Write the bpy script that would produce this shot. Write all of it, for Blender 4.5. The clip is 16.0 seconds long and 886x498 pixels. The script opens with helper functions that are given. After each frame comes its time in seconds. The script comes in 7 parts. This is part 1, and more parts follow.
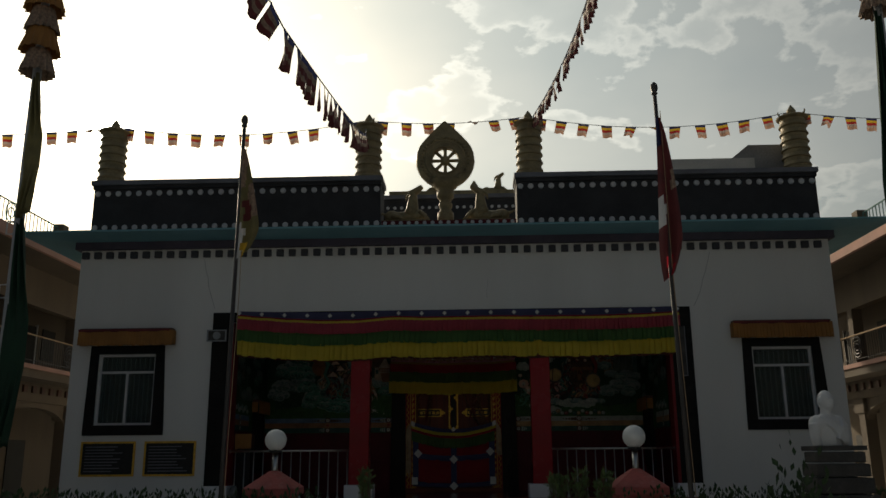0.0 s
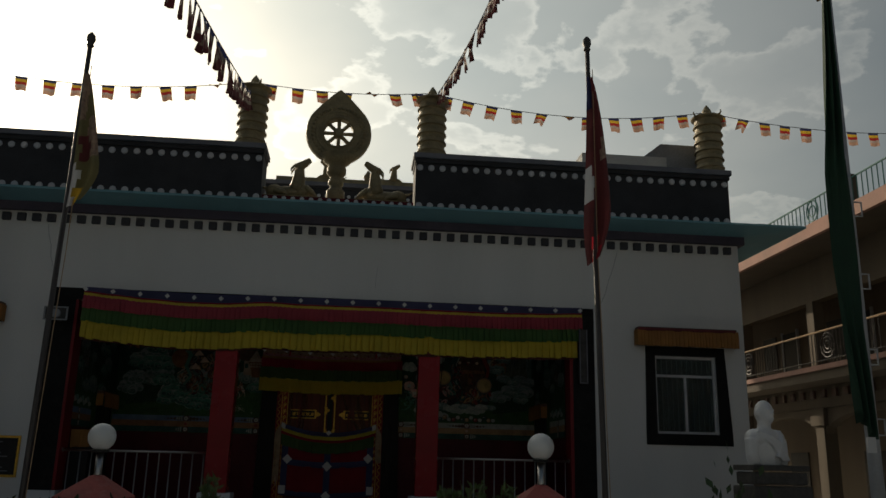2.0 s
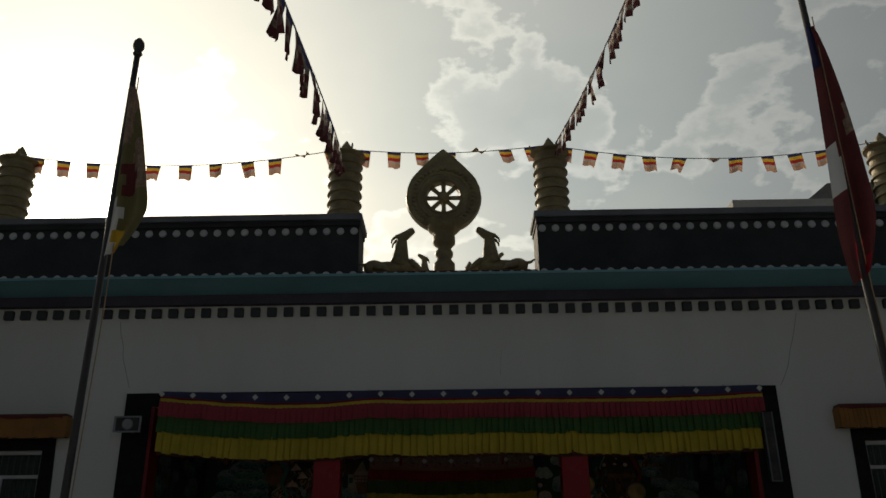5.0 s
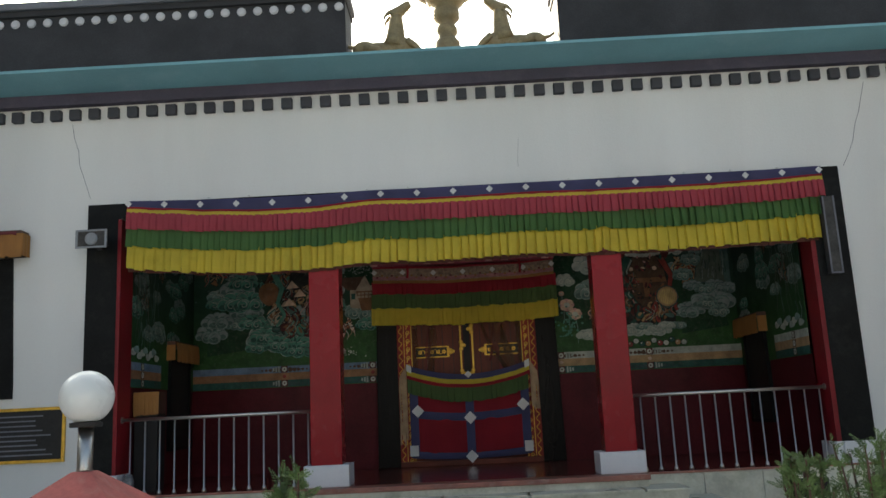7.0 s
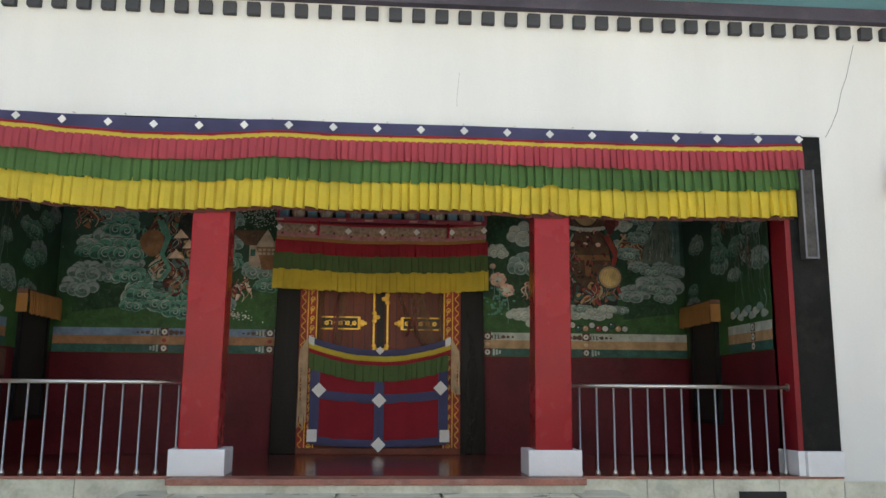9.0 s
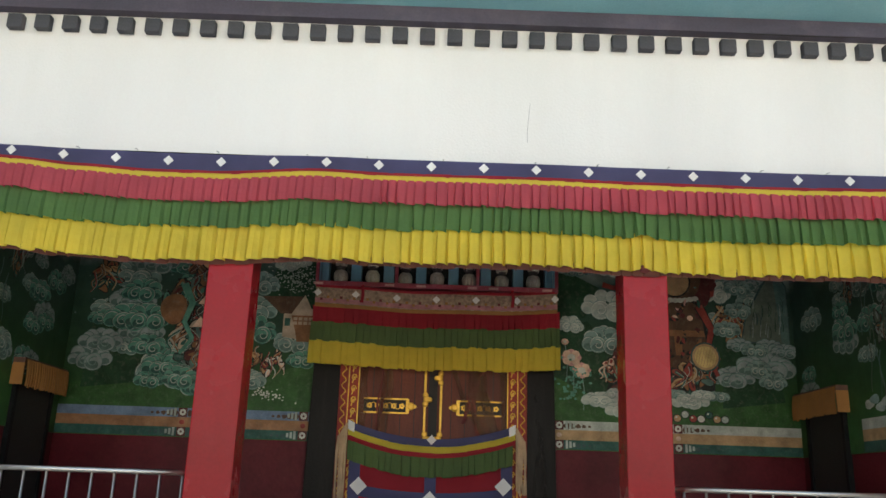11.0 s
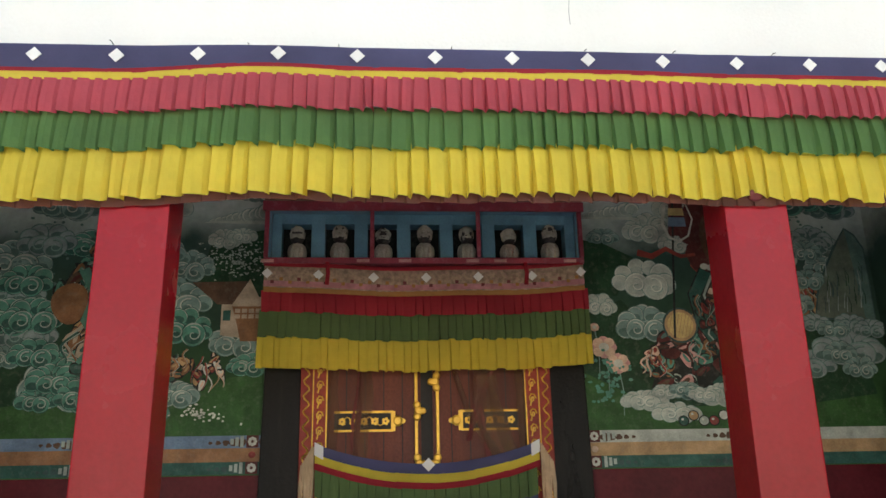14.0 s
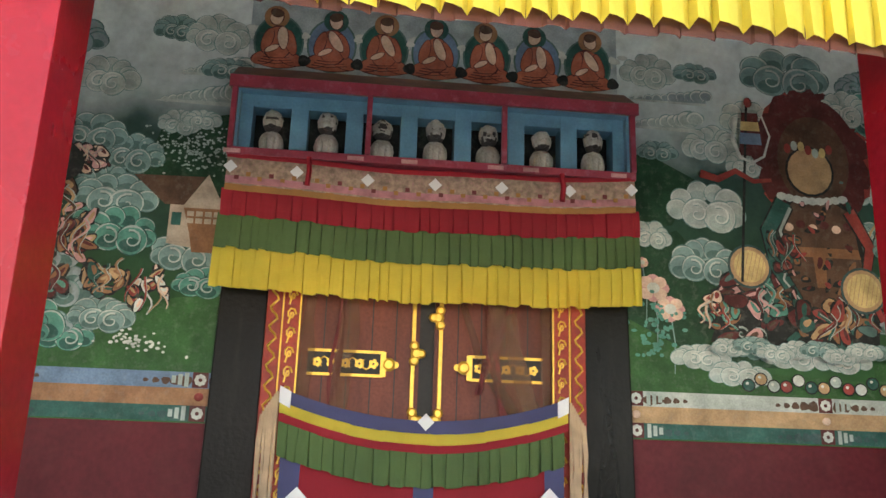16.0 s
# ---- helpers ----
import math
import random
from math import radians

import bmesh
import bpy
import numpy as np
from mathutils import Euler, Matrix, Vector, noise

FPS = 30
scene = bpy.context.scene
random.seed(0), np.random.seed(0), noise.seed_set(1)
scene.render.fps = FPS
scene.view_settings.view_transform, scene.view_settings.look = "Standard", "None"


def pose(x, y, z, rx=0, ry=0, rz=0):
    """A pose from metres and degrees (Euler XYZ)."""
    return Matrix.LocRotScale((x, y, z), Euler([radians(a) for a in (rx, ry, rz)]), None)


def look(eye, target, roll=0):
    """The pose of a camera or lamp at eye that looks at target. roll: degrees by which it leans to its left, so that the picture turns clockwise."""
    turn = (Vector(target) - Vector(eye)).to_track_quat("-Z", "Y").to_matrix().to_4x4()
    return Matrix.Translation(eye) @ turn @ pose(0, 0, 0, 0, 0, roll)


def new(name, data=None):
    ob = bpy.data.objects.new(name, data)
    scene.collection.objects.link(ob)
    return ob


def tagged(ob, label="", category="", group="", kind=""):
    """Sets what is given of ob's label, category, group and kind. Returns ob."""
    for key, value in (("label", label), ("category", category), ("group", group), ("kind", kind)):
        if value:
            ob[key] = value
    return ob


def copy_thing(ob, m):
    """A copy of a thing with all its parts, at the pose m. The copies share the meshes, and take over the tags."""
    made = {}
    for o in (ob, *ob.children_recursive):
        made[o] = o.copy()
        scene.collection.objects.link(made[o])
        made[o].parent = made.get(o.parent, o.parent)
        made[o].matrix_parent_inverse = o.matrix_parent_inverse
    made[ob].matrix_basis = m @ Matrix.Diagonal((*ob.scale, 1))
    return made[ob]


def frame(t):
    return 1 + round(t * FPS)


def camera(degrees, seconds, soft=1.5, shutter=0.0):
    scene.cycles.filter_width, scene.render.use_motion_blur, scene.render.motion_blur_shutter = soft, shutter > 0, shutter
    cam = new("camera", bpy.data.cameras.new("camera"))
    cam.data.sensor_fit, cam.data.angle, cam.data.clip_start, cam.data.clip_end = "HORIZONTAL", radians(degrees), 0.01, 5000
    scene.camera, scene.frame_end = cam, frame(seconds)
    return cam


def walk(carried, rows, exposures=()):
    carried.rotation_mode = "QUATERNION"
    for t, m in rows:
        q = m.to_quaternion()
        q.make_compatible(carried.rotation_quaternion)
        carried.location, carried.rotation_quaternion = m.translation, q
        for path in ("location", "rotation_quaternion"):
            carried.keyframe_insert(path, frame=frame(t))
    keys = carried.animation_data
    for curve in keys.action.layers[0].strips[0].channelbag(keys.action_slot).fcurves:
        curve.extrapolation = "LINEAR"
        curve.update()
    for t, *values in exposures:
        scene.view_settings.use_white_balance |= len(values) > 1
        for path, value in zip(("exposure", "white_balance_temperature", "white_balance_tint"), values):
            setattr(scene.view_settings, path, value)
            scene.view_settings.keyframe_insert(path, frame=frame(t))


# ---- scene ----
cam = camera(55.9, 16.0)
METRES, EYE, TILT, LEAN, TURN = 15.0, 1.55, 0.0, 0.0, 2.0
ROWS = [
    (0.0, 0.0, 0.0, 0.0, 0.11, 13.95, 0.44),
    (0.5, 0.0002, 0.0296, -0.0001, -2.5, 13.01, 0.54),
    (1.0, 0.0014, 0.0585, 0.0009, -5.36, 14.74, -0.62),
    (1.5, 0.0081, 0.0911, 0.0033, -8.06, 15.35, -2.2),
    (2.0, 0.0039, 0.1243, 0.0011, -8.15, 14.5, -1.24),
    (2.5, -0.001, 0.1557, 0.0034, -4.44, 15.38, 0.24),
    (3.0, -0.001, 0.19, 0.0038, -1.36, 16.23, 0.06),
    (5.5, -0.0168, 0.3441, 0.0106, -0.78, 22.67, 0.85),
    (6.0, -0.0142, 0.3773, 0.0106, 0.80, 21.17, 2.46),
    (6.5, -0.0168, 0.4138, 0.0081, 0.65, 14.32, 3.66),
    (7.0, -0.0229, 0.4472, 0.0041, -0.48, 10.96, 2.72),
    (7.5, -0.0206, 0.4784, 0.0030, -2.90, 10.54, 0.64),
    (8.0, -0.0188, 0.5097, 0.0020, -5.96, 9.51, -0.02),
    (10.5, -0.0099, 0.6612, 0.0056, -6.07, 13.12, -1.0),
    (11.0, -0.0091, 0.6889, 0.0063, -2.82, 15.88, -1.84),
    (11.5, -0.0133, 0.7197, 0.0096, -3.6, 15.85, -0.83),
    (12.0, -0.0107, 0.7527, 0.0097, -5.67, 15.6, -0.0),
    (12.5, -0.0147, 0.7776, 0.0122, -5.82, 15.64, 1.1),
    (13.0, -0.0273, 0.8053, 0.014, -5.35, 16.45, 2.19),
    (13.5, -0.0284, 0.8362, 0.0142, -5.31, 16.98, 2.25),
    (14.0, -0.032, 0.8669, 0.0146, -6.06, 17.53, 1.2),
    (14.5, -0.0374, 0.8968, 0.0172, -9.41, 17.24, 0.4),
    (15.0, -0.0309, 0.9285, 0.016, -10.69, 16.9, -0.4),
    (15.5, -0.0262, 0.9571, 0.0164, -9.61, 16.28, -1.87),
    (16.0, -0.0319, 0.9879, 0.0198, -7.97, 15.0, -1.76),
]
EXPOSURES = [(0.0, -1.35, 7150, 8), (3.0, -1.4, 7150, 8), (5.4, -1.6, 7150, 8), (6.15, -1.75, 7100, 8), (6.55, -0.75, 6900, 8), (6.95, 1.25, 6900, 8), (7.4, 1.7, 6900, 9), (8.0, 2.3, 7200, 10), (10.5, 2.6, 7400, 10), (12.5, 2.7, 7600, 11), (14.5, 3.2, 7400, 11), (16.0, 4.0, 7100, 10)]
walk(cam, [(t, pose(0, 0, EYE, TILT, LEAN, TURN) @ pose(METRES * x, METRES * y, METRES * z, 90 + pitch, roll, yaw)) for t, x, y, z, yaw, pitch, roll in ROWS], EXPOSURES)

# ---- sky, sun ----
SUN = Vector((-0.410, 0.828, 0.382)).normalized()
ELEV = math.asin(SUN.z)
AZIM = math.atan2(SUN.x, SUN.y)
world = bpy.data.worlds.new("sky")
scene.world = world
world.use_nodes = True


def link_sky():
    nt = world.node_tree
    nt.nodes.clear()
    N, L = nt.nodes.new, nt.links.new
    out, bg = N("ShaderNodeOutputWorld"), N("ShaderNodeBackground")
    sky = N("ShaderNodeTexSky")
    sky.sky_type = "NISHITA"
    sky.sun_disc = False
    sky.sun_elevation, sky.sun_rotation = ELEV, AZIM
    sky.air_density, sky.dust_density, sky.ozone_density = 1.2, 2.5, 1.0
    co = N("ShaderNodeTexCoord")
    nrm = N("ShaderNodeVectorMath"); nrm.operation = "NORMALIZE"
    L(co.outputs["Generated"], nrm.inputs[0])
    dot = N("ShaderNodeVectorMath"); dot.operation = "DOT_PRODUCT"
    dot.inputs[1].default_value = SUN
    L(nrm.outputs[0], dot.inputs[0])

    def mth(op, a, b=None, clamp=False):
        m = N("ShaderNodeMath"); m.operation = op; m.use_clamp = clamp
        for i, v in enumerate((a, b)):
            if v is None:
                continue
            if isinstance(v, (int, float)):
                m.inputs[i].default_value = v
            else:
                L(v, m.inputs[i])
        return m.outputs[0]

    d = mth("MAXIMUM", dot.outputs["Value"], 0.0)
    wide = mth("MULTIPLY", mth("POWER", d, 2.9), HAZE[0])
    near = mth("MULTIPLY", mth("POWER", d, 30.0), HAZE[1])
    core = mth("MULTIPLY", mth("POWER", d, 1500.0), HAZE[2])
    glow = mth("ADD", mth("ADD", wide, near), core)
    # cloud layer: directions projected on a plane overhead
    sep = N("ShaderNodeSeparateXYZ"); L(nrm.outputs[0], sep.inputs[0])
    zz = mth("ADD", mth("MAXIMUM", sep.outputs["Z"], 0.0), 0.22)
    cmb = N("ShaderNodeCombineXYZ")
    L(mth("DIVIDE", sep.outputs["X"], zz), cmb.inputs[0]); L(mth("DIVIDE", sep.outputs["Y"], zz), cmb.inputs[1])
    n1 = N("ShaderNodeTexNoise"); n1.inputs["Scale"].default_value = 3.6; n1.inputs["Detail"].default_value = 10; n1.inputs["Roughness"].default_value = 0.54
    n1.inputs["Distortion"].default_value = 0.1
    mp = N("ShaderNodeMapping"); mp.inputs["Location"].default_value = CLOUD
    L(cmb.outputs[0], mp.inputs[0]); L(mp.outputs[0], n1.inputs["Vector"])
    r1 = N("ShaderNodeValToRGB"); r1.color_ramp.elements[0].position, r1.color_ramp.elements[1].position = 0.535, 0.75
    r1.color_ramp.elements[1].color = (0.12, 0.12, 0.12, 1)
    k2 = r1.color_ramp.elements.new(0.6); k2.color = (0.34, 0.34, 0.34, 1)
    k1 = r1.color_ramp.elements.new(0.56); k1.color = (1, 1, 1, 1)
    L(n1.outputs["Fac"], r1.inputs[0])
    n2 = N("ShaderNodeTexNoise"); n2.inputs["Scale"].default_value = 1.1; n2.inputs["Detail"].default_value = 5
    L(mp.outputs[0], n2.inputs["Vector"])
    r2 = N("ShaderNodeValToRGB"); r2.color_ramp.elements[0].position, r2.color_ramp.elements[1].position = 0.38, 0.66
    L(n2.outputs["Fac"], r2.inputs[0])
    # base sky + haze towards the sun
    mul = N("ShaderNodeMixRGB"); mul.blend_type = "MULTIPLY"; mul.inputs[0].default_value = 1
    L(sky.outputs[0], mul.inputs[1]); mul.inputs[2].default_value = (SKYK, SKYK, SKYK, 1)
    hz = N("ShaderNodeMixRGB"); hz.blend_type = "MULTIPLY"; hz.inputs[0].default_value = 1
    hz.inputs[1].default_value = (0.97, 1.0, 0.93, 1); L(glow, hz.inputs[2])
    add = N("ShaderNodeMixRGB"); add.blend_type = "ADD"; add.inputs[0].default_value = 1
    L(mul.outputs[0], add.inputs[1]); L(hz.outputs[0], add.inputs[2])
    # grey cloud veil, brighter cloud heads
    cl = N("ShaderNodeMixRGB"); cl.blend_type = "MULTIPLY"
    L(mth("MULTIPLY", r2.outputs[0], 0.6), cl.inputs[0]); L(add.outputs[0], cl.inputs[1]); cl.inputs[2].default_value = (0.55, 0.65, 0.73, 1)
    br = N("ShaderNodeMixRGB"); br.blend_type = "ADD"
    L(mth("MULTIPLY", r1.outputs[0], 1.0), br.inputs[0]); L(cl.outputs[0], br.inputs[1])
    bc = N("ShaderNodeMixRGB"); bc.blend_type = "MULTIPLY"; bc.inputs[0].default_value = 1
    bc.inputs[1].default_value = (1.0, 0.96, 0.88, 1)
    L(mth("ADD", mth("MULTIPLY", mth("POWER", d, 3.0), CLOUDK), 0.024), bc.inputs[2])
    L(bc.outputs[0], br.inputs[2])
    L(br.outputs[0], bg.inputs[0]); bg.inputs[1].default_value = 1.0
    L(bg.outputs[0], out.inputs[0])


SKYK, HAZE, CLOUDK, CLOUD = 0.085, (1.9, 0.5, 40.0), 0.85, (3.1, 1.7, 0.0)
link_sky()
sun = new("sun", bpy.data.lights.new("sun", "SUN"))
sun.data.energy, sun.data.angle, sun.data.color = 4.6, radians(0.6), (1.0, 0.88, 0.72)
sun.matrix_world = look((0, 0, 0), -SUN)


# ---- materials ----
def material(name, col, rough=0.6, var=0.12, scale=3.0, grain=60.0, bump=0.15, metal=0.0, stain=None, stain_amt=0.0, spec=0.5, streak=False, island=0.0):
    """Painted or natural surface: two scales of colour noise, a fine bump and optional stains."""
    m = bpy.data.materials.new(name)
    m.use_nodes = True
    nt = m.node_tree
    N, L = nt.nodes.new, nt.links.new
    b = nt.nodes["Principled BSDF"]
    b.inputs["Roughness"].default_value, b.inputs["Metallic"].default_value = rough, metal
    b.inputs["Specular IOR Level"].default_value = spec
    co = N("ShaderNodeTexCoord")
    mp = N("ShaderNodeMapping")
    L(co.outputs["Object"], mp.inputs[0])
    if streak:
        mp.inputs["Scale"].default_value = (1.0, 1.0, 0.16)
    big = N("ShaderNodeTexNoise"); big.inputs["Scale"].default_value = scale; big.inputs["Detail"].default_value = 6
    fine = N("ShaderNodeTexNoise"); fine.inputs["Scale"].default_value = grain; fine.inputs["Detail"].default_value = 3
    L(mp.outputs[0], big.inputs["Vector"]); L(co.outputs["Object"], fine.inputs["Vector"])
    mix = N("ShaderNodeMixRGB")
    c = Vector(col)
    dark, light = c * (1 - var * 1.6), c * (1 + var)
    mix.inputs[1].default_value, mix.inputs[2].default_value = (*dark, 1), (*[min(v, 0.95) for v in light], 1)
    rp = N("ShaderNodeValToRGB"); rp.color_ramp.elements[0].position, rp.color_ramp.elements[1].position = 0.3, 0.7
    L(big.outputs["Fac"], rp.inputs[0]); L(rp.outputs[0], mix.inputs[0])
    last = mix.outputs[0]
    f2 = N("ShaderNodeMixRGB"); f2.blend_type = "OVERLAY"; f2.inputs[0].default_value = min(0.5, var * 1.5)
    L(last, f2.inputs[1]); L(fine.outputs["Fac"], f2.inputs[2])
    last = f2.outputs[0]
    if stain:
        sn = N("ShaderNodeTexNoise"); sn.inputs["Scale"].default_value = scale * 2.3; sn.inputs["Detail"].default_value = 8; sn.inputs["Roughness"].default_value = 0.65
        L(mp.outputs[0], sn.inputs["Vector"])
        sr = N("ShaderNodeValToRGB"); sr.color_ramp.elements[0].position, sr.color_ramp.elements[1].position = 0.52, 0.72
        L(sn.outputs["Fac"], sr.inputs[0])
        sa = N("ShaderNodeMath"); sa.operation = "MULTIPLY"; sa.inputs[1].default_value = stain_amt; L(sr.outputs[0], sa.inputs[0])
        sm = N("ShaderNodeMixRGB"); sm.inputs[2].default_value = (*stain, 1)
        L(sa.outputs[0], sm.inputs[0]); L(last, sm.inputs[1]); last = sm.outputs[0]
    if island:
        oi = N("ShaderNodeObjectInfo")
        hv = N("ShaderNodeHueSaturation")
        ma = N("ShaderNodeMath"); ma.operation = "MULTIPLY_ADD"; ma.inputs[1].default_value, ma.inputs[2].default_value = island, 1 - island / 2
        L(oi.outputs["Random"], ma.inputs[0]); L(ma.outputs[0], hv.inputs["Value"]); L(last, hv.inputs["Color"]); last = hv.outputs[0]
    L(last, b.inputs["Base Color"])
    rr = N("ShaderNodeMapRange"); rr.inputs[3].default_value, rr.inputs[4].default_value = max(0.03, rough - 0.1), min(1, rough + 0.1)
    L(big.outputs["Fac"], rr.inputs[0]); L(rr.outputs[0], b.inputs["Roughness"])
    if bump:
        bp = N("ShaderNodeBump"); bp.inputs["Strength"].default_value = bump; bp.inputs["Distance"].default_value = 0.01
        L(fine.outputs["Fac"], bp.inputs["Height"]); L(bp.outputs[0], b.inputs["Normal"])
    return m


M = {}
for key, args in dict(
    white=((0.71, 0.70, 0.675), 0.75, 0.05, 0.7, 45, 0.25, 0, (0.55, 0.55, 0.50), 0.12, 0.4, True),
    plinth=((0.75, 0.74, 0.75), 0.6, 0.06, 2.0, 50, 0.2, 0, (0.45, 0.4, 0.4), 0.2),
    black=((0.012, 0.012, 0.012), 0.45, 0.25, 2.0, 40, 0.25, 0, (0.035, 0.035, 0.03), 0.4, 0.1),
    blackgloss=((0.006, 0.0055, 0.005), 0.3, 0.3, 4.0, 30, 0.35, 0, (0.022, 0.019, 0.016), 0.45, 0.12, True),
    bagstripe=((0.16, 0.16, 0.165), 0.35, 0.4, 14.0, 50, 0.3, 0, (0.02, 0.02, 0.02), 0.9),
    parapet=((0.034, 0.033, 0.036), 0.8, 0.25, 2.0, 60, 0.3),
    capgrey=((0.16, 0.16, 0.18), 0.8, 0.15, 2.0, 50, 0.2),
    dot=((0.55, 0.54, 0.55), 0.7, 0.08, 4.0, 50, 0.15),
    teal=((0.17, 0.37, 0.42), 0.65, 0.08, 0.8, 50, 0.15, 0, (0.30, 0.48, 0.52), 0.3),
    darkband=((0.07, 0.06, 0.09), 0.7, 0.15, 1.2, 40, 0.15, 0, (0.16, 0.14, 0.17), 0.3),
    red=((0.30, 0.009, 0.016), 0.27, 0.12, 1.2, 30, 0.10, 0, (0.32, 0.02, 0.03), 0.35, 0.22),
    # Darker copy of the column red, for the shade on the jambs.
    redshade=((0.21, 0.010, 0.016), 0.4, 0.15, 1.2, 30, 0.10, 0, (0.17, 0.02, 0.028), 0.35, 0.25),
    maroon=((0.105, 0.013, 0.018), 0.42, 0.18, 1.5, 30, 0.1, 0, (0.13, 0.028, 0.028), 0.35, 0.12),
    redfloor=((0.19, 0.035, 0.025), 0.16, 0.2, 1.5, 30, 0.06, 0, (0.22, 0.06, 0.05), 0.3),
    nosing=((0.33, 0.12, 0.085), 0.45, 0.2, 3, 40, 0.2, 0, (0.5, 0.35, 0.28), 0.4),
    marble=((0.62, 0.60, 0.49), 0.3, 0.16, 2.4, 25, 0.06, 0, (0.28, 0.30, 0.19), 0.55, 0.5, False, 0.16),
    steel=((0.58, 0.55, 0.50), 0.34, 0.06, 8, 60, 0.05, 1.0),
    gold=((0.30, 0.235, 0.125), 0.55, 0.22, 4, 40, 0.35, 0.15, (0.15, 0.12, 0.06), 0.5),
    goldbright=((0.72, 0.42, 0.06), 0.38, 0.15, 12, 60, 0.15, 0.5),
    concrete=((0.58, 0.57, 0.54), 0.85, 0.2, 0.6, 30, 0.35, 0, (0.2, 0.19, 0.17), 0.4),
    # Ground colour is kept this pale to reflect light up into the porch.
    paving=((0.70, 0.69, 0.65), 0.8, 0.12, 0.6, 30, 0.35, 0, (0.42, 0.40, 0.36), 0.3),
    # Paint of the side wings, darkened to stand for the shade on them.
    creamshade=((0.155, 0.12, 0.085), 0.8, 0.12, 1.0, 40, 0.2, 0, (0.19, 0.15, 0.10), 0.35, 0.4, True),
    pinkslab=((0.50, 0.28, 0.22), 0.8, 0.12, 1.0, 40, 0.2),
    greenrail=((0.10, 0.26, 0.23), 0.5, 0.1, 3, 40, 0.1),
    roofgrey=((0.26, 0.27, 0.28), 0.85, 0.2, 0.8, 30, 0.3, 0, (0.15, 0.15, 0.15), 0.4),
    dentil=((0.05, 0.05, 0.058), 0.75, 0.2, 3.0, 50, 0.2),
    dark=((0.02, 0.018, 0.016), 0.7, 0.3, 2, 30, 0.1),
    wood=((0.15, 0.038, 0.022), 0.45, 0.25, 3, 40, 0.15, 0, (0.075, 0.022, 0.015), 0.5, 0.2, True),
    doorred=((0.28, 0.03, 0.018), 0.45, 0.2, 6, 40, 0.2, 0, (0.18, 0.03, 0.02), 0.4, 0.25),
    polewhite=((0.42, 0.43, 0.45), 0.5, 0.1, 3, 40, 0.1),
    poledark=((0.06, 0.05, 0.045), 0.5, 0.2, 3, 40, 0.1),
    marblebust=((0.66, 0.66, 0.66), 0.35, 0.06, 4, 40, 0.1),
    stone=((0.06, 0.055, 0.05), 0.75, 0.3, 5, 30, 0.4),
    globe=((0.80, 0.80, 0.77), 0.28, 0.04, 3, 40, 0.02),
    pierred=((0.42, 0.10, 0.085), 0.75, 0.15, 4, 40, 0.3, 0, (0.5, 0.28, 0.24), 0.3),
    brown=((0.10, 0.045, 0.03), 0.6, 0.2, 4, 40, 0.15),
    leaf=((0.11, 0.17, 0.05), 0.6, 0.35, 9, 60, 0.1),
    hedgeleaf=((0.035, 0.07, 0.02), 0.6, 0.35, 9, 60, 0.1),
    c_yellow=((0.88, 0.69, 0.09), 0.85, 0.07, 2.0, 200, 0.25, 0, (0.62, 0.47, 0.04), 0.3),
    c_green=((0.115, 0.24, 0.075), 0.85, 0.12, 2.0, 200, 0.25),
    c_red=((0.62, 0.10, 0.13), 0.85, 0.10, 2.0, 200, 0.25, 0, (0.55, 0.10, 0.12), 0.3),
    c_redflat=((0.46, 0.028, 0.045), 0.85, 0.10, 2.0, 200, 0.25),
    c_blue=((0.095, 0.093, 0.195), 0.85, 0.12, 2.0, 200, 0.25),
    c_white=((0.72, 0.70, 0.68), 0.85, 0.06, 4.0, 200, 0.25),
    c_lining=((0.085, 0.024, 0.017), 0.85, 0.18, 3.0, 200, 0.25),
    v_green=((0.065, 0.11, 0.032), 0.85, 0.14, 2.0, 200, 0.25),
    v_blue=((0.055, 0.056, 0.13), 0.85, 0.14, 2.0, 200, 0.25),
    c_orange=((0.33, 0.15, 0.04), 0.85, 0.12, 3.0, 200, 0.25),
    c_maroon=((0.16, 0.03, 0.03), 0.85, 0.2, 3.0, 200, 0.2),
    c_darkgreen=((0.012, 0.045, 0.024), 0.85, 0.15, 3.0, 200, 0.2),
    c_olive=((0.20, 0.17, 0.07), 0.85, 0.2, 4.0, 200, 0.25),
    c_rose=((0.42, 0.17, 0.19), 0.85, 0.2, 14.0, 200, 0.25),
    c_gauze=((0.23, 0.12, 0.07), 0.8, 0.2, 8.0, 200, 0.2),
    c_beige=((0.45, 0.31, 0.19), 0.9, 0.15, 8.0, 200, 0.3),
    c_brocade=((0.32, 0.22, 0.15), 0.7, 0.3, 25.0, 150, 0.3, 0, (0.42, 0.16, 0.20), 0.5),
).items():
    M[key] = material(key, *args)


def let_light_through(m, amount):
    """Thin cloth: part of the light passes and scatters behind it."""
    nt = m.node_tree
    b, out = nt.nodes["Principled BSDF"], nt.nodes["Material Output"]
    tr, mx = nt.nodes.new("ShaderNodeBsdfTranslucent"), nt.nodes.new("ShaderNodeMixShader")
    nt.links.new(b.inputs["Base Color"].links[0].from_socket, tr.inputs[0])
    mx.inputs[0].default_value = amount
    nt.links.new(b.outputs[0], mx.inputs[1]), nt.links.new(tr.outputs[0], mx.inputs[2]), nt.links.new(mx.outputs[0], out.inputs[0])


for key in ("c_yellow", "c_green", "c_red", "c_redflat", "c_blue"):
    let_light_through(M[key], 0.48)


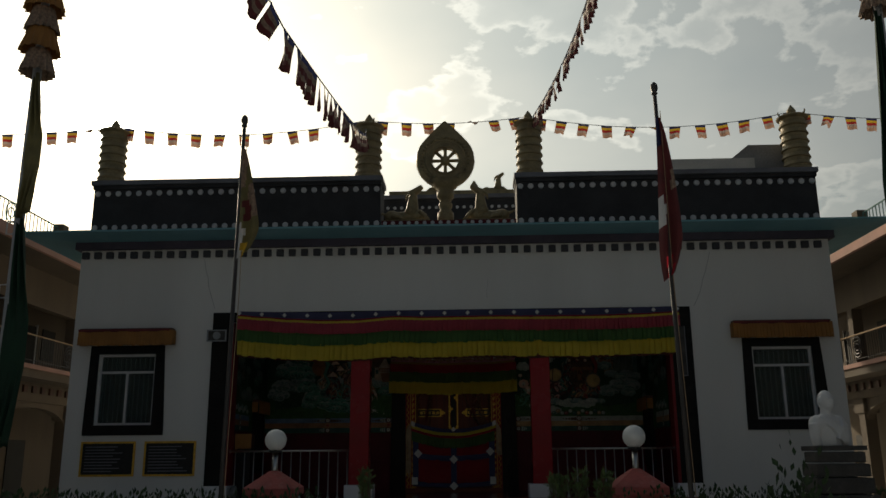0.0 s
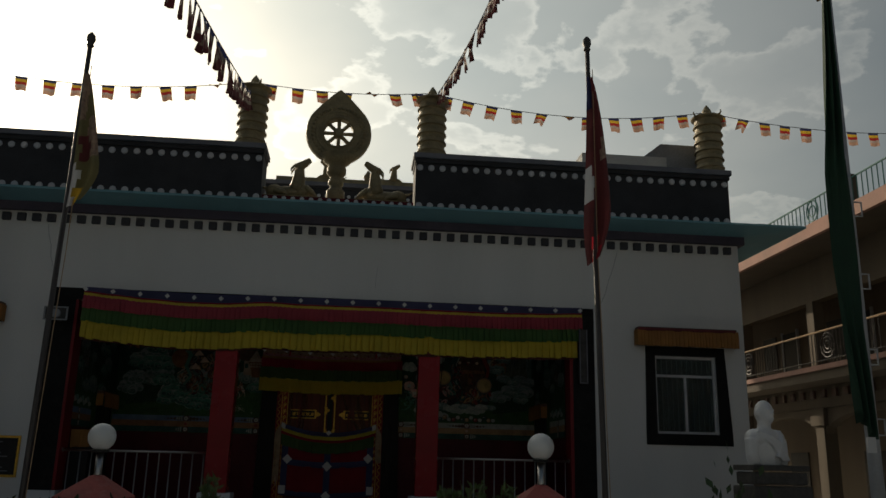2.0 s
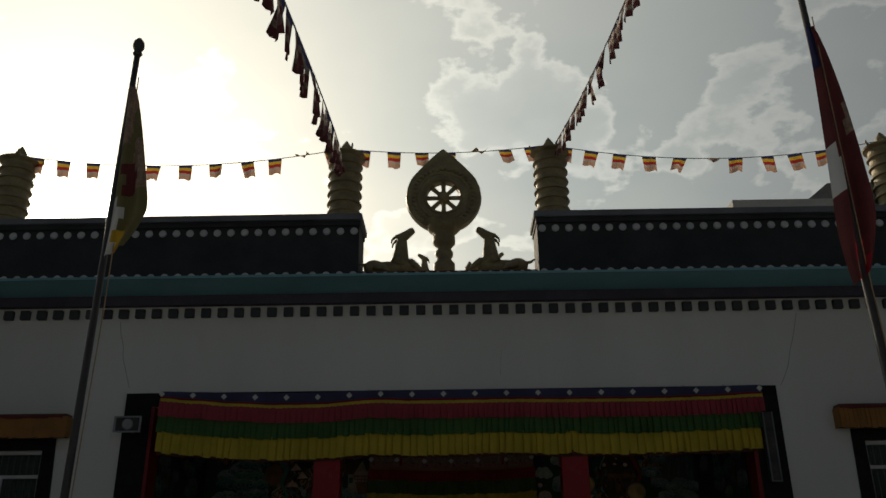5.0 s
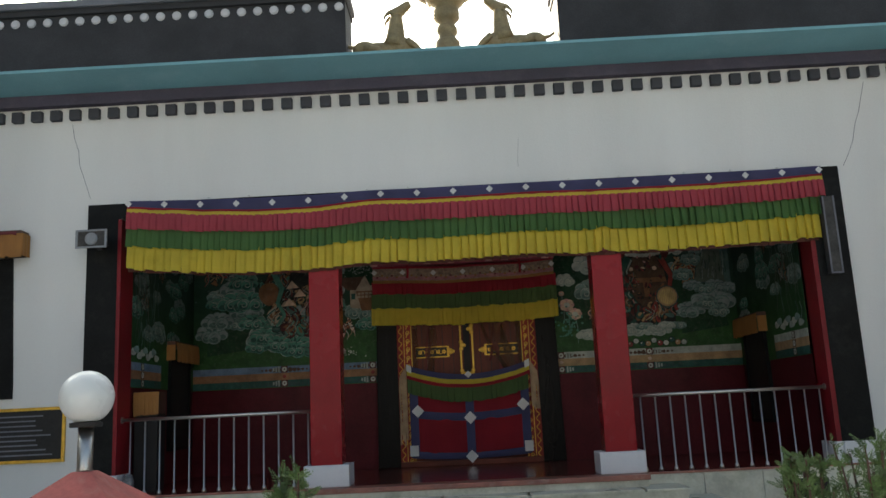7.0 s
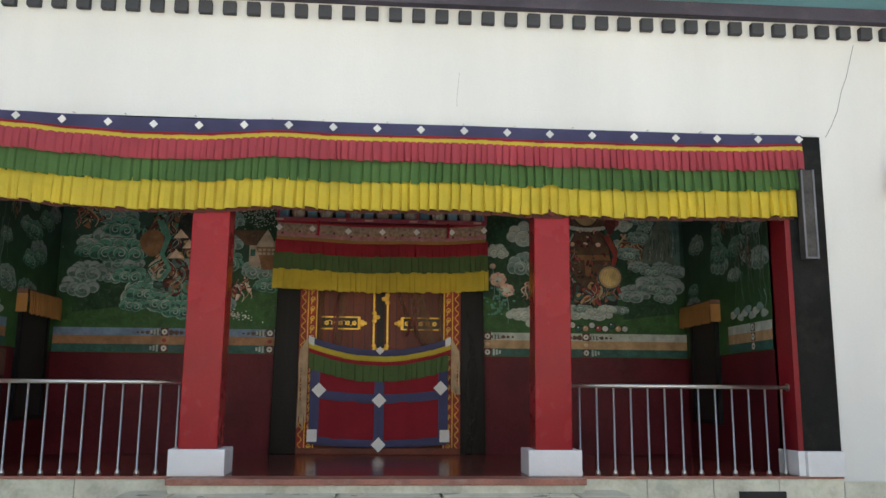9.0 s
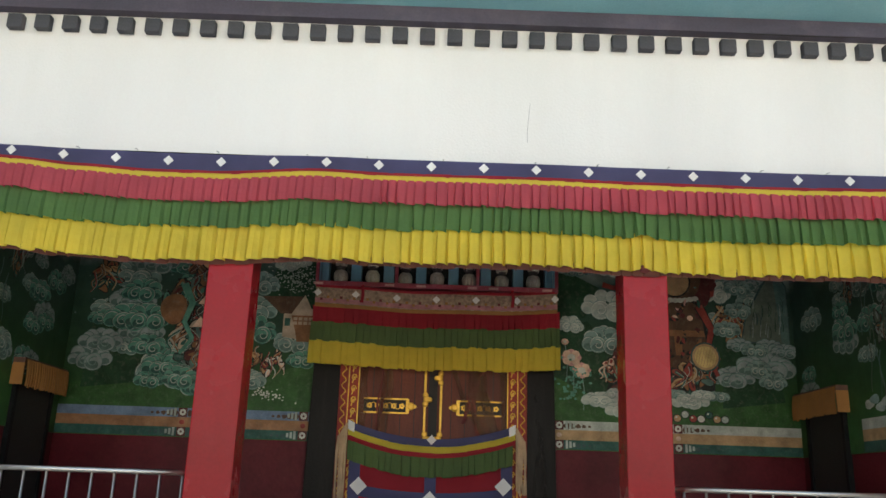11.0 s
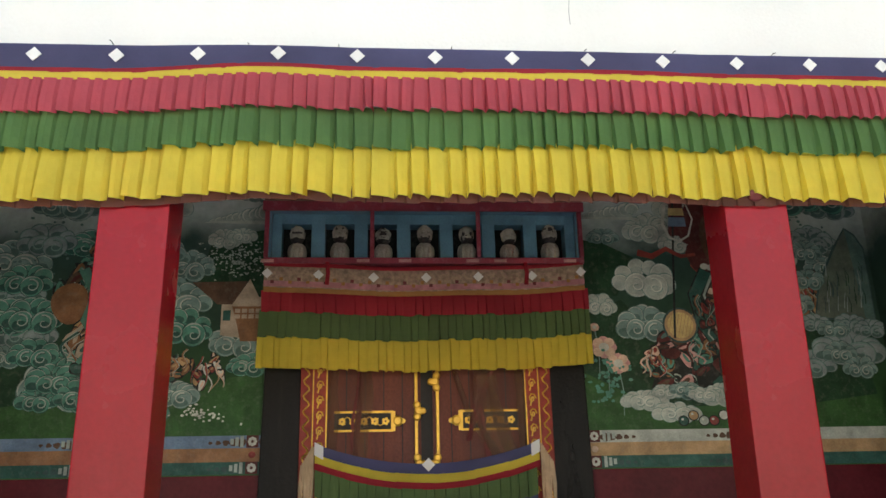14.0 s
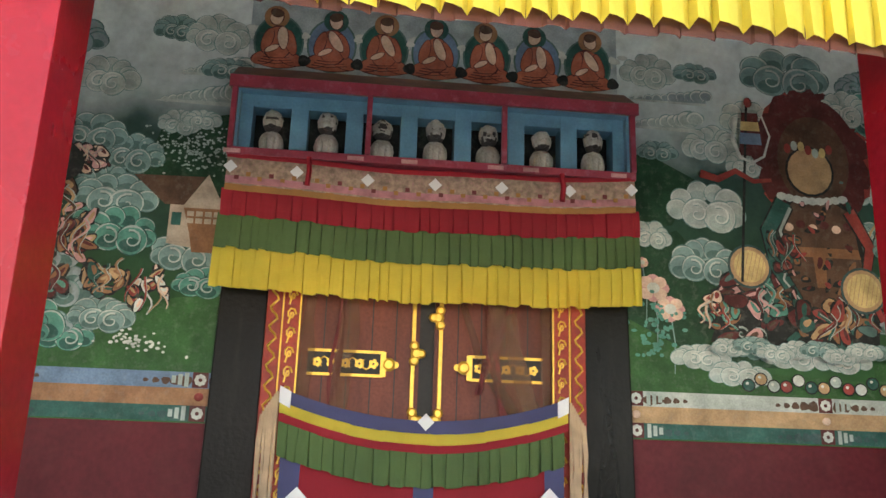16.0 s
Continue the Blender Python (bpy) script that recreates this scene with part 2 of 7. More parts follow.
def sheer(m, amount):
    """Gauze: part of the sight passes straight through."""
    nt = m.node_tree
    tr, mx = nt.nodes.new("ShaderNodeBsdfTransparent"), nt.nodes.new("ShaderNodeMixShader")
    mx.inputs[0].default_value = amount
    nt.links.new(nt.nodes["Principled BSDF"].outputs[0], mx.inputs[1]), nt.links.new(tr.outputs[0], mx.inputs[2])
    nt.links.new(mx.outputs[0], nt.nodes["Material Output"].inputs[0])


sheer(M["c_gauze"], 0.55)


# ---- building helpers ----
def box(bm, x0, x1, y0, y1, z0, z1):
    vs = [bm.verts.new(p) for p in ((x0, y0, z0), (x1, y0, z0), (x1, y1, z0), (x0, y1, z0), (x0, y0, z1), (x1, y0, z1), (x1, y1, z1), (x0, y1, z1))]
    for f in ((3, 2, 1, 0), (4, 5, 6, 7), (0, 1, 5, 4), (1, 2, 6, 5), (2, 3, 7, 6), (3, 0, 4, 7)):
        bm.faces.new([vs[i] for i in f])
    return vs


def hexa(bm, bottom, top):
    """Solid between two rings of equally many points."""
    n = len(bottom)
    a, b = [bm.verts.new(p) for p in bottom], [bm.verts.new(p) for p in top]
    bm.faces.new(a[::-1]), bm.faces.new(b)
    for i in range(n):
        bm.faces.new((a[i], a[(i + 1) % n], b[(i + 1) % n], b[i]))


def slab(bm, poly, y0, y1):
    """Polygon in x and z, given counter-clockwise as seen from -y, made solid from y0 (front) to y1."""
    a, b = [bm.verts.new((x, y0, z)) for x, z in poly], [bm.verts.new((x, y1, z)) for x, z in poly]
    n = len(poly)
    bm.faces.new(a), bm.faces.new(b[::-1])
    for i in range(n):
        bm.faces.new((a[(i + 1) % n], a[i], b[i], b[(i + 1) % n]))


def lathe(bm, profile, at=(0, 0, 0), segs=24, axis="z", squash=1.0):
    rings = []
    for r, h in profile:
        ring = []
        for i in range(segs):
            a = 2 * math.pi * i / segs
            p = (r * math.cos(a), r * math.sin(a) * squash, h)
            if axis == "y":
                p = (p[0], h, p[1])
            elif axis == "x":
                p = (h, p[0], p[1])
            ring.append(bm.verts.new((p[0] + at[0], p[1] + at[1], p[2] + at[2])))
        rings.append(ring)
    for a, b in zip(rings, rings[1:]):
        for i in range(segs):
            bm.faces.new((a[i], a[(i + 1) % segs], b[(i + 1) % segs], b[i]))
    bm.faces.new(rings[0][::-1]), bm.faces.new(rings[-1])


def tube(bm, pts, r, segs=8, r2=None):
    """Round bar through points; r2: the radius at its end."""
    pts = [Vector(p) for p in pts]
    rings = []
    for i, p in enumerate(pts):
        d = (pts[min(i + 1, len(pts) - 1)] - pts[max(i - 1, 0)]).normalized()
        u = d.orthogonal().normalized() if not rings else (u - d * u.dot(d)).normalized()
        v = d.cross(u)
        k = r if r2 is None else r + (r2 - r) * i / max(1, len(pts) - 1)
        rings.append([bm.verts.new(p + (u * math.cos(2 * math.pi * j / segs) + v * math.sin(2 * math.pi * j / segs)) * k) for j in range(segs)])
    for a, b in zip(rings, rings[1:]):
        for j in range(segs):
            bm.faces.new((a[j], a[(j + 1) % segs], b[(j + 1) % segs], b[j]))
    bm.faces.new(rings[0][::-1]), bm.faces.new(rings[-1])


def ball(bm, at, rad, segs=12, rings=8):
    """Ellipsoid; rad is one radius or three."""
    rx, ry, rz = rad if isinstance(rad, (tuple, list)) else (rad,) * 3
    m = Matrix.LocRotScale(at, None, (rx, ry, rz))
    bmesh.ops.create_uvsphere(bm, u_segments=segs, v_segments=rings, radius=1, matrix=m)


def soften(bm, width=0.008, segs=2):
    bmesh.ops.bevel(bm, geom=list(bm.edges), offset=width, segments=segs, affect="EDGES", profile=0.6)


def make(name, bm, mat, smooth=False, parent=None):
    me = bpy.data.meshes.new(name)
    bmesh.ops.recalc_face_normals(bm, faces=bm.faces)
    bm.to_mesh(me)
    bm.free()
    me.materials.append(M[mat] if isinstance(mat, str) else mat)
    if smooth:
        for p in me.polygons:
            p.use_smooth = True
    ob = new(name, me)
    ob.parent = parent
    return ob


def part(name, bm, mat, parent, label="", smooth=False):
    return tagged(make(name, bm, mat, smooth, parent), label)


def structure(name, bm, mat, label="", category="wall", smooth=False):
    return tagged(make(name, bm, mat, smooth), label, category, "", "structure")


def empty(name, label, category, at=(0, 0, 0), group="", kind=""):
    ob = new(name)
    ob.location = at
    return tagged(ob, label, category, group, kind)


def boxes(*dims, bevel=0.0):
    bm = bmesh.new()
    for d in dims:
        box(bm, *d)
    if bevel:
        soften(bm, bevel)
    return bm


rnd = random.Random(7)
CX = -0.48           # the temple's middle line
FY = 17.75           # face of its front wall
BY = 20.95           # back wall of the porch
FL = 0.72            # porch floor

# ---- ground ----
bm = boxes((-400, 400, -400, 400, -0.3, 0.0))
structure("ground", bm, "paving", "pale worn concrete courtyard ground", "ground")

# ---- temple front wall, with openings ----
XL, XR = CX - 8.18, CX + 8.18
WX = (-7.43, 6.46)
WHALF, WZ0, WZ1 = 0.62, 2.24, 3.74
PX0, PX1, PTOP = -5.19, 4.19, 4.46
SX0, SX1 = -5.19, 4.13     # faces of the porch's side walls


def front_wall():
    bm = bmesh.new()
    y0, y1 = FY, FY + 0.34
    for x0, x1, z0, z1 in (
        (XL, WX[0] - WHALF, 0, 6.06), (WX[0] - WHALF, WX[0] + WHALF, 0, WZ0), (WX[0] - WHALF, WX[0] + WHALF, WZ1, 6.06), (WX[0] + WHALF, PX0, 0, 6.06),
        (PX0, PX1, PTOP, 6.06),
        (PX1, WX[1] - WHALF, 0, 6.06), (WX[1] - WHALF, WX[1] + WHALF, 0, WZ0), (WX[1] - WHALF, WX[1] + WHALF, WZ1, 6.06), (WX[1] + WHALF, XR, 0, 6.06)):
        box(bm, x0, x1, y0, y1, z0, z1)
    bmesh.ops.remove_doubles(bm, verts=bm.verts, dist=0.0005)
    return bm


structure("wall_front", front_wall(), "white", "white painted plaster front wall with hairline cracks")
for nm, x0, x1 in (("wall_west", XL, XL + 0.3), ("wall_east", XR - 0.3, XR)):
    structure(nm, boxes((x0, x1, FY + 0.34, 21.3, 0, 6.06)), "white", "white painted side wall of the temple")
# Rear hall is unseen; its narrow shape lets sun reach the east wing.
structure("wall_hall", boxes((-6.2, -6.0, 21.3, 32, 0, 6.2), (5.0, 5.2, 21.3, 32, 0, 6.2), (-6.0, 5.0, 31.8, 32, 0, 6.2)), "white", "unseen white rear hall wall, kept narrow for the sun")
structure("wall_porch", boxes((XL + 0.3, XR - 0.3, BY, BY + 0.35, 0, 6.06)), "maroon", "maroon painted lower wall at the back of the porch")
structure("wall_porch_side", boxes((SX0 - 0.2, SX0, FY + 0.34, BY, 0, 6.0), (SX1, SX1 + 0.2, FY + 0.34, BY, 0, 6.0)), "maroon", "maroon porch side wall")
# The ceiling is out of view; its white throws light on the mural.
structure("ceiling", boxes((SX0, SX1, FY + 0.34, BY, 5.62, 5.8)), "white", "unseen porch ceiling, white to bounce light", "ceiling")
structure("roof", boxes((XL + 0.1, XR - 0.1, FY + 0.1, 21.3, 6.3, 6.52), (-6.2, 5.2, 21.3, 32, 6.2, 6.4)), "concrete", "flat concrete roof", "roof")


# ---- porch floor and steps ----
structure("floor", boxes((SX0, SX1, FY + 0.0, BY, 0.5, FL)), "redfloor", "polished dark red porch floor", "floor")
plinth = empty("plinth_wall", "pale green marble slabs facing the base of the porch", "wall", kind="structure")
for x0, x1, n in ((-5.62, -2.62, 3), (1.66, 4.62, 4)):
    for i in range(n):
        w = (x1 - x0) / n
        part("marble_slab", boxes((x0 + i * w + 0.003, x0 + (i + 1) * w - 0.003, FY - 0.04, FY - 0.002, 0, FL - 0.03), bevel=0.003), "marble", plinth)
    part("coping", boxes((x0, x1, FY - 0.055, FY + 0.0, FL - 0.028, FL - 0.001), bevel=0.004), "nosing", plinth, "thin brownish red edge of the porch floor")

# ---- eave, frieze, parapet ----


def eave():
    bm = bmesh.new()
    x0, x1, yb = XL, XR, 21.3
    o, s = 0.72, 1.12
    inner_lo = [(x0, FY - 0.1, 6.21), (x1, FY - 0.1, 6.21), (x1, yb, 6.21), (x0, yb, 6.21)]
    lip_lo = [(x0 - s, FY - o, 6.29), (x1 + s, FY - o, 6.29), (x1 + s, yb, 6.29), (x0 - s, yb, 6.29)]
    lip_hi = [(x, y, 6.33) for x, y, z in lip_lo]
    top = [(x, y, 6.42) for x, y, z in inner_lo]
    rings = [[bm.verts.new(p) for p in r] for r in (inner_lo, lip_lo, lip_hi, top)]
    bm.faces.new(rings[0][::-1]), bm.faces.new(rings[-1])
    for a, b in zip(rings, rings[1:]):
        for i in range(4):
            bm.faces.new((a[i], a[(i + 1) % 4], b[(i + 1) % 4], b[i]))
    return bm


structure("eave", eave(), "teal", "teal painted concrete eave with a thin lip", "eave")
structure("frieze_band", boxes((XL - 0.1, XR + 0.1, FY - 0.12, FY + 0.1, 6.05, 6.22), (XL - 0.1, XL + 0.05, FY + 0.1, 21.3, 6.05, 6.22), (XR - 0.05, XR + 0.1, FY + 0.1, 21.3, 6.05, 6.22)), "darkband", "dark violet band under the eave", "trim")
frieze = empty("frieze", "row of small black painted dentils under the eave", "trim", kind="structure")
den = boxes((-0.075, 0.075, -0.085, 0.0, 0, 0.15), bevel=0.012)
first = part("dentil", den, "dentil", frieze)
first.location = (XL + 0.117, FY, 5.85)
x = XL + 0.117 + 0.2711
while x < XR - 0.02:
    d = new("dentil", first.data)
    d.parent = frieze
    d.location = (x, FY, 5.85)
    x += 0.2711


def disc(bm, x, y, z, r, depth=0.03, segs=14):
    lathe(bm, [(r, 0), (r, -depth * 0.4), (r * 0.72, -depth)], (x, y, z), segs, "y")


def parapet(nm, x0, x1):
    p = empty(nm, "dark parapet block with two rows of pale round studs", "parapet", kind="structure")
    part("wall", boxes((x0 + 0.03, x1 - 0.03, FY + 0.04, FY + 0.75, 6.4, 7.48)), "parapet", p)
    part("coping", boxes((x0 - 0.02, x1 + 0.02, FY - 0.06, FY + 0.8, 7.57, 7.68), bevel=0.012), "capgrey", p)
    part("moulding", boxes((x0 + 0.01, x1 - 0.01, FY - 0.01, FY + 0.78, 7.48, 7.57), bevel=0.01), "parapet", p)
    n = round((x1 - x0) / 0.232)
    me = None
    for row, z, r in ((0, 7.385, 0.068), (1, 6.585, 0.062)):
        k = n if row == 0 else n + 1
        for i in range(k):
            if me is None:
                bm = bmesh.new()
                disc(bm, 0, 0, 0, 0.066)
                me = make("stud", bm, "dot", parent=p)
                o, me = me, me.data
            else:
                o = new("stud", me)
                o.parent = p
            o.location = (x0 + (i + 0.5) * (x1 - x0) / k, FY + 0.04, z)
    return p


parapet("parapet_west", XL + 0.1, -1.98)
parapet("parapet_east", 1.0, XR - 0.06)

# ---- columns and plinths ----


def column(x, w=0.405, d=0.34):
    c = empty("column", "square red painted column on a white plinth", "column", (x, FY - 0.03, FL), "porch columns")
    bm = bmesh.new()
    a = w / 2
    hexa(bm, [(-a - 0.015, 0, 0.27), (a - 0.015, 0, 0.27), (a - 0.015, d, 0.27), (-a - 0.015, d, 0.27)], [(-a, 0.004, 3.675), (a, 0.004, 3.675), (a, d, 3.675), (-a, d, 3.675)])
    soften(bm, 0.009)
    part("shaft", bm, "red", c)
    part("plinth", boxes((-0.305, 0.28, -0.05, 0.46, 0, 0.275), bevel=0.012), "plinth", c, "white painted plinth")
    return c


column(-2.384)
column(1.405)

# ---- black surround of the porch opening and red jambs ----
for nm, x0, x1, jx0, jx1 in (("pilaster_west", -5.61, -5.19, -5.19, -5.14), ("pilaster_east", 4.19, 4.62, 4.13, 4.19)):
    p = empty(nm, "flat black painted pilaster beside the porch with red jamb", "pilaster", kind="structure")
    part("face", boxes((x0, x1, FY - 0.03, FY + 0.02, FL + 0.27, 4.61)), "black", p)
    part("jamb", boxes((jx0, jx1, FY - 0.026, FY + 0.4, FL + 0.27, PTOP - 0.07)), "redshade", p, "red painted jamb, darkened for its shade")
    part("plinth", boxes((x0 - 0.0, x1, FY - 0.1, FY + 0.0, FL, FL + 0.27), (min(jx0, x0 + 0.36) - 0.02, max(jx1, x1 - 0.36) + 0.02, FY - 0.05, FY + 0.42, FL, FL + 0.27), bevel=0.008), "plinth", p, "white plinth")
structure("lintel", boxes((-5.19, 4.19, FY - 0.03, FY - 0.002, 4.4, 4.61)), "black", "black painted lintel behind the banner", "trim")

# ---- steps ----
steps = empty("entrance_steps", "pale veined marble steps up to the porch", "steps", kind="structure")
part("landing", boxes((-2.64, 1.67, FY - 0.33, FY - 0.002, 0.655, FL), bevel=0.01), "nosing", steps, "brownish red polished landing edge")
for i, (z, yf) in enumerate(((0.575, 17.08), (0.43, 16.74), (0.287, 16.4), (0.144, 16.06))):
    w = 0.42 * (i + 1)
    part("riser", boxes((-2.62 - w + 0.03, 1.65 + w - 0.03, yf + 0.03, FY - 0.05, z - 0.144, z - 0.03)), "marble", steps)
    cuts = [-2.64 - w, -2.2 - w * 0.8, -0.9, 0.15, 1.2 + w * 0.8, 1.67 + w]
    for a, b in zip(cuts, cuts[1:]):
        part("tread", boxes((a + 0.004, b - 0.03, yf, FY - 0.05, z - 0.03, z), bevel=0.004), "marble", steps)
part("riser", boxes((-2.62, 1.65, FY - 0.3, FY - 0.05, 0.575, 0.655)), "marble", steps)
for x0, x1 in ((-4.95, -4.42), (3.42, 3.95)):
    tagged(make("floor_vent", boxes((x0, x1, FY - 0.055, FY - 0.03, 0.33, 0.56), bevel=0.004), "dark"), "dark rectangular vent opening in the marble base", "vent", "base vents")
structure("wall_base", boxes((XL - 0.03, -5.62, FY - 0.05, FY - 0.002, 0, 0.66), (4.62, XR + 0.03, FY - 0.05, FY - 0.002, 0, 0.66)), "marble", "pale marble base course of the front wall", "trim")


# ---- railings ----
def railing(x0, x1, step=0.187):
    r = empty("railing", "stainless steel railing with thin upright bars", "railing", (0, FY + 0.14, FL), "porch railings")
    bm = bmesh.new()
    tube(bm, [(x0, 0, 0.965), (x1, 0, 0.965)], 0.024, 12)
    part("handrail", bm, "steel", r, smooth=True)
    bm = bmesh.new()
    lathe(bm, [(0.03, 0), (0.03, 0.02), (0.02, 0.05), (0.0125, 0.055), (0.0125, 0.95)], segs=10)
    first = part("upright", bm, "steel", r, smooth=True)
    n = int((x1 - x0) / step)
    for i in range(n):
        o = first if i == 0 else new("upright", first.data)
        o.parent = r
        o.location = (x0 + (i + 0.6) * (x1 - x0) / n, 0, 0)
    for x in (x0, x1):
        bm = bmesh.new()
        lathe(bm, [(0.045, -0.012), (0.045, 0.012)], (x, 0, 0.965), 14, "x")
        part("flange", bm, "steel", r)


railing(-5.14, -2.58)
railing(1.6, 4.13)


# ---- cloth ----
def pleats(name, x0, x1, ztop, zbot, y, pitch, mat, parent, seed, depth=0.03, wave=None, rows=4, slack=0.012):
    """Knife-pleated cloth: every fold laps over the next, opens towards the hem and hangs a little unevenly."""
    r = random.Random(seed)
    wave = wave or (lambda x: 0.0)
    cols, x = [], x0
    while x < x1 - pitch * 0.3:
        w = pitch * r.uniform(0.72, 1.28)
        d, s, lean = depth * r.uniform(0.6, 1.25), r.uniform(-slack, slack), r.uniform(-0.012, 0.012)
        for f, k in ((0.0, 1.0), (0.3, 0.86), (0.68, 0.5), (0.93, 0.0)):
            cols.append((x + f * w, d * k, s * (1 if f < 0.8 else -0.4), lean * (1 - f)))
        x += w
    bm = bmesh.new()
    grid = []
    for cx, d, s, lean in cols:
        col = []
        for i in range(rows + 1):
            u = i / rows
            z = ztop + (zbot - ztop) * u + wave(cx) + s * u
            col.append(bm.verts.new((min(cx + lean * u, x1 + 0.01), y - d * (0.35 + 0.65 * u) - 0.012 * math.sin(u * 2.6), z)))
        grid.append(col)
    for a, b in zip(grid, grid[1:]):
        for i in range(rows):
            bm.faces.new((a[i], a[i + 1], b[i + 1], b[i]))
    return part(name, bm, mat, parent)


def band(bm, x0, x1, ztop, zbot, y, wave, n=90, rough=0.004, seed=1, top=1.0):
    r = random.Random(seed)
    prev = None
    for i in range(n + 1):
        x = x0 + (x1 - x0) * i / n
        yy = y - r.uniform(0, rough)
        col = [bm.verts.new((x, yy, ztop + wave(x) * top)), bm.verts.new((x, yy - r.uniform(0, rough), (ztop + zbot) / 2 + wave(x) * (1 + top) / 2)), bm.verts.new((x, yy - 0.003, zbot + wave(x)))]
        if prev:
            for k in (0, 1):
                bm.faces.new((prev[k], prev[k + 1], col[k + 1], col[k]))
        prev = col


def diamond(name, x, z, y, r, parent, mat="c_white"):
    bm = bmesh.new()
    slab(bm, [(x, z - r), (x + r, z), (x, z + r), (x - r, z)], y - 0.006, y)
    o = part(name, bm, mat, parent, "white cloth diamond")
    return o


banner = empty("pleated_banner", "long pleated ceremonial banner in blue, red, green and yellow cloth", "banner", (0, 0, 0))


def bw(x):
    return bw2(x) + 0.008 * math.sin(x * 2.1 + 0.6) + 0.045 * math.exp(-((x - 1.38) / 0.09) ** 2)


SAGS = ((-5.3, 0.10), (-5.05, 0.085), (-4.5, 0.038), (-3.9, -0.012), (-3.2, -0.046), (-2.6, -0.044), (-1.64, 0.016), (-1.0, -0.004), (0.5, 0.003), (1.3, -0.01), (2.7, -0.012), (3.5, 0.004), (4.36, 0.04), (4.6, 0.05))


def bw2(x):
    """Hang of the cloth between its nails."""
    for (x0, z0), (x1, z1) in zip(SAGS, SAGS[1:]):
        if x <= x1:
            u = min(1.0, max(0.0, (x - x0) / (x1 - x0)))
            return z0 + (z1 - z0) * u * u * (3 - 2 * u)
    return SAGS[-1][1]


BX0, BX1, BYF = -5.05, 4.37, FY - 0.08
for nm, mat, z1, z0, dy in (("blue_band", "c_blue", 4.595, 4.455, 0), ("red_line", "c_redflat", 4.46, 4.425, 0.004), ("yellow_line", "c_yellow", 4.43, 4.375, 0.008)):
    bm = bmesh.new()
    band(bm, BX0, BX1, z1, z0, BYF - dy, bw2, seed=len(nm), top=0.35 if dy == 0 else 1.0)
    part(nm, bm, mat, banner)
pleats("red_pleats", BX0, BX1, 4.385, 4.145, BYF - 0.005, 0.085, "c_red", banner, 3, 0.048, bw2, slack=0.01)
pleats("green_pleats", BX0, BX1 - 0.05, 4.19, 3.9, BYF + 0.02, 0.10, "c_green", banner, 4, 0.058, bw, slack=0.013)
pleats("yellow_pleats", BX0 + 0.01, BX1 - 0.1, 3.95, 3.592, BYF + 0.035, 0.118, "c_yellow", banner, 5, 0.066, bw, slack=0.015)
pleats("lining", BX0 + 0.03, BX1 - 0.14, 3.78, 3.562, BYF + 0.046, 0.12, "c_lining", banner, 6, 0.014, bw2, slack=0.01)
for i in range(20):
    x = -5.03 + i * 0.493
    diamond("diamond", max(x, BX0 + 0.02), 4.53 + 0.62 * bw2(x), BYF - 0.009, 0.048, banner)
for i in range(13):
    x = BX0 + 0.3 + i * 0.72 + 0.1 * math.sin(i * 2.0)
    bm = bmesh.new()
    tube(bm, [(x, BYF - 0.01, 4.61), (x, BYF + 0.03, 4.625), (x, BYF + 0.075, 4.625)], 0.0025, 5)
    part("nail", bm, "dark", banner)


bm = bmesh.new()
ball(bm, (1.39, FY - 0.06, 3.615), (0.05, 0.03, 0.04), 12, 8)
part("knot", bm, "c_maroon", banner, "dark red cloth knot", True)


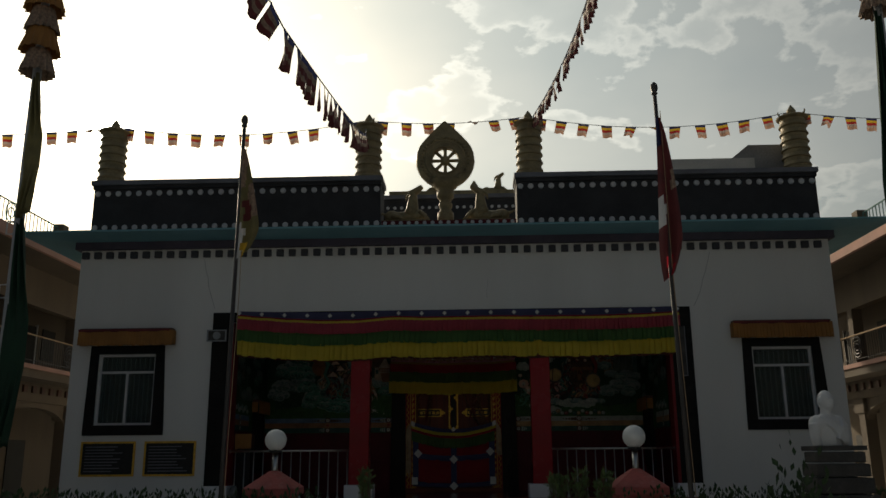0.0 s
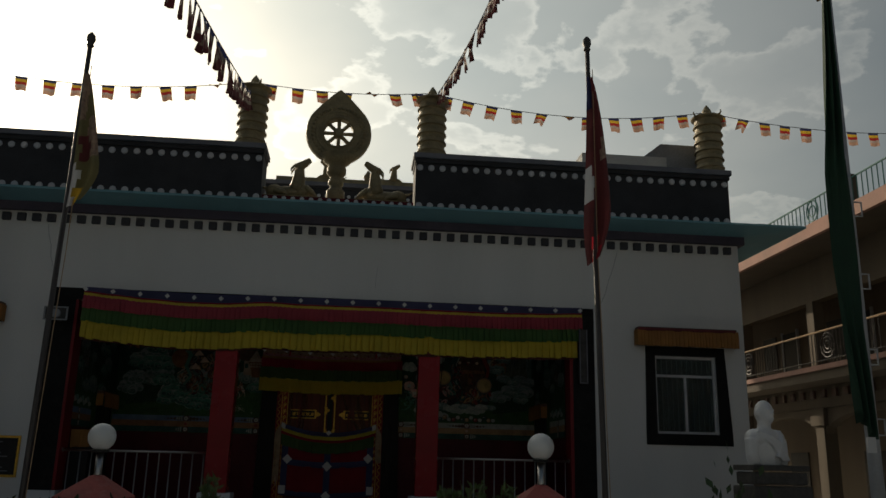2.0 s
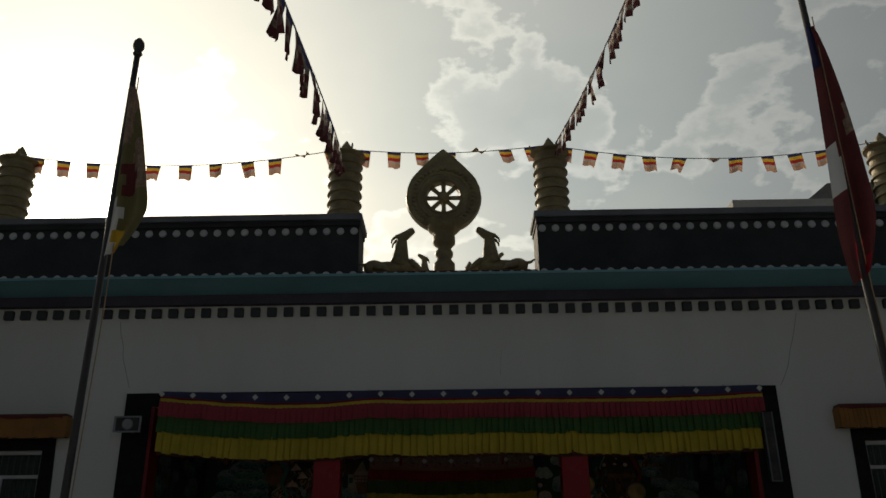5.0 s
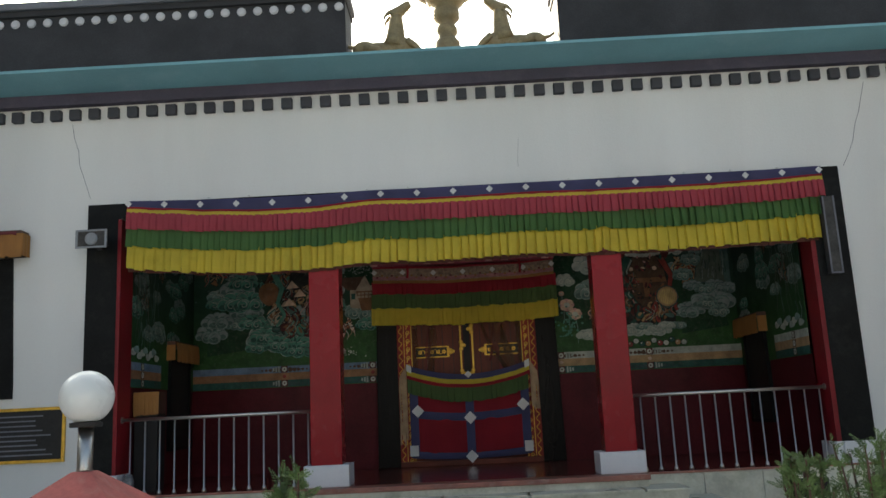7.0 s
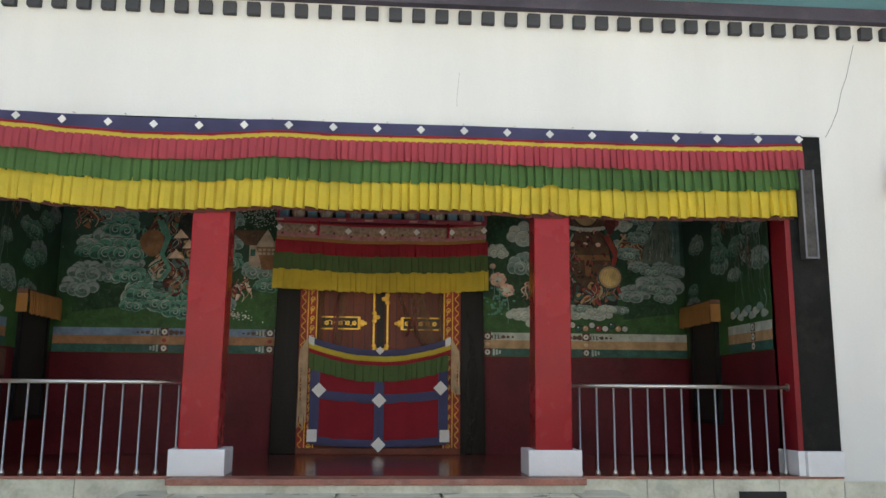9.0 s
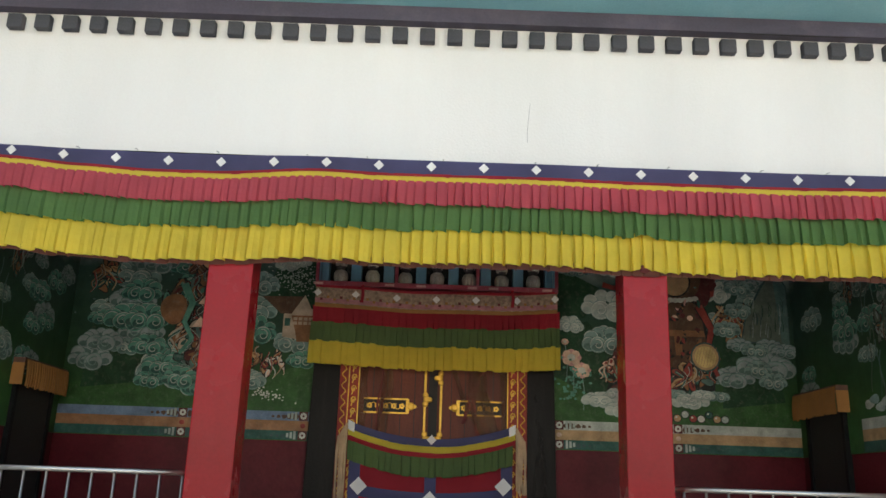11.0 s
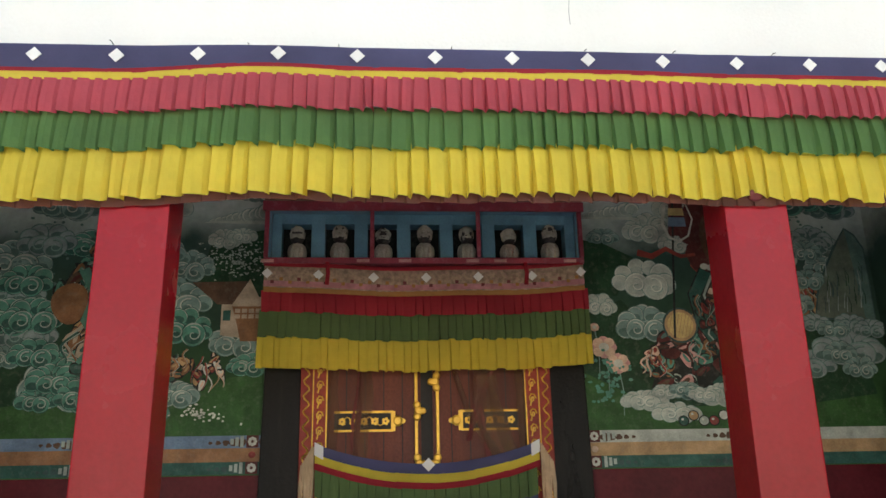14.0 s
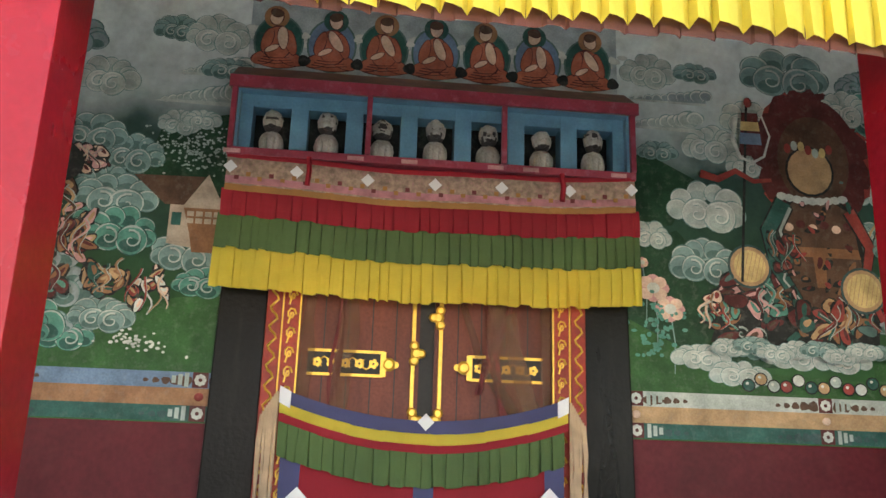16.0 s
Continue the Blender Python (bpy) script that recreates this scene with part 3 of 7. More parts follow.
# ---- windows ----
def window(x):
    w = empty("window_1" if x < 0 else "window_2", "barred sliding window in a black trapezoid surround", "window", (x, FY, 0), kind="structure")
    bm = bmesh.new()
    slab(bm, [(-0.84, 2.03), (0.88, 2.03), (0.88, WZ0), (-0.84, WZ0)], -0.03, 0.0)
    slab(bm, [(-0.84, WZ0), (-WHALF, WZ0), (-WHALF, 3.92), (-0.80, 3.92)], -0.03, 0.0)
    slab(bm, [(WHALF, WZ0), (0.88, WZ0), (0.80, 3.92), (WHALF, 3.92)], -0.03, 0.0)
    slab(bm, [(-WHALF, WZ1), (WHALF, WZ1), (WHALF, 3.92), (-WHALF, 3.92)], -0.03, 0.0)
    part("surround", bm, "black", w, "black painted surround")
    a, z0, z1, zt = WHALF, WZ0, WZ1, 3.33
    for d in ((-a, -a + 0.05, 0.06, 0.12, z0, z1), (a - 0.05, a, 0.06, 0.12, z0, z1), (-a + 0.05, a - 0.05, 0.06, 0.12, z0, z0 + 0.05), (-a + 0.05, a - 0.05, 0.06, 0.12, z1 - 0.05, z1), (-a + 0.05, a - 0.05, 0.06, 0.12, zt, zt + 0.05), (-0.025, 0.025, 0.05, 0.12, z0 + 0.05, zt)):
        part("frame_bar", boxes(d, bevel=0.004), "dot", w, "pale aluminium frame bar")
    for d in ((-a + 0.05, -0.025, 0.09, 0.096, z0 + 0.05, zt), (0.025, a - 0.05, 0.09, 0.096, z0 + 0.05, zt), (-a + 0.05, a - 0.05, 0.09, 0.096, zt + 0.05, z1 - 0.05)):
        part("pane", boxes(d), GLASS, w)
    for i in range(11):
        bm = bmesh.new()
        xx = -a + 0.1 + i * (2 * a - 0.2) / 10
        tube(bm, [(xx, 0.2, z0), (xx, 0.2, z1)], 0.008, 6)
        part("security_bar", bm, "polewhite", w)
    # Dark sheet behind the bars, added for the gloom of the room.
    part("curtain", boxes((-a, a, 0.325, 0.335, z0, z1)), "dark", w, "dark sheet standing in for the unlit room")
    part("sill", boxes((-a, a, 0.0, 0.34, z0 - 0.04, z0)), "black", w)
    h = empty("window_hood", "wooden hood with a short yellow pleated cloth above the window", "window hood", (x, FY, 0), "window hoods")
    part("board", boxes((-1.0, 1.0, -0.22, 0.0, 4.2, 4.27), bevel=0.008), "brown", h)
    part("back_board", boxes((-0.98, 0.98, -0.02, 0.0, 3.93, 4.2)), "black", h)
    pleats("valance", -1.02, 1.02, 4.225, 3.90, -0.225, 0.075, "c_orange", h, 11 if x < 0 else 12, 0.02)
    pleats("trim_cloth", -1.02, 1.02, 4.25, 4.195, -0.24, 0.2, "c_maroon", h, 13, 0.006)
    for s in (-1, 1):
        bm = bmesh.new()
        a0 = s * 1.02
        vs = [bm.verts.new((a0 + 0.012 * (i % 2), -0.23 + i * 0.038, z)) for i in range(7) for z in (4.225, 3.92)]
        for i in range(6):
            bm.faces.new((vs[2 * i], vs[2 * i + 1], vs[2 * i + 3], vs[2 * i + 2]))
        part("side_cloth", bm, "c_orange", h)


def glass_material():
    m = bpy.data.materials.new("window_glass")
    m.use_nodes = True
    b = m.node_tree.nodes["Principled BSDF"]
    b.inputs["Base Color"].default_value = (0.35, 0.42, 0.40, 1)
    b.inputs["Roughness"].default_value = 0.06
    b.inputs["IOR"].default_value = 1.2
    b.inputs["Transmission Weight"].default_value = 0.9
    return m


GLASS = glass_material()
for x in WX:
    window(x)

# ---- plaques ----
for x0, x1 in ((-8.26, -7.1), (-6.91, -5.82)):
    p = empty("inscription_plaque", "dark stone plaque with lines of lettering in a gilt frame", "plaque", ((x0 + x1) / 2, FY, 1.55), "wall plaques")
    a, h = (x1 - x0) / 2, 0.355
    part("stone", boxes((-a + 0.03, a - 0.03, -0.02, 0.0, -h + 0.03, h - 0.03)), "dark", p)
    for d in ((-a, a, -0.035, 0.0, h - 0.04, h), (-a, a, -0.035, 0.0, -h, -h + 0.04), (-a, -a + 0.04, -0.035, 0.0, -h + 0.04, h - 0.04), (a - 0.04, a, -0.035, 0.0, -h + 0.04, h - 0.04)):
        part("frame_bar", boxes(d, bevel=0.005), "goldbright", p, "gilt frame bar")
    for i in range(9):
        w = rnd.uniform(0.3, a - 0.1)
        part("text_bar", boxes((-a + 0.1, -a + 0.1 + w * 1.9, -0.024, -0.02, h - 0.12 - i * 0.062, h - 0.10 - i * 0.062)), "capgrey", p)

# ---- loudspeaker, tube lamp, cable cracks ----
sp = empty("horn_speaker", "grey horn loudspeaker mounted beside the porch", "loudspeaker", (-5.42, FY - 0.03, 4.07))
bm = bmesh.new()
hexa(bm, [(-0.2, -0.3, -0.12), (0.2, -0.3, -0.12), (0.2, -0.3, 0.12), (-0.2, -0.3, 0.12)], [(-0.1, -0.02, -0.06), (0.1, -0.02, -0.06), (0.1, -0.02, 0.06), (-0.1, -0.02, 0.06)])
soften(bm, 0.02)
part("horn", bm, "stone", sp)
for d in ((-0.21, 0.21, -0.315, -0.29, 0.1, 0.125), (-0.21, 0.21, -0.315, -0.29, -0.125, -0.1), (-0.21, -0.18, -0.315, -0.29, -0.1, 0.1), (0.18, 0.21, -0.315, -0.29, -0.1, 0.1)):
    part("rim", boxes(d, bevel=0.006), "roofgrey", sp, "pale grey rim")
bm = bmesh.new()
lathe(bm, [(0.085, 0), (0.085, -0.02), (0.06, -0.035), (0.03, -0.03)], (0, -0.29, 0), 18, "y")
part("cone", bm, "roofgrey", sp, smooth=True)
part("bracket", boxes((-0.03, 0.03, -0.05, 0.0, -0.1, 0.16)), "stone", sp)

cs = empty("column_speaker", "tall narrow grey column loudspeaker on the black pilaster", "loudspeaker", (4.37, FY - 0.03, 3.65))
part("case", boxes((-0.075, 0.075, -0.13, 0.0, -0.52, 0.52), bevel=0.008), "stone", cs)
for d in ((-0.08, -0.06, -0.14, -0.128, -0.52, 0.52), (0.06, 0.08, -0.14, -0.128, -0.52, 0.52), (-0.06, 0.06, -0.14, -0.128, -0.52, -0.5)):
    part("edge_strip", boxes(d), "capgrey", cs, "pale metal edge strip")

for pts in (((5.15, 5.8), (5.1, 5.62), (5.02, 5.38), (4.96, 5.2), (4.88, 4.95), (4.8, 4.76), (4.72, 4.62)), ((-5.88, 5.8), (-5.85, 5.6), (-5.79, 5.4), (-5.76, 5.2), (-5.68, 4.95), (-5.6, 4.71)), ((0.345, 5.26), (0.33, 5.12), (0.322, 4.95), (0.325, 4.85))):
    bm = bmesh.new()
    tube(bm, [(x + rnd.uniform(-0.008, 0.008), FY - 0.001, z) for x, z in pts], 0.004 if abs(pts[0][0]) > 1 else 0.002, 4)
    structure("wall_crack", bm, "capgrey", "thin crack line in the plaster", "crack")
bm = bmesh.new()
tube(bm, [(0.9 + i * 0.35, FY - 0.11, 6.16 - 0.12 * math.sin(i / 12 * math.pi)) for i in range(13)], 0.004, 4)
tagged(make("cable", bm, "dark"), "thin dark cable sagging under the eave", "cable")
bag = bmesh.new()
bmesh.ops.create_icosphere(bag, subdivisions=3, radius=0.11)
for v in bag.verts:
    v.co = Vector((v.co.x * 0.75, v.co.y * 0.6, v.co.z * 1.25)) * (1 + 0.22 * noise.noise(v.co * 14))
o = make("plastic_bag", bag, "bagstripe")
o.location = (-4.98, FY - 0.0, FL + 0.14)
tagged(o, "crumpled grey plastic bag tied to the railing", "bag")

# ---- mural on the porch wall ----
def paint(name, col, rough=0.5, var=0.2, scale=7.0, worn=(0.30, 0.30, 0.26), amt=0.18):
    M[name] = material(name, col, rough, var, scale, 70.0, 0.08, 0.0, worn, amt, 0.15)


for nm, col in dict(p_white=(0.56, 0.57, 0.51), p_pale=(0.35, 0.40, 0.36), p_cyan=(0.19, 0.29, 0.265), p_teal=(0.085, 0.25, 0.19), p_soft=(0.43, 0.46, 0.41), p_line=(0.045, 0.085, 0.08), p_shade=(0.09, 0.16, 0.145), p_hill=(0.018, 0.055, 0.026), p_grass=(0.034, 0.10, 0.03),
                    p_brown=(0.24, 0.115, 0.055), p_tan=(0.43, 0.27, 0.14), p_peach=(0.68, 0.47, 0.35), p_red=(0.27, 0.05, 0.04), p_robe=(0.40, 0.12, 0.07), p_rock=(0.11, 0.14, 0.11), p_board=(0.26, 0.155, 0.11), p_umber=(0.10, 0.055, 0.035), p_house=(0.42, 0.33, 0.25), p_maroon=(0.10, 0.026, 0.024), p_orange=(0.32, 0.16, 0.08), p_yellow=(0.58, 0.43, 0.18),
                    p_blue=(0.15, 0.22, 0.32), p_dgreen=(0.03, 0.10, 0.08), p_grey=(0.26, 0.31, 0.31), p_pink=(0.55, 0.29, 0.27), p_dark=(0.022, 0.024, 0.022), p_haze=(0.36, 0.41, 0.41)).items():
    paint(nm, col)


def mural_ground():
    """Painted ground of the picture: grey-blue sky above, lightened to make up for the dim upper porch, dark green
    hills and a meadow below.
    """
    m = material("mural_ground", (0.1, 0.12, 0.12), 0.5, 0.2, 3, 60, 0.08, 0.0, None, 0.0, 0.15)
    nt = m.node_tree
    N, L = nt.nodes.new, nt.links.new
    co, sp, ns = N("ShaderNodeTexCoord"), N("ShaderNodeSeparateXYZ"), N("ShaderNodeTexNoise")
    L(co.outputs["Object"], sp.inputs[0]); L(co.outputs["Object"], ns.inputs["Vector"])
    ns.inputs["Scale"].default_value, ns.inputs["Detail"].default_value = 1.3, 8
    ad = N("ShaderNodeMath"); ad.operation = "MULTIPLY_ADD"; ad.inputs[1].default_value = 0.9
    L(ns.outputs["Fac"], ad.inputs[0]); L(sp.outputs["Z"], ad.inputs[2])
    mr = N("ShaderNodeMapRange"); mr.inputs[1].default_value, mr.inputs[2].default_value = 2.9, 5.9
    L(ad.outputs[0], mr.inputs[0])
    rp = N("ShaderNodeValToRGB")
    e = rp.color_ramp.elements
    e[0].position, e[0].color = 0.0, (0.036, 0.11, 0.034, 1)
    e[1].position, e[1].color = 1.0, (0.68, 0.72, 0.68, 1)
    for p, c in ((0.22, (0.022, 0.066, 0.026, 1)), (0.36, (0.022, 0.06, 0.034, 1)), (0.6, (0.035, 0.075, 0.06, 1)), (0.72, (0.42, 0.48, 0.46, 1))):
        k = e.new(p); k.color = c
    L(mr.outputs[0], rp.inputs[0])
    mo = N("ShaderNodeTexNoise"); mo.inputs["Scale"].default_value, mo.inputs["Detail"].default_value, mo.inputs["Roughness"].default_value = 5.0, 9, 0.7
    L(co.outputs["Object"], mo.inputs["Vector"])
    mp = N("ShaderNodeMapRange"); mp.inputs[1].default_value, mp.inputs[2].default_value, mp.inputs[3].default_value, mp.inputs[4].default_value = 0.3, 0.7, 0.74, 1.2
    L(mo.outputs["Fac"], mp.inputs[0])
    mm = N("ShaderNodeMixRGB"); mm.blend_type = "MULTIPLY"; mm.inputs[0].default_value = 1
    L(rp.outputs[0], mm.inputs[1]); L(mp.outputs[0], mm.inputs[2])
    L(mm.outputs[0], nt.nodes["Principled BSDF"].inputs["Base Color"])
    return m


MY = BY - 0.012


class Sheet:
    """Flat painted shapes of one motif, each a little in front of the last."""

    made = 0

    def __init__(self, level=0):
        self.bm, self.mats, self.level, self.count = bmesh.new(), [], level, 0
        Sheet.made += 1
        self.lift = (Sheet.made % 5) * 1.2e-5

    def depth(self, up):
        self.count += 1
        return MY - 0.0022 * (self.level + up) - 6e-5 * self.count - self.lift

    def mat(self, key):
        if key not in self.mats:
            self.mats.append(key)
        return self.mats.index(key)

    def poly(self, pts, key, up=0):
        y = self.depth(up)
        f = self.bm.faces.new([self.bm.verts.new((x, y, z)) for x, z in pts])
        f.material_index = self.mat(key)

    def disc(self, x, z, rx, rz, key, up=0, n=14, wob=0.0, rot=0.0):
        ph = rnd.uniform(0, 6)
        pts = []
        for i in range(n):
            a = 2 * math.pi * i / n
            k = 1 + wob * math.sin(3 * a + ph)
            u, v = rx * k * math.cos(a), rz * k * math.sin(a)
            pts.append((x + u * math.cos(rot) - v * math.sin(rot), z + u * math.sin(rot) + v * math.cos(rot)))
        self.poly(pts, key, up)

    def ribbon(self, pts, w, key, up=0, taper=True):
        y = self.depth(up)
        mi = self.mat(key)
        prev = None
        n = len(pts)
        for i, (x, z) in enumerate(pts):
            x0, z0 = pts[max(i - 1, 0)]
            x1, z1 = pts[min(i + 1, n - 1)]
            l = math.hypot(x1 - x0, z1 - z0) or 1
            k = w * (1 - 0.7 * i / n if taper else 1) / 2
            a = self.bm.verts.new((x - (z1 - z0) / l * k, y, z + (x1 - x0) / l * k))
            b = self.bm.verts.new((x + (z1 - z0) / l * k, y, z - (x1 - x0) / l * k))
            if prev:
                self.bm.faces.new((prev[1], b, a, prev[0])).material_index = mi
            prev = (a, b)

    def done(self, name, parent, label=""):
        me = bpy.data.meshes.new(name)
        bmesh.ops.recalc_face_normals(self.bm, faces=self.bm.faces)
        self.bm.to_mesh(me)
        self.bm.free()
        for k in self.mats:
            me.materials.append(M[k])
        o = new(name, me)
        o.parent = parent
        return tagged(o, label)


CLOUDS = iter(range(100000))


def cloud(parent, x, z, s, tone="white", flat=1.0, level=3):
    """Curled cloud: overlapping scalloped lobes, each with a dark outline, a pale lit edge, a shaded body and a curl."""
    rim, edge, body, deep = dict(white=("p_cyan", "p_white", "p_soft", "p_pale"), cyan=("p_shade", "p_soft", "p_cyan", "p_shade"), teal=("p_dgreen", "p_pale", "p_teal", "p_dgreen"), grey=("p_shade", "p_cyan", "p_grey", "p_shade"))[tone]
    sh = Sheet(level - 1 + (next(CLOUDS) % 4) * 1.15)
    s *= 1.15
    n = rnd.randint(6, 8)
    lobes = []
    for i in range(n):
        a = math.pi * (i + rnd.uniform(-0.2, 0.2)) / (n - 1)
        lobes.append((x + math.cos(a) * s * 0.74, z + (math.sin(a) * 0.55 - 0.1) * s * flat, s * rnd.uniform(0.27, 0.4)))
    lobes.sort(key=lambda q: -q[1])
    lobes += [(x - s * rnd.uniform(0.2, 0.4), z - s * 0.16 * flat, s * 0.42), (x + s * rnd.uniform(0.15, 0.4), z - s * 0.22 * flat, s * 0.45)]
    vz = 0.55 + 0.45 * flat
    for lx, lz, r in lobes:
        sh.disc(lx, lz, r, r * vz, rim, 0, 18, 0.03)
        sh.disc(lx, lz, r - 0.007, (r - 0.007) * vz, edge, 0, 18, 0.03)
        sh.disc(lx, lz - r * 0.05, r * 0.9, r * 0.88 * vz, body, 0, 16, 0.04)
        sh.disc(lx - r * 0.05, lz - r * 0.33, r * 0.66, r * 0.45 * vz, deep, 0, 14, 0.06)
    for lx, lz, r in lobes[-2:]:
        turn, pts = rnd.choice((-1, 1)), []
        for i in range(15):
            a = i / 14 * 7.0 + 1.2
            q = r * 0.66 * (1 - i / 16)
            pts.append((lx + turn * q * math.cos(a), lz + q * math.sin(a) * vz))
        sh.ribbon([(px + 0.007, pz - 0.009) for px, pz in pts], 0.014 * (s / 0.25) ** 0.5, rim, 0)
        sh.ribbon(pts, 0.017 * (s / 0.25) ** 0.5, edge, 0)
    return sh.done("cloud", parent)


def streak(parent, x, z, w, h, key="p_pale"):
    """Wedge-shaped bank of cloud: a flat foot and a lumpy back that rises away from the tip."""
    sh = Sheet(3)
    sh.poly([(x - w * 0.62, z), (x + w * 0.5, z - h * 0.1), (x + w * 0.5, z + h * 1.1), (x, z + h * 0.5)], key)
    for i in range(11):
        u = i / 10
        cx, r = x - w * 0.5 + w * u, h * (0.18 + 0.42 * u) * (1 + 0.15 * math.sin(i * 2.3))
        cz = z + h * (0.1 + 0.85 * u)
        for q, c in ((1.0, "p_cyan"), (0.93, "p_white"), (0.78, key)):
            sh.disc(cx + 0.1 * r * (1 - q), cz - r * (1 - q), r * q * 1.25, r * q, c, 0, 14, 0.04)
    sh.poly([(x - w * 0.64, z - h * 0.02), (x + w * 0.5, z - h * 0.14), (x + w * 0.5, z + h * 0.14), (x - w * 0.5, z + h * 0.12)], "p_soft")
    sh.done("cloud_streak", parent)


def hill(parent, pts, key="p_hill", level=1):
    sh = Sheet(level)
    sh.poly(pts, key)
    sh.done("hill", parent)


def flower(parent, x, z, s, key="p_peach"):
    sh = Sheet(5)
    sh.ribbon([(x, z), (x + 0.03, z - 0.25), (x + 0.02, z - 0.5)], 0.012, "p_cyan", 0)
    for i in range(8):
        a = i * math.pi / 4
        sh.disc(x + math.cos(a) * s * 0.6, z + math.sin(a) * s * 0.5, s * 0.42, s * 0.36, key if i % 2 else "p_pink", 1 + i % 2, 9)
    sh.disc(x, z, s * 0.4, s * 0.34, "p_white", 3, 10)
    sh.done("flower", parent)


def specks(parent, name, x, z, w, h, n, key, r=0.012, level=6):
    sh = Sheet(level)
    for i in range(n):
        sh.disc(x + rnd.gauss(0, w * 0.4), z + rnd.gauss(0, h * 0.4), r * rnd.uniform(0.6, 1.3), r * rnd.uniform(0.5, 1), key, i % 2, 6)
    sh.done(name, parent)


def plain_form(parent, x, z, s, cols, level=6, tall=1.0):
    """Abstract stand-in for a painted being: plain overlapping rounded fields of muted colour with pale hems."""
    sh = Sheet(level)
    r = random.Random(int(1000 * x + 77 * z))
    for i in range(15):
        c = cols[i % len(cols)]
        a, q = r.uniform(0, 6.28), math.sqrt(r.random())
        px, pz = x + math.cos(a) * s * 0.5 * q, z + math.sin(a) * s * 0.6 * tall * q
        rx, rz, rot = s * r.uniform(0.13, 0.26), s * r.uniform(0.07, 0.15), r.uniform(0, 3.14)
        up = 0
        sh.disc(px, pz, rx + 0.012, rz + 0.012, "p_dark", up, 14, 0.14, rot)
        sh.disc(px, pz, rx, rz, c, up, 14, 0.14, rot)
        sh.disc(px + rx * 0.1, pz + rz * 0.25, rx * 0.6, rz * 0.4, cols[(i + 2) % len(cols)], up, 12, 0.1, rot)
    for i in range(5):
        ox, oz = r.uniform(-0.4, 0.4) * s, r.uniform(0.1, 0.6) * s * tall
        k1, k2 = r.uniform(0.5, 1.0), r.uniform(0, 6)
        pts = [(x + ox + s * 0.12 * math.sin(k * k1 + k2) + s * 0.03 * k * (1 if i % 2 else -1), z + oz - s * 0.11 * k * tall) for k in range(8)]
        sh.ribbon(pts, s * 0.075, cols[(i + 1) % len(cols)], 1)
        sh.ribbon([(a + s * 0.03, b) for a, b in pts], s * 0.02, "p_pale", 1)
    return sh.done("painted_form", parent)


mural = empty("wall_mural", "large faded mural of curling clouds, hills and flowers on the porch wall", "mural", kind="structure")
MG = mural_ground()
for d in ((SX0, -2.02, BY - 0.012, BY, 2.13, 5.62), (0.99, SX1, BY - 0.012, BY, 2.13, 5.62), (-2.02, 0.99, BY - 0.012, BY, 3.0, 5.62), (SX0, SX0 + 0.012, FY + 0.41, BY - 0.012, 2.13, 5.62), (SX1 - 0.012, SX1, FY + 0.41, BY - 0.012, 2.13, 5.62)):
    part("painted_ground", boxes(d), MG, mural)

# east panel beside the door
hill(mural, [(1.0, 3.6), (1.45, 3.76), (1.72, 3.5), (2.3, 2.7), (1.0, 2.7)], "p_hill", 1)
hill(mural, [(1.0, 3.75), (1.42, 3.8), (1.62, 4.2), (1.3, 4.36), (1.0, 4.4)], "p_hill", 2)
hill(mural, [(1.0, 2.49), (3.0, 2.49), (3.0, 2.62), (2.0, 2.66), (1.6, 2.75), (1.0, 3.05)], "p_grass", 2)
for x, z, s, tone, fl in ((1.26, 5.12, 0.2, "white", 1), (1.67, 5.14, 0.16, "cyan", 0.6), (2.44, 5.18, 0.33, "cyan", 0.8), (2.95, 4.9, 0.2, "white", 1), (2.1, 4.75, 0.2, "white", 1), (1.77, 4.5, 0.2, "white", 1), (1.69, 3.96, 0.27, "white", 1), (1.23, 3.7, 0.14, "white", 1),
                           (1.67, 3.5, 0.23, "cyan", 1), (1.32, 4.42, 0.14, "cyan", 0.7), (1.6, 2.76, 0.2, "white", 0.5), (1.9, 2.64, 0.2, "white", 0.5), (2.35, 2.8, 0.22, "white", 0.5), (2.75, 2.78, 0.2, "white", 0.5), (2.05, 4.35, 0.14, "white", 1), (2.0, 2.98, 0.2, "teal", 0.6), (3.1, 4.2, 0.2, "white", 1)):
    cloud(mural, x, z, s, tone, fl)
streak(mural, 1.35, 4.62, 0.6, 0.12)
streak(mural, 1.4, 4.86, 0.7, 0.09, "p_grey")
flower(mural, 1.24, 3.28, 0.13)
flower(mural, 1.37, 3.12, 0.12)
flower(mural, 1.16, 3.48, 0.05)
specks(mural, "painted_leaves", 1.25, 2.95, 0.3, 0.35, 60, "p_teal", 0.022)
halo = Sheet(4)
for i in range(26):
    a = i / 26 * 2 * math.pi
    halo.disc(2.64 + math.cos(a) * 0.40, 4.45 + math.sin(a) * 0.52, 0.12, 0.14, ("p_red", "p_maroon")[i % 2], i % 2, 9, 0.15, a)
halo.disc(2.64, 4.45, 0.42, 0.55, "p_maroon", 2, 22)
halo.disc(2.64, 4.42, 0.31, 0.40, "p_umber", 3, 22)
halo.disc(2.60, 4.33, 0.21, 0.22, "p_dark", 4, 18)
halo.disc(2.60, 4.33, 0.19, 0.2, "p_tan", 5, 18)
for i in range(7):
    halo.disc(2.42 + i * 0.06, 4.52 + 0.03 * math.sin(i * 1.1), 0.03, 0.045, ("p_red", "p_pale", "p_yellow")[i % 3], 6, 8)
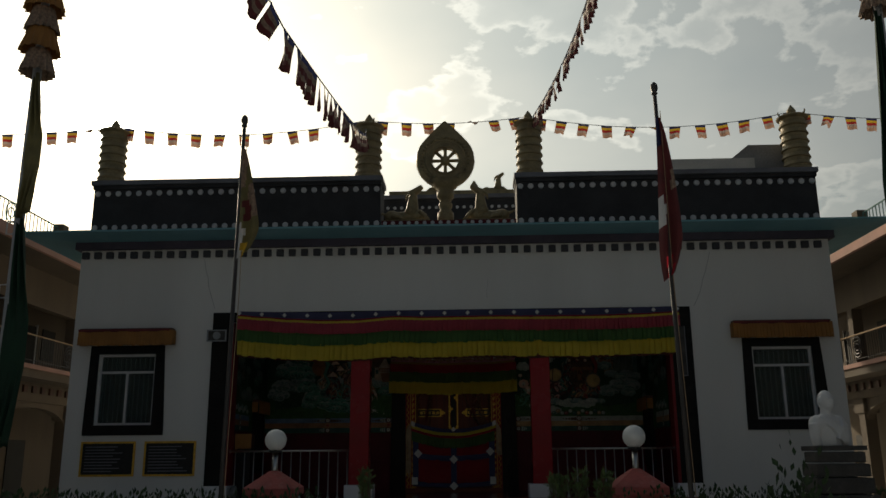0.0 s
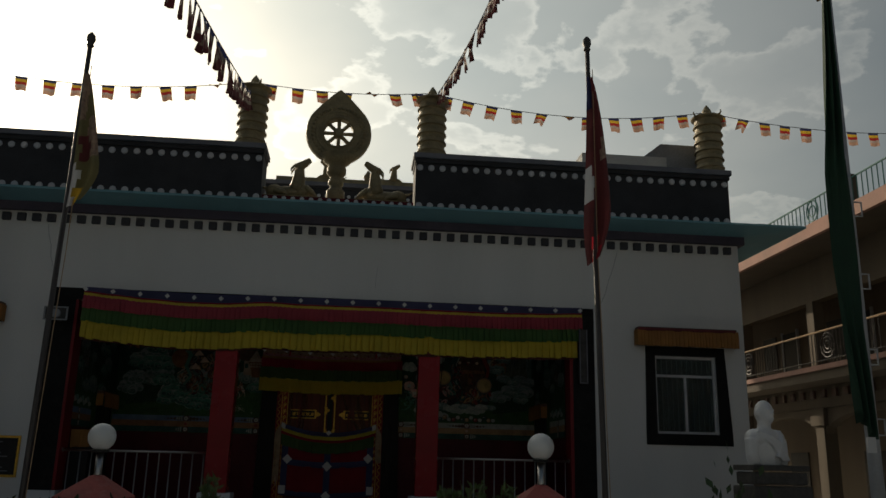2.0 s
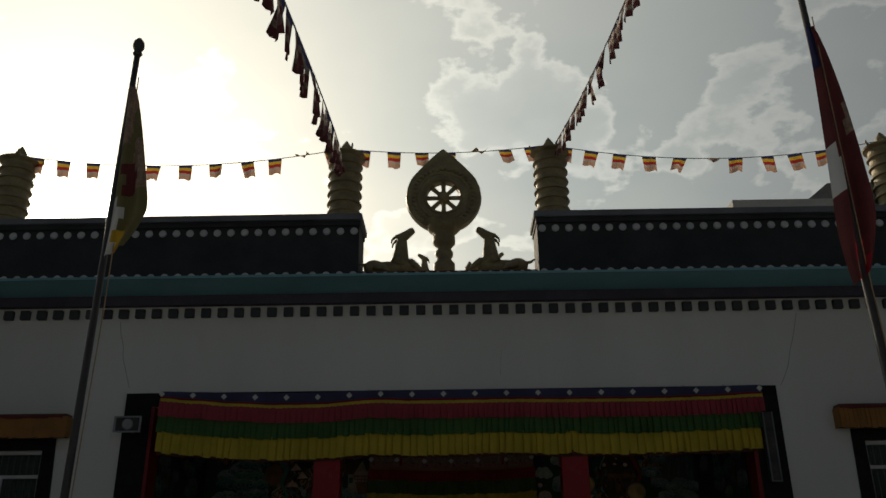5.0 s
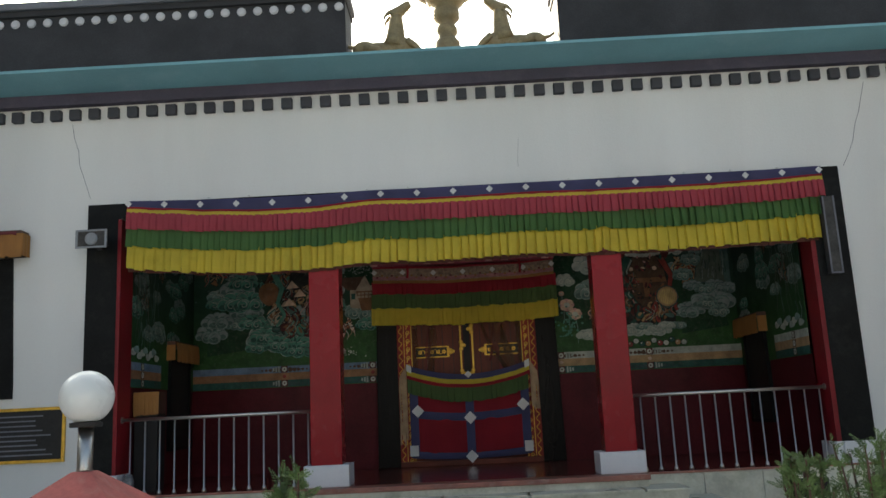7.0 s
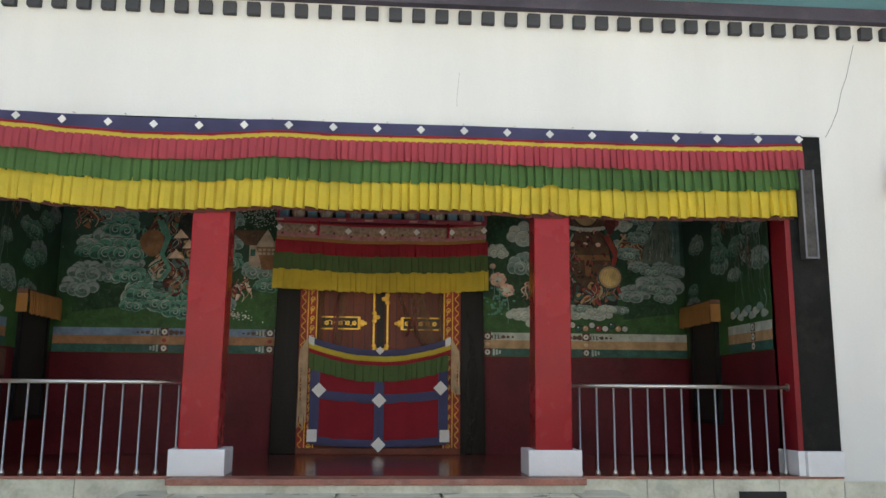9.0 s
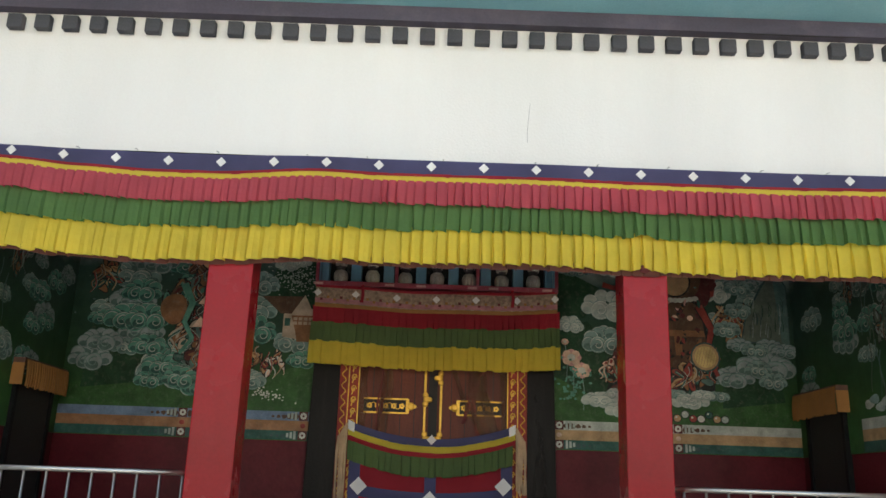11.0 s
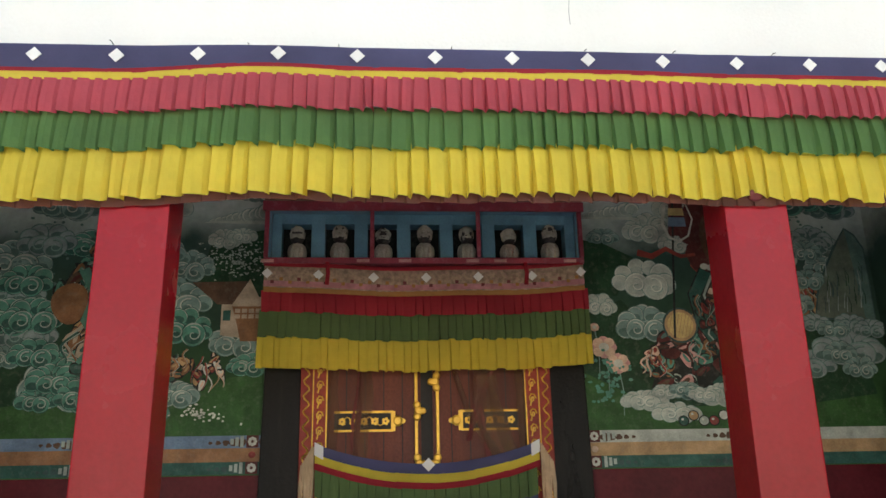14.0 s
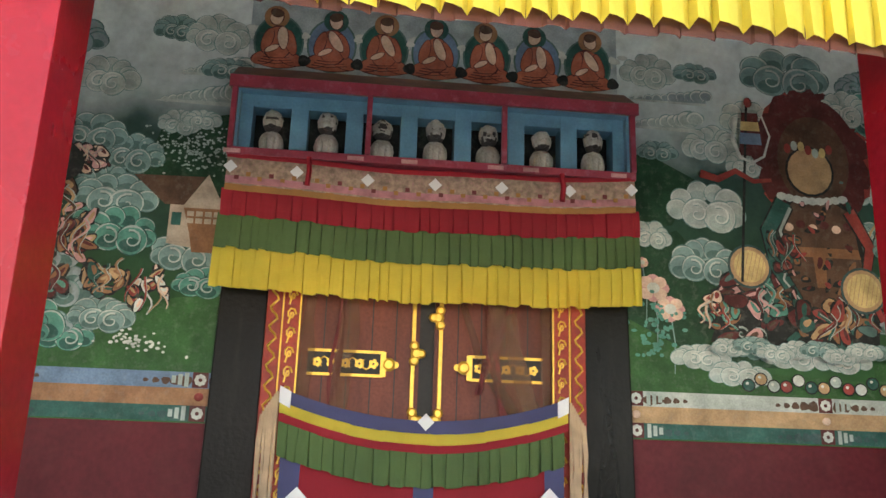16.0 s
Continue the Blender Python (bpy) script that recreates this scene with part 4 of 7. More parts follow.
for i in range(9):
    halo.disc(2.34 + i * 0.065, 4.1 - 0.03 * math.sin(i / 8 * math.pi), 0.045, 0.035, "p_white", 6, 8)
halo.done("painted_halo", mural)
seat = Sheet(6.5)
seat.poly([(1.68, 2.88), (2.2, 2.8), (3.05, 2.82), (3.1, 3.3), (2.9, 3.7), (2.25, 3.75), (2.08, 3.42), (1.85, 3.3)], "p_dark", 0)
for k in range(34):
    a, b = 1.8 + 1.2 * rnd.random(), 2.9 + 0.5 * rnd.random()
    q = rnd.uniform(0.05, 0.13)
    t = rnd.uniform(-0.8, 0.8)
    seat.disc(a, b, q + 0.008, q * 0.5 + 0.008, "p_dark", 0, 12, 0.12, t)
    c = rnd.choice(("p_maroon", "p_umber", "p_dgreen", "p_shade", "p_maroon", "p_pink", "p_brown", "p_house"))
    seat.disc(a, b, q, q * 0.5, c, 0, 12, 0.12, t)
    seat.disc(a, b + q * 0.12, q * 0.6, q * 0.2, rnd.choice(("p_maroon", "p_umber", "p_shade", "p_brown")), 0, 10, 0.1, t)
seat.done("painted_drapery", mural)
robe = Sheet(9)
robe.poly([(2.4, 3.15), (2.85, 3.15), (3.02, 3.5), (2.95, 4.0), (2.8, 4.1), (2.42, 4.1), (2.3, 3.95), (2.26, 3.5)], "p_dark", 0)
robe.poly([(2.42, 3.18), (2.83, 3.18), (2.98, 3.5), (2.92, 3.98), (2.78, 4.07), (2.44, 4.07), (2.33, 3.93), (2.3, 3.5)], "p_umber", 1)
robe.poly([(2.32, 3.6), (2.97, 3.6), (2.95, 3.68), (2.33, 3.68)], "p_brown", 2)
robe.poly([(2.58, 3.35), (2.66, 3.35), (2.67, 3.62), (2.56, 3.62)], "p_brown", 3)
for k in range(6):
    robe.disc(2.38 + k * 0.1, 3.84 + 0.03 * (k % 2), 0.04, 0.035, ("p_peach", "p_maroon")[k % 2], 3, 10)
for pts, w, key in (([(2.35, 4.05), (2.2, 3.8), (2.25, 3.5), (2.4, 3.25), (2.42, 3.0), (2.3, 2.9)], 0.13, "p_dgreen"), ([(2.40, 4.0), (2.30, 3.8), (2.36, 3.6), (2.30, 3.4), (2.42, 3.25)], 0.03, "p_pale"), ([(2.9, 4.0), (3.05, 3.7), (2.98, 3.4), (3.1, 3.1)], 0.1, "p_red")):
    robe.ribbon(pts, w + 0.03, "p_dark", 4)
    robe.ribbon(pts, w, key, 5)
for k in range(26):
    a, b = 2.32 + 0.62 * rnd.random(), 3.25 + 0.8 * rnd.random()
    robe.disc(a, b, rnd.uniform(0.03, 0.07), rnd.uniform(0.015, 0.03), "p_dark", 6, 9, 0.1, rnd.uniform(0, 3))
    robe.disc(a, b + 0.006, rnd.uniform(0.02, 0.06), rnd.uniform(0.01, 0.024), rnd.choice(("p_maroon", "p_brown", "p_red", "p_dgreen", "p_pink", "p_umber")), 6, 9, 0.1, rnd.uniform(0, 3))
robe.done("painted_robe", mural)
plain_form(mural, 2.6, 3.05, 0.45, ("p_maroon", "p_brown", "p_dgreen", "p_red", "p_tan"), 18, 0.6)
plain_form(mural, 2.3, 3.65, 0.28, ("p_maroon", "p_dgreen", "p_red", "p_brown"), 18, 1.0)
plain_form(mural, 2.2, 3.25, 0.42, ("p_maroon", "p_dgreen", "p_pink", "p_brown", "p_teal"), 8, 0.6)
plain_form(mural, 2.9, 3.2, 0.42, ("p_maroon", "p_brown", "p_red", "p_dgreen"), 8, 0.7)
plain_form(mural, 1.78, 3.13, 0.33, ("p_brown", "p_peach", "p_teal", "p_red"), 8, 0.7)
ob = Sheet(18)
for x, z, r in ((2.02, 3.49, 0.16), (2.95, 3.34, 0.17)):
    ob.disc(x, z, r + 0.02, r + 0.02, "p_line", 0, 20)
    ob.disc(x, z, r, r, "p_tan", 1, 20)
    ob.disc(x, z, r * 0.82, r * 0.82, "p_yellow", 2, 20)
    for i in range(-3, 4):
        ob.ribbon([(x + i * r * 0.22 - 0.03, z - r * 0.7), (x + i * r * 0.22 + 0.03, z + r * 0.7)], 0.006, "p_tan", 3, False)
ob.ribbon([(2.08, 4.9), (2.02, 4.2), (1.95, 3.36)], 0.022, "p_dark", 4, False)
ob.poly([(1.99, 4.42), (2.2, 4.42), (2.17, 4.8), (2.03, 4.8)], "p_maroon", 3)
ob.poly([(2.0, 4.52), (2.19, 4.52), (2.18, 4.62), (2.01, 4.62)], "p_blue", 4)
ob.poly([(2.01, 4.64), (2.18, 4.64), (2.17, 4.72), (2.02, 4.72)], "p_yellow", 4)
ob.disc(2.09, 4.89, 0.035, 0.045, "p_red", 5)
ob.ribbon([(1.98, 4.75), (1.94, 4.55), (2.0, 4.4), (2.1, 4.36), (2.2, 4.42), (2.26, 4.6), (2.2, 4.78)], 0.035, "p_white", 5)
ob.ribbon([(1.65, 4.24), (1.8, 4.2), (1.95, 4.28), (2.1, 4.2), (2.25, 4.22)], 0.07, "p_red", 4)
ob.done("painted_emblems", mural)
balls = Sheet(10)
for i in range(13):
    x = 1.96 + i * 0.1
    z = 2.56 + 0.05 * (i % 3 == 1)
    balls.disc(x, z, 0.055, 0.052, "p_dark", 0, 12)
    balls.disc(x, z, 0.045, 0.042, ("p_dgreen", "p_tan", "p_pale", "p_red", "p_white")[i % 5], 1, 12)
    balls.disc(x - 0.012, z + 0.014, 0.014, 0.012, "p_white", 2, 7)
balls.done("painted_balls", mural)

for i in range(8):
    cloud(mural, 1.8 + i * 0.18, 2.83 + 0.03 * math.sin(i * 2.2), 0.13, ("white", "cyan")[i % 3 == 1], 0.5, 34)

# west panel beside the door
hill(mural, [(-3.3, 2.49), (-2.02, 2.49), (-2.02, 3.06), (-2.35, 3.02), (-2.75, 2.86), (-3.3, 2.75)], "p_grass", 2)
hill(mural, [(-2.75, 3.8), (-2.02, 3.8), (-2.02, 4.5), (-2.25, 4.45), (-2.6, 4.32)], "p_hill", 1)
for x, z, s, tone, fl in ((-2.57, 5.18, 0.15, "cyan", 0.9), (-2.26, 5.14, 0.21, "white", 1), (-2.14, 4.86, 0.17, "cyan", 0.6), (-2.48, 4.38, 0.13, "white", 1), (-2.3, 4.42, 0.12, "white", 0.8), (-3.05, 4.72, 0.2, "white", 1), (-3.1, 4.25, 0.22, "cyan", 0.8), (-2.78, 4.1, 0.2, "cyan", 1),
                           (-2.95, 3.85, 0.2, "cyan", 1), (-2.86, 3.76, 0.26, "cyan", 0.8), (-2.8, 3.49, 0.23, "teal", 1), (-2.98, 3.55, 0.16, "teal", 1), (-2.3, 3.36, 0.23, "cyan", 0.9), (-2.16, 3.13, 0.2, "teal", 0.6), (-2.86, 2.86, 0.2, "cyan", 0.7), (-3.12, 2.72, 0.2, "teal", 0.7)):
    cloud(mural, x, z, s, tone, fl)
streak(mural, -2.25, 4.8, 0.45, 0.12)
streak(mural, -2.3, 4.56, 0.6, 0.14)
specks(mural, "painted_tree", -2.32, 4.2, 0.45, 0.24, 260, "p_pale", 0.011, 5)
hs = Sheet(12)
hs.poly([(-2.46, 3.42), (-2.05, 3.36), (-2.05, 3.8), (-2.46, 3.74)], "p_house", 0)
hs.poly([(-2.75, 3.94), (-2.5, 3.72), (-2.36, 3.72), (-2.22, 3.95)], "p_umber", 1)
hs.poly([(-2.36, 3.72), (-2.06, 3.70), (-2.2, 3.97)], "p_house", 2)
hs.poly([(-2.27, 3.36), (-2.06, 3.36), (-2.06, 3.70), (-2.36, 3.70), (-2.3, 3.5)], "p_brown", 1)
for i in range(4):
    for j in range(2):
        hs.poly([(-2.33 + i * 0.065, 3.58 + j * 0.055), (-2.28 + i * 0.065, 3.58 + j * 0.055), (-2.28 + i * 0.065, 3.62 + j * 0.055), (-2.33 + i * 0.065, 3.62 + j * 0.055)], "p_house", 3)
hs.poly([(-2.44, 3.56), (-2.37, 3.56), (-2.37, 3.66), (-2.44, 3.66)], "p_dgreen", 3)
hs.done("painted_house", mural)
plain_form(mural, -3.13, 3.46, 0.33, ("p_brown", "p_pink", "p_maroon", "p_tan"), 10)
plain_form(mural, -3.1, 4.05, 0.25, ("p_pink", "p_maroon", "p_peach"), 10, 0.7)
plain_form(mural, -2.85, 3.17, 0.3, ("p_tan", "p_orange", "p_brown", "p_dgreen"), 10, 0.8)
plain_form(mural, -2.54, 3.05, 0.24, ("p_peach", "p_red", "p_white", "p_tan"), 14, 1.35)
specks(mural, "painted_blossoms", -2.55, 2.68, 0.35, 0.1, 45, "p_white", 0.014, 14)

# outer panels
for x0, x1, seed in ((SX0 + 0.1, -3.3, 5), (3.0, SX1 - 0.08, 9)):
    rr = random.Random(seed)
    hill(mural, [(x0, 2.49), (x1, 2.49), (x1, 2.72), ((x0 + x1) / 2, 2.9), (x0, 2.75)], "p_grass", 1)
    hill(mural, [(x0 + 0.15, 2.7), (x0 + 0.95, 2.8), (x0 + 0.8, 3.7), (x0 + 0.55, 4.1), (x0 + 0.2, 3.6)], "p_hill", 2)
    for i in range(round(9 * (x1 - x0))):
        x, z = rr.uniform(x0 + 0.1, x1 - 0.1), rr.uniform(2.8, 5.4)
        cloud(mural, x, z, rr.uniform(0.16, 0.32), rr.choice(("cyan", "teal", "teal", "grey", "grey")), rr.uniform(0.55, 1), 3)
    for i in range(2):
        plain_form(mural, x0 + 0.3 + i * (x1 - x0 - 0.6), rr.uniform(3.1, 4.4), rr.uniform(0.3, 0.42), [rr.choice(("p_brown", "p_tan", "p_red", "p_dgreen", "p_maroon", "p_peach", "p_orange")) for _ in range(5)], 9)
    specks(mural, "painted_leaves", (x0 + x1) / 2, 4.3, (x1 - x0) * 0.6, 1.2, 70, "p_shade", 0.018, 8)

# the large seated group beside the west column
for x, z, q, cols in ((-3.55, 4.3, 0.5, ("p_umber", "p_maroon", "p_brown", "p_shade")), (-3.75, 3.85, 0.52, ("p_maroon", "p_dgreen", "p_brown", "p_umber", "p_teal")), (-3.4, 3.7, 0.45, ("p_umber", "p_dark", "p_tan", "p_maroon")), (-3.6, 3.3, 0.5, ("p_dgreen", "p_brown", "p_shade", "p_house", "p_maroon")), (-3.35, 3.1, 0.4, ("p_teal", "p_maroon", "p_brown"))):
    plain_form(mural, x, z, q, cols, 20, 0.75)
gp = Sheet(46)
gp.disc(-3.42, 4.42, 0.17, 0.19, "p_dark", 0, 20)
gp.disc(-3.42, 4.42, 0.15, 0.17, "p_tan", 0, 20)
gp.disc(-3.3, 3.98, 0.2, 0.18, "p_dark", 0, 20, 0.05)
gp.disc(-3.85, 3.72, 0.17, 0.2, "p_brown", 0, 20, 0.05)
for x, z in ((-3.45, 3.85), (-3.32, 3.7), (-3.5, 3.55)):
    gp.poly([(x - 0.1, z - 0.06), (x + 0.12, z - 0.05), (x, z + 0.08)], "p_peach", 0)
gp.ribbon([(-3.75, 4.05), (-3.62, 3.8), (-3.7, 3.55), (-3.58, 3.35), (-3.72, 3.15)], 0.1, "p_teal", 0)
gp.done("painted_group", mural)
for x, z, q, tone in ((-4.15, 4.35, 0.24, "grey"), (-4.3, 3.95, 0.22, "teal"), (-4.2, 3.6, 0.24, "teal"), (-4.15, 3.25, 0.2, "teal"), (-3.95, 3.0, 0.2, "teal"), (-3.7, 2.85, 0.2, "teal"), (-3.4, 2.75, 0.18, "teal"), (-4.05, 4.75, 0.24, "cyan")):
    cloud(mural, x, z, q, tone, 0.85, 14)
mt = Sheet(13)
mt.poly([(3.42, 3.55), (4.06, 3.5), (4.06, 4.3), (3.98, 4.45), (3.88, 4.52), (3.72, 4.3), (3.5, 3.9)], "p_line", 0)
mt.poly([(3.44, 3.57), (4.05, 3.52), (4.05, 4.28), (3.97, 4.43), (3.88, 4.5), (3.74, 4.28), (3.52, 3.9)], "p_rock", 0)
mt.poly([(3.88, 4.5), (3.97, 4.43), (4.05, 4.28), (4.05, 3.52), (3.95, 3.56), (3.92, 4.0)], "p_shade", 0)
for k in range(34):
    a, b = rnd.uniform(3.52, 4.0), rnd.uniform(3.57, 4.0)
    mt.ribbon([(a, b), (a + 0.01, b + 0.08), (a + rnd.uniform(-0.04, 0.04), b + 0.16)], 0.01, rnd.choice(("p_line", "p_hill", "p_grey")), 0)
mt.done("mountain", mural)
for k in range(4):
    cloud(mural, 3.4 + k * 0.19, 3.5 - 0.06 * (k % 2), 0.15, ("grey", "cyan", "grey")[k % 3], 0.7, 16)
for x, z in ((3.4, 3.95), (3.42, 4.25), (3.25, 3.7), (3.62, 3.2), (3.8, 3.05)):
    cloud(mural, x, z, 0.15, "cyan", 0.9, 16)


def on_side(o, side, y):
    """Turn a motif painted about x = 0 on to a side wall, with its middle at y."""
    o.matrix_basis = pose(SX1 - BY, y, 0, 0, 0, -90) if side > 0 else pose(SX0 + BY, y, 0, 0, 0, 90)


sw = random.Random(12)
for side in (-1, 1):
    for i in range(30):
        z = sw.uniform(2.8, 5.3)
        on_side(cloud(mural, 0.0, z, sw.uniform(0.14, 0.26), sw.choice(("grey", "teal", "grey", "cyan")), sw.uniform(0.55, 0.9), 3), side, sw.uniform(FY + 0.62, BY - 0.3))
    for i in range(3):
        on_side(plain_form(mural, 0.0, 3.4 + 0.55 * i, 0.34, ("p_maroon", "p_rock", "p_dgreen", "p_grey", "p_brown"), 9), side, FY + 0.95 + 0.65 * i)
    # Painted falling water; its pale foot also stands for a lit patch.
    fall = Sheet(12)
    for i in range(46):
        x, z, l = sw.uniform(-0.5, 0.5), sw.uniform(2.6, 4.2), sw.uniform(0.2, 0.6)
        fall.ribbon([(x + 0.03 * math.sin(k * 0.9 + i), z + l * (1 - k / 6)) for k in range(7)], 0.024, sw.choice(("p_cyan", "p_rock", "p_shade", "p_shade", "p_rock")), 0)
    for i in range(9):
        fall.disc(-0.45 + i * 0.11, 2.62 + 0.05 * math.sin(i * 2.1), 0.1, 0.05, ("p_soft", "p_cyan", "p_pale")[i % 3], 0, 12, 0.12)
    on_side(fall.done("waterfall", mural), side, FY + 0.95)

# smaller clouds that fill the sky between the large ones
fill = random.Random(31)
for x0, x1, rate in ((-3.3, -2.75, 4), (2.0, 3.1, 4), (SX0 + 0.15, -3.3, 7), (3.1, SX1 - 0.1, 7)):
    for i in range(int(rate * (x1 - x0))):
        z = fill.uniform(2.75, 5.5)
        cloud(mural, fill.uniform(x0, x1), z, fill.uniform(0.13, 0.24), fill.choice(("grey", "grey", "teal", "cyan")) if z < 4.4 else fill.choice(("grey", "cyan", "white")), fill.uniform(0.5, 0.9), 1.2)

# border bands below the picture
bands = empty("mural_border", "painted border stripes in blue, orange and green with small white rosettes", "mural border", kind="structure")
for xa, xb, first in ((SX0 + 0.004, -2.04, False), (1.01, SX1 - 0.004, True)):
    for nm, key, z0, z1 in (("upper_stripe", "p_soft" if first else "p_blue", 2.372, 2.485), ("middle_stripe", "p_orange" if not first else "p_tan", 2.25, 2.372), ("lower_stripe", "p_dgreen", 2.14, 2.25)):
        part(nm, boxes((xa, xb, BY - 0.017, BY - 0.012, z0, z1)), key, bands)
    for xm in ((xb - 0.07,) if xb < -2 else (xa + 0.07,)) + (((xa + xb) / 2,) if xb - xa > 1 else ()):
        for zc in (2.43, 2.195):
            rs = Sheet(4)
            rs.poly([(xm - 0.055, zc - 0.055), (xm + 0.055, zc - 0.055), (xm + 0.055, zc + 0.055), (xm - 0.055, zc + 0.055)], "p_maroon", 0)
            for k in range(8):
                rs.disc(xm + math.cos(k * 0.785) * 0.028, zc + math.sin(k * 0.785) * 0.028, 0.016, 0.016, "p_white", 1 + k % 2, 7)
            for s2 in (-1, 1):
                for k in range(5):
                    rs.disc(xm + s2 * (0.1 + 0.07 * k), zc - 0.01, 0.045 * (1 - k * 0.14), 0.04 * (1 - k * 0.16), "p_umber" if zc > 2.3 else "p_line", 0, 9, 0.15)
            rs.done("rosette", bands)
            s = 1 if xm < CX else -1
            fr = Sheet(4)
            for k in range(3):
                fr.poly([(xm - s * (0.08 + k * 0.045), zc - 0.05 + k * 0.012), (xm - s * (0.11 + k * 0.045), zc - 0.05 + k * 0.012), (xm - s * (0.11 + k * 0.045), zc + 0.05 - k * 0.012), (xm - s * (0.08 + k * 0.045), zc + 0.05 - k * 0.012)][:: 1 if s < 0 else -1], "p_pale", 1)
            fr.done("fret", bands)
        bm = bmesh.new()
        ball(bm, (xm, BY - 0.02, 2.312), (0.035, 0.006, 0.03), 10, 6)
        part("boss", bm, "p_red" if not first else "p_peach", bands, smooth=True)

for side, fx in ((-1, SX0), (1, SX1)):
    for nm, key, z0, z1 in (("upper_stripe", "p_blue" if side < 0 else "p_soft", 2.372, 2.485), ("middle_stripe", "p_orange" if side < 0 else "p_tan", 2.25, 2.372), ("lower_stripe", "p_dgreen", 2.14, 2.25)):
        part(nm, boxes((min(fx, fx - side * 0.017), max(fx, fx - side * 0.017), FY + 0.41, BY - 1.55, z0, z1)), key, bands)
    rs = Sheet(4)
    for zc in (2.43, 2.312, 2.195):
        rs.poly([(-0.06, zc - 0.05), (0.06, zc - 0.05), (0.06, zc + 0.05), (-0.06, zc + 0.05)], "p_umber", 0)
        for k in range(8):
            rs.disc(math.cos(k * 0.785) * 0.03, zc + math.sin(k * 0.785) * 0.03, 0.016, 0.016, "p_white", 1 + k % 2, 7)
    on_side(rs.done("rosette", bands), side, FY + 0.9)

# windows in the side walls, under cloth hoods
for side, fx in ((-1, SX0), (1, SX1)):
    s = empty("shrine_window", "narrow dark window under a small orange cloth hood", "window", (fx, 20.2, 0), "porch wall windows", "structure")
    s.rotation_euler = (0, 0, radians(-90 * side))
    # Dark panel and black bars paint in the gloom under the hood.
    part("opening", boxes((-0.42, 0.42, -0.035, 0.0, 1.2, 2.6)), "dark", s)
    for d in ((-0.48, -0.42, -0.06, 0, 1.2, 2.62), (0.42, 0.48, -0.06, 0, 1.2, 2.62), (-0.42, 0.42, -0.055, 0, 1.2, 1.26)):
        part("frame_bar", boxes(d), "black", s)
    pleats("hood_cloth", -0.56, 0.56, 2.86, 2.56, -0.16, 0.06, "c_orange", s, 21, 0.014)
    part("hood_board", boxes((-0.56, 0.56, -0.15, 0.0, 2.82, 2.88)), "brown", s)
    for e in (-1, 1):
        part("hood_side", boxes(tuple(sorted((e * 0.56, e * 0.545))) + (-0.15, 0.0, 2.58, 2.82)), "c_orange", s)
# a lower cloth-topped box by the west side wall
lo = empty("offering_box", "small dark box topped with an orange cloth", "box", (SX0 + 0.19, FY + 0.62, FL))
part("body", boxes((-0.16, 0.16, 0, 0.3, 0, 1.04)), "dark", lo)
pleats("cloth", -0.175, 0.175, 1.34, 1.02, -0.02, 0.05, "c_orange", lo, 22, 0.012)
part("top", boxes((-0.165, 0.165, -0.012, 0.31, 1.04, 1.34)), "brown", lo)

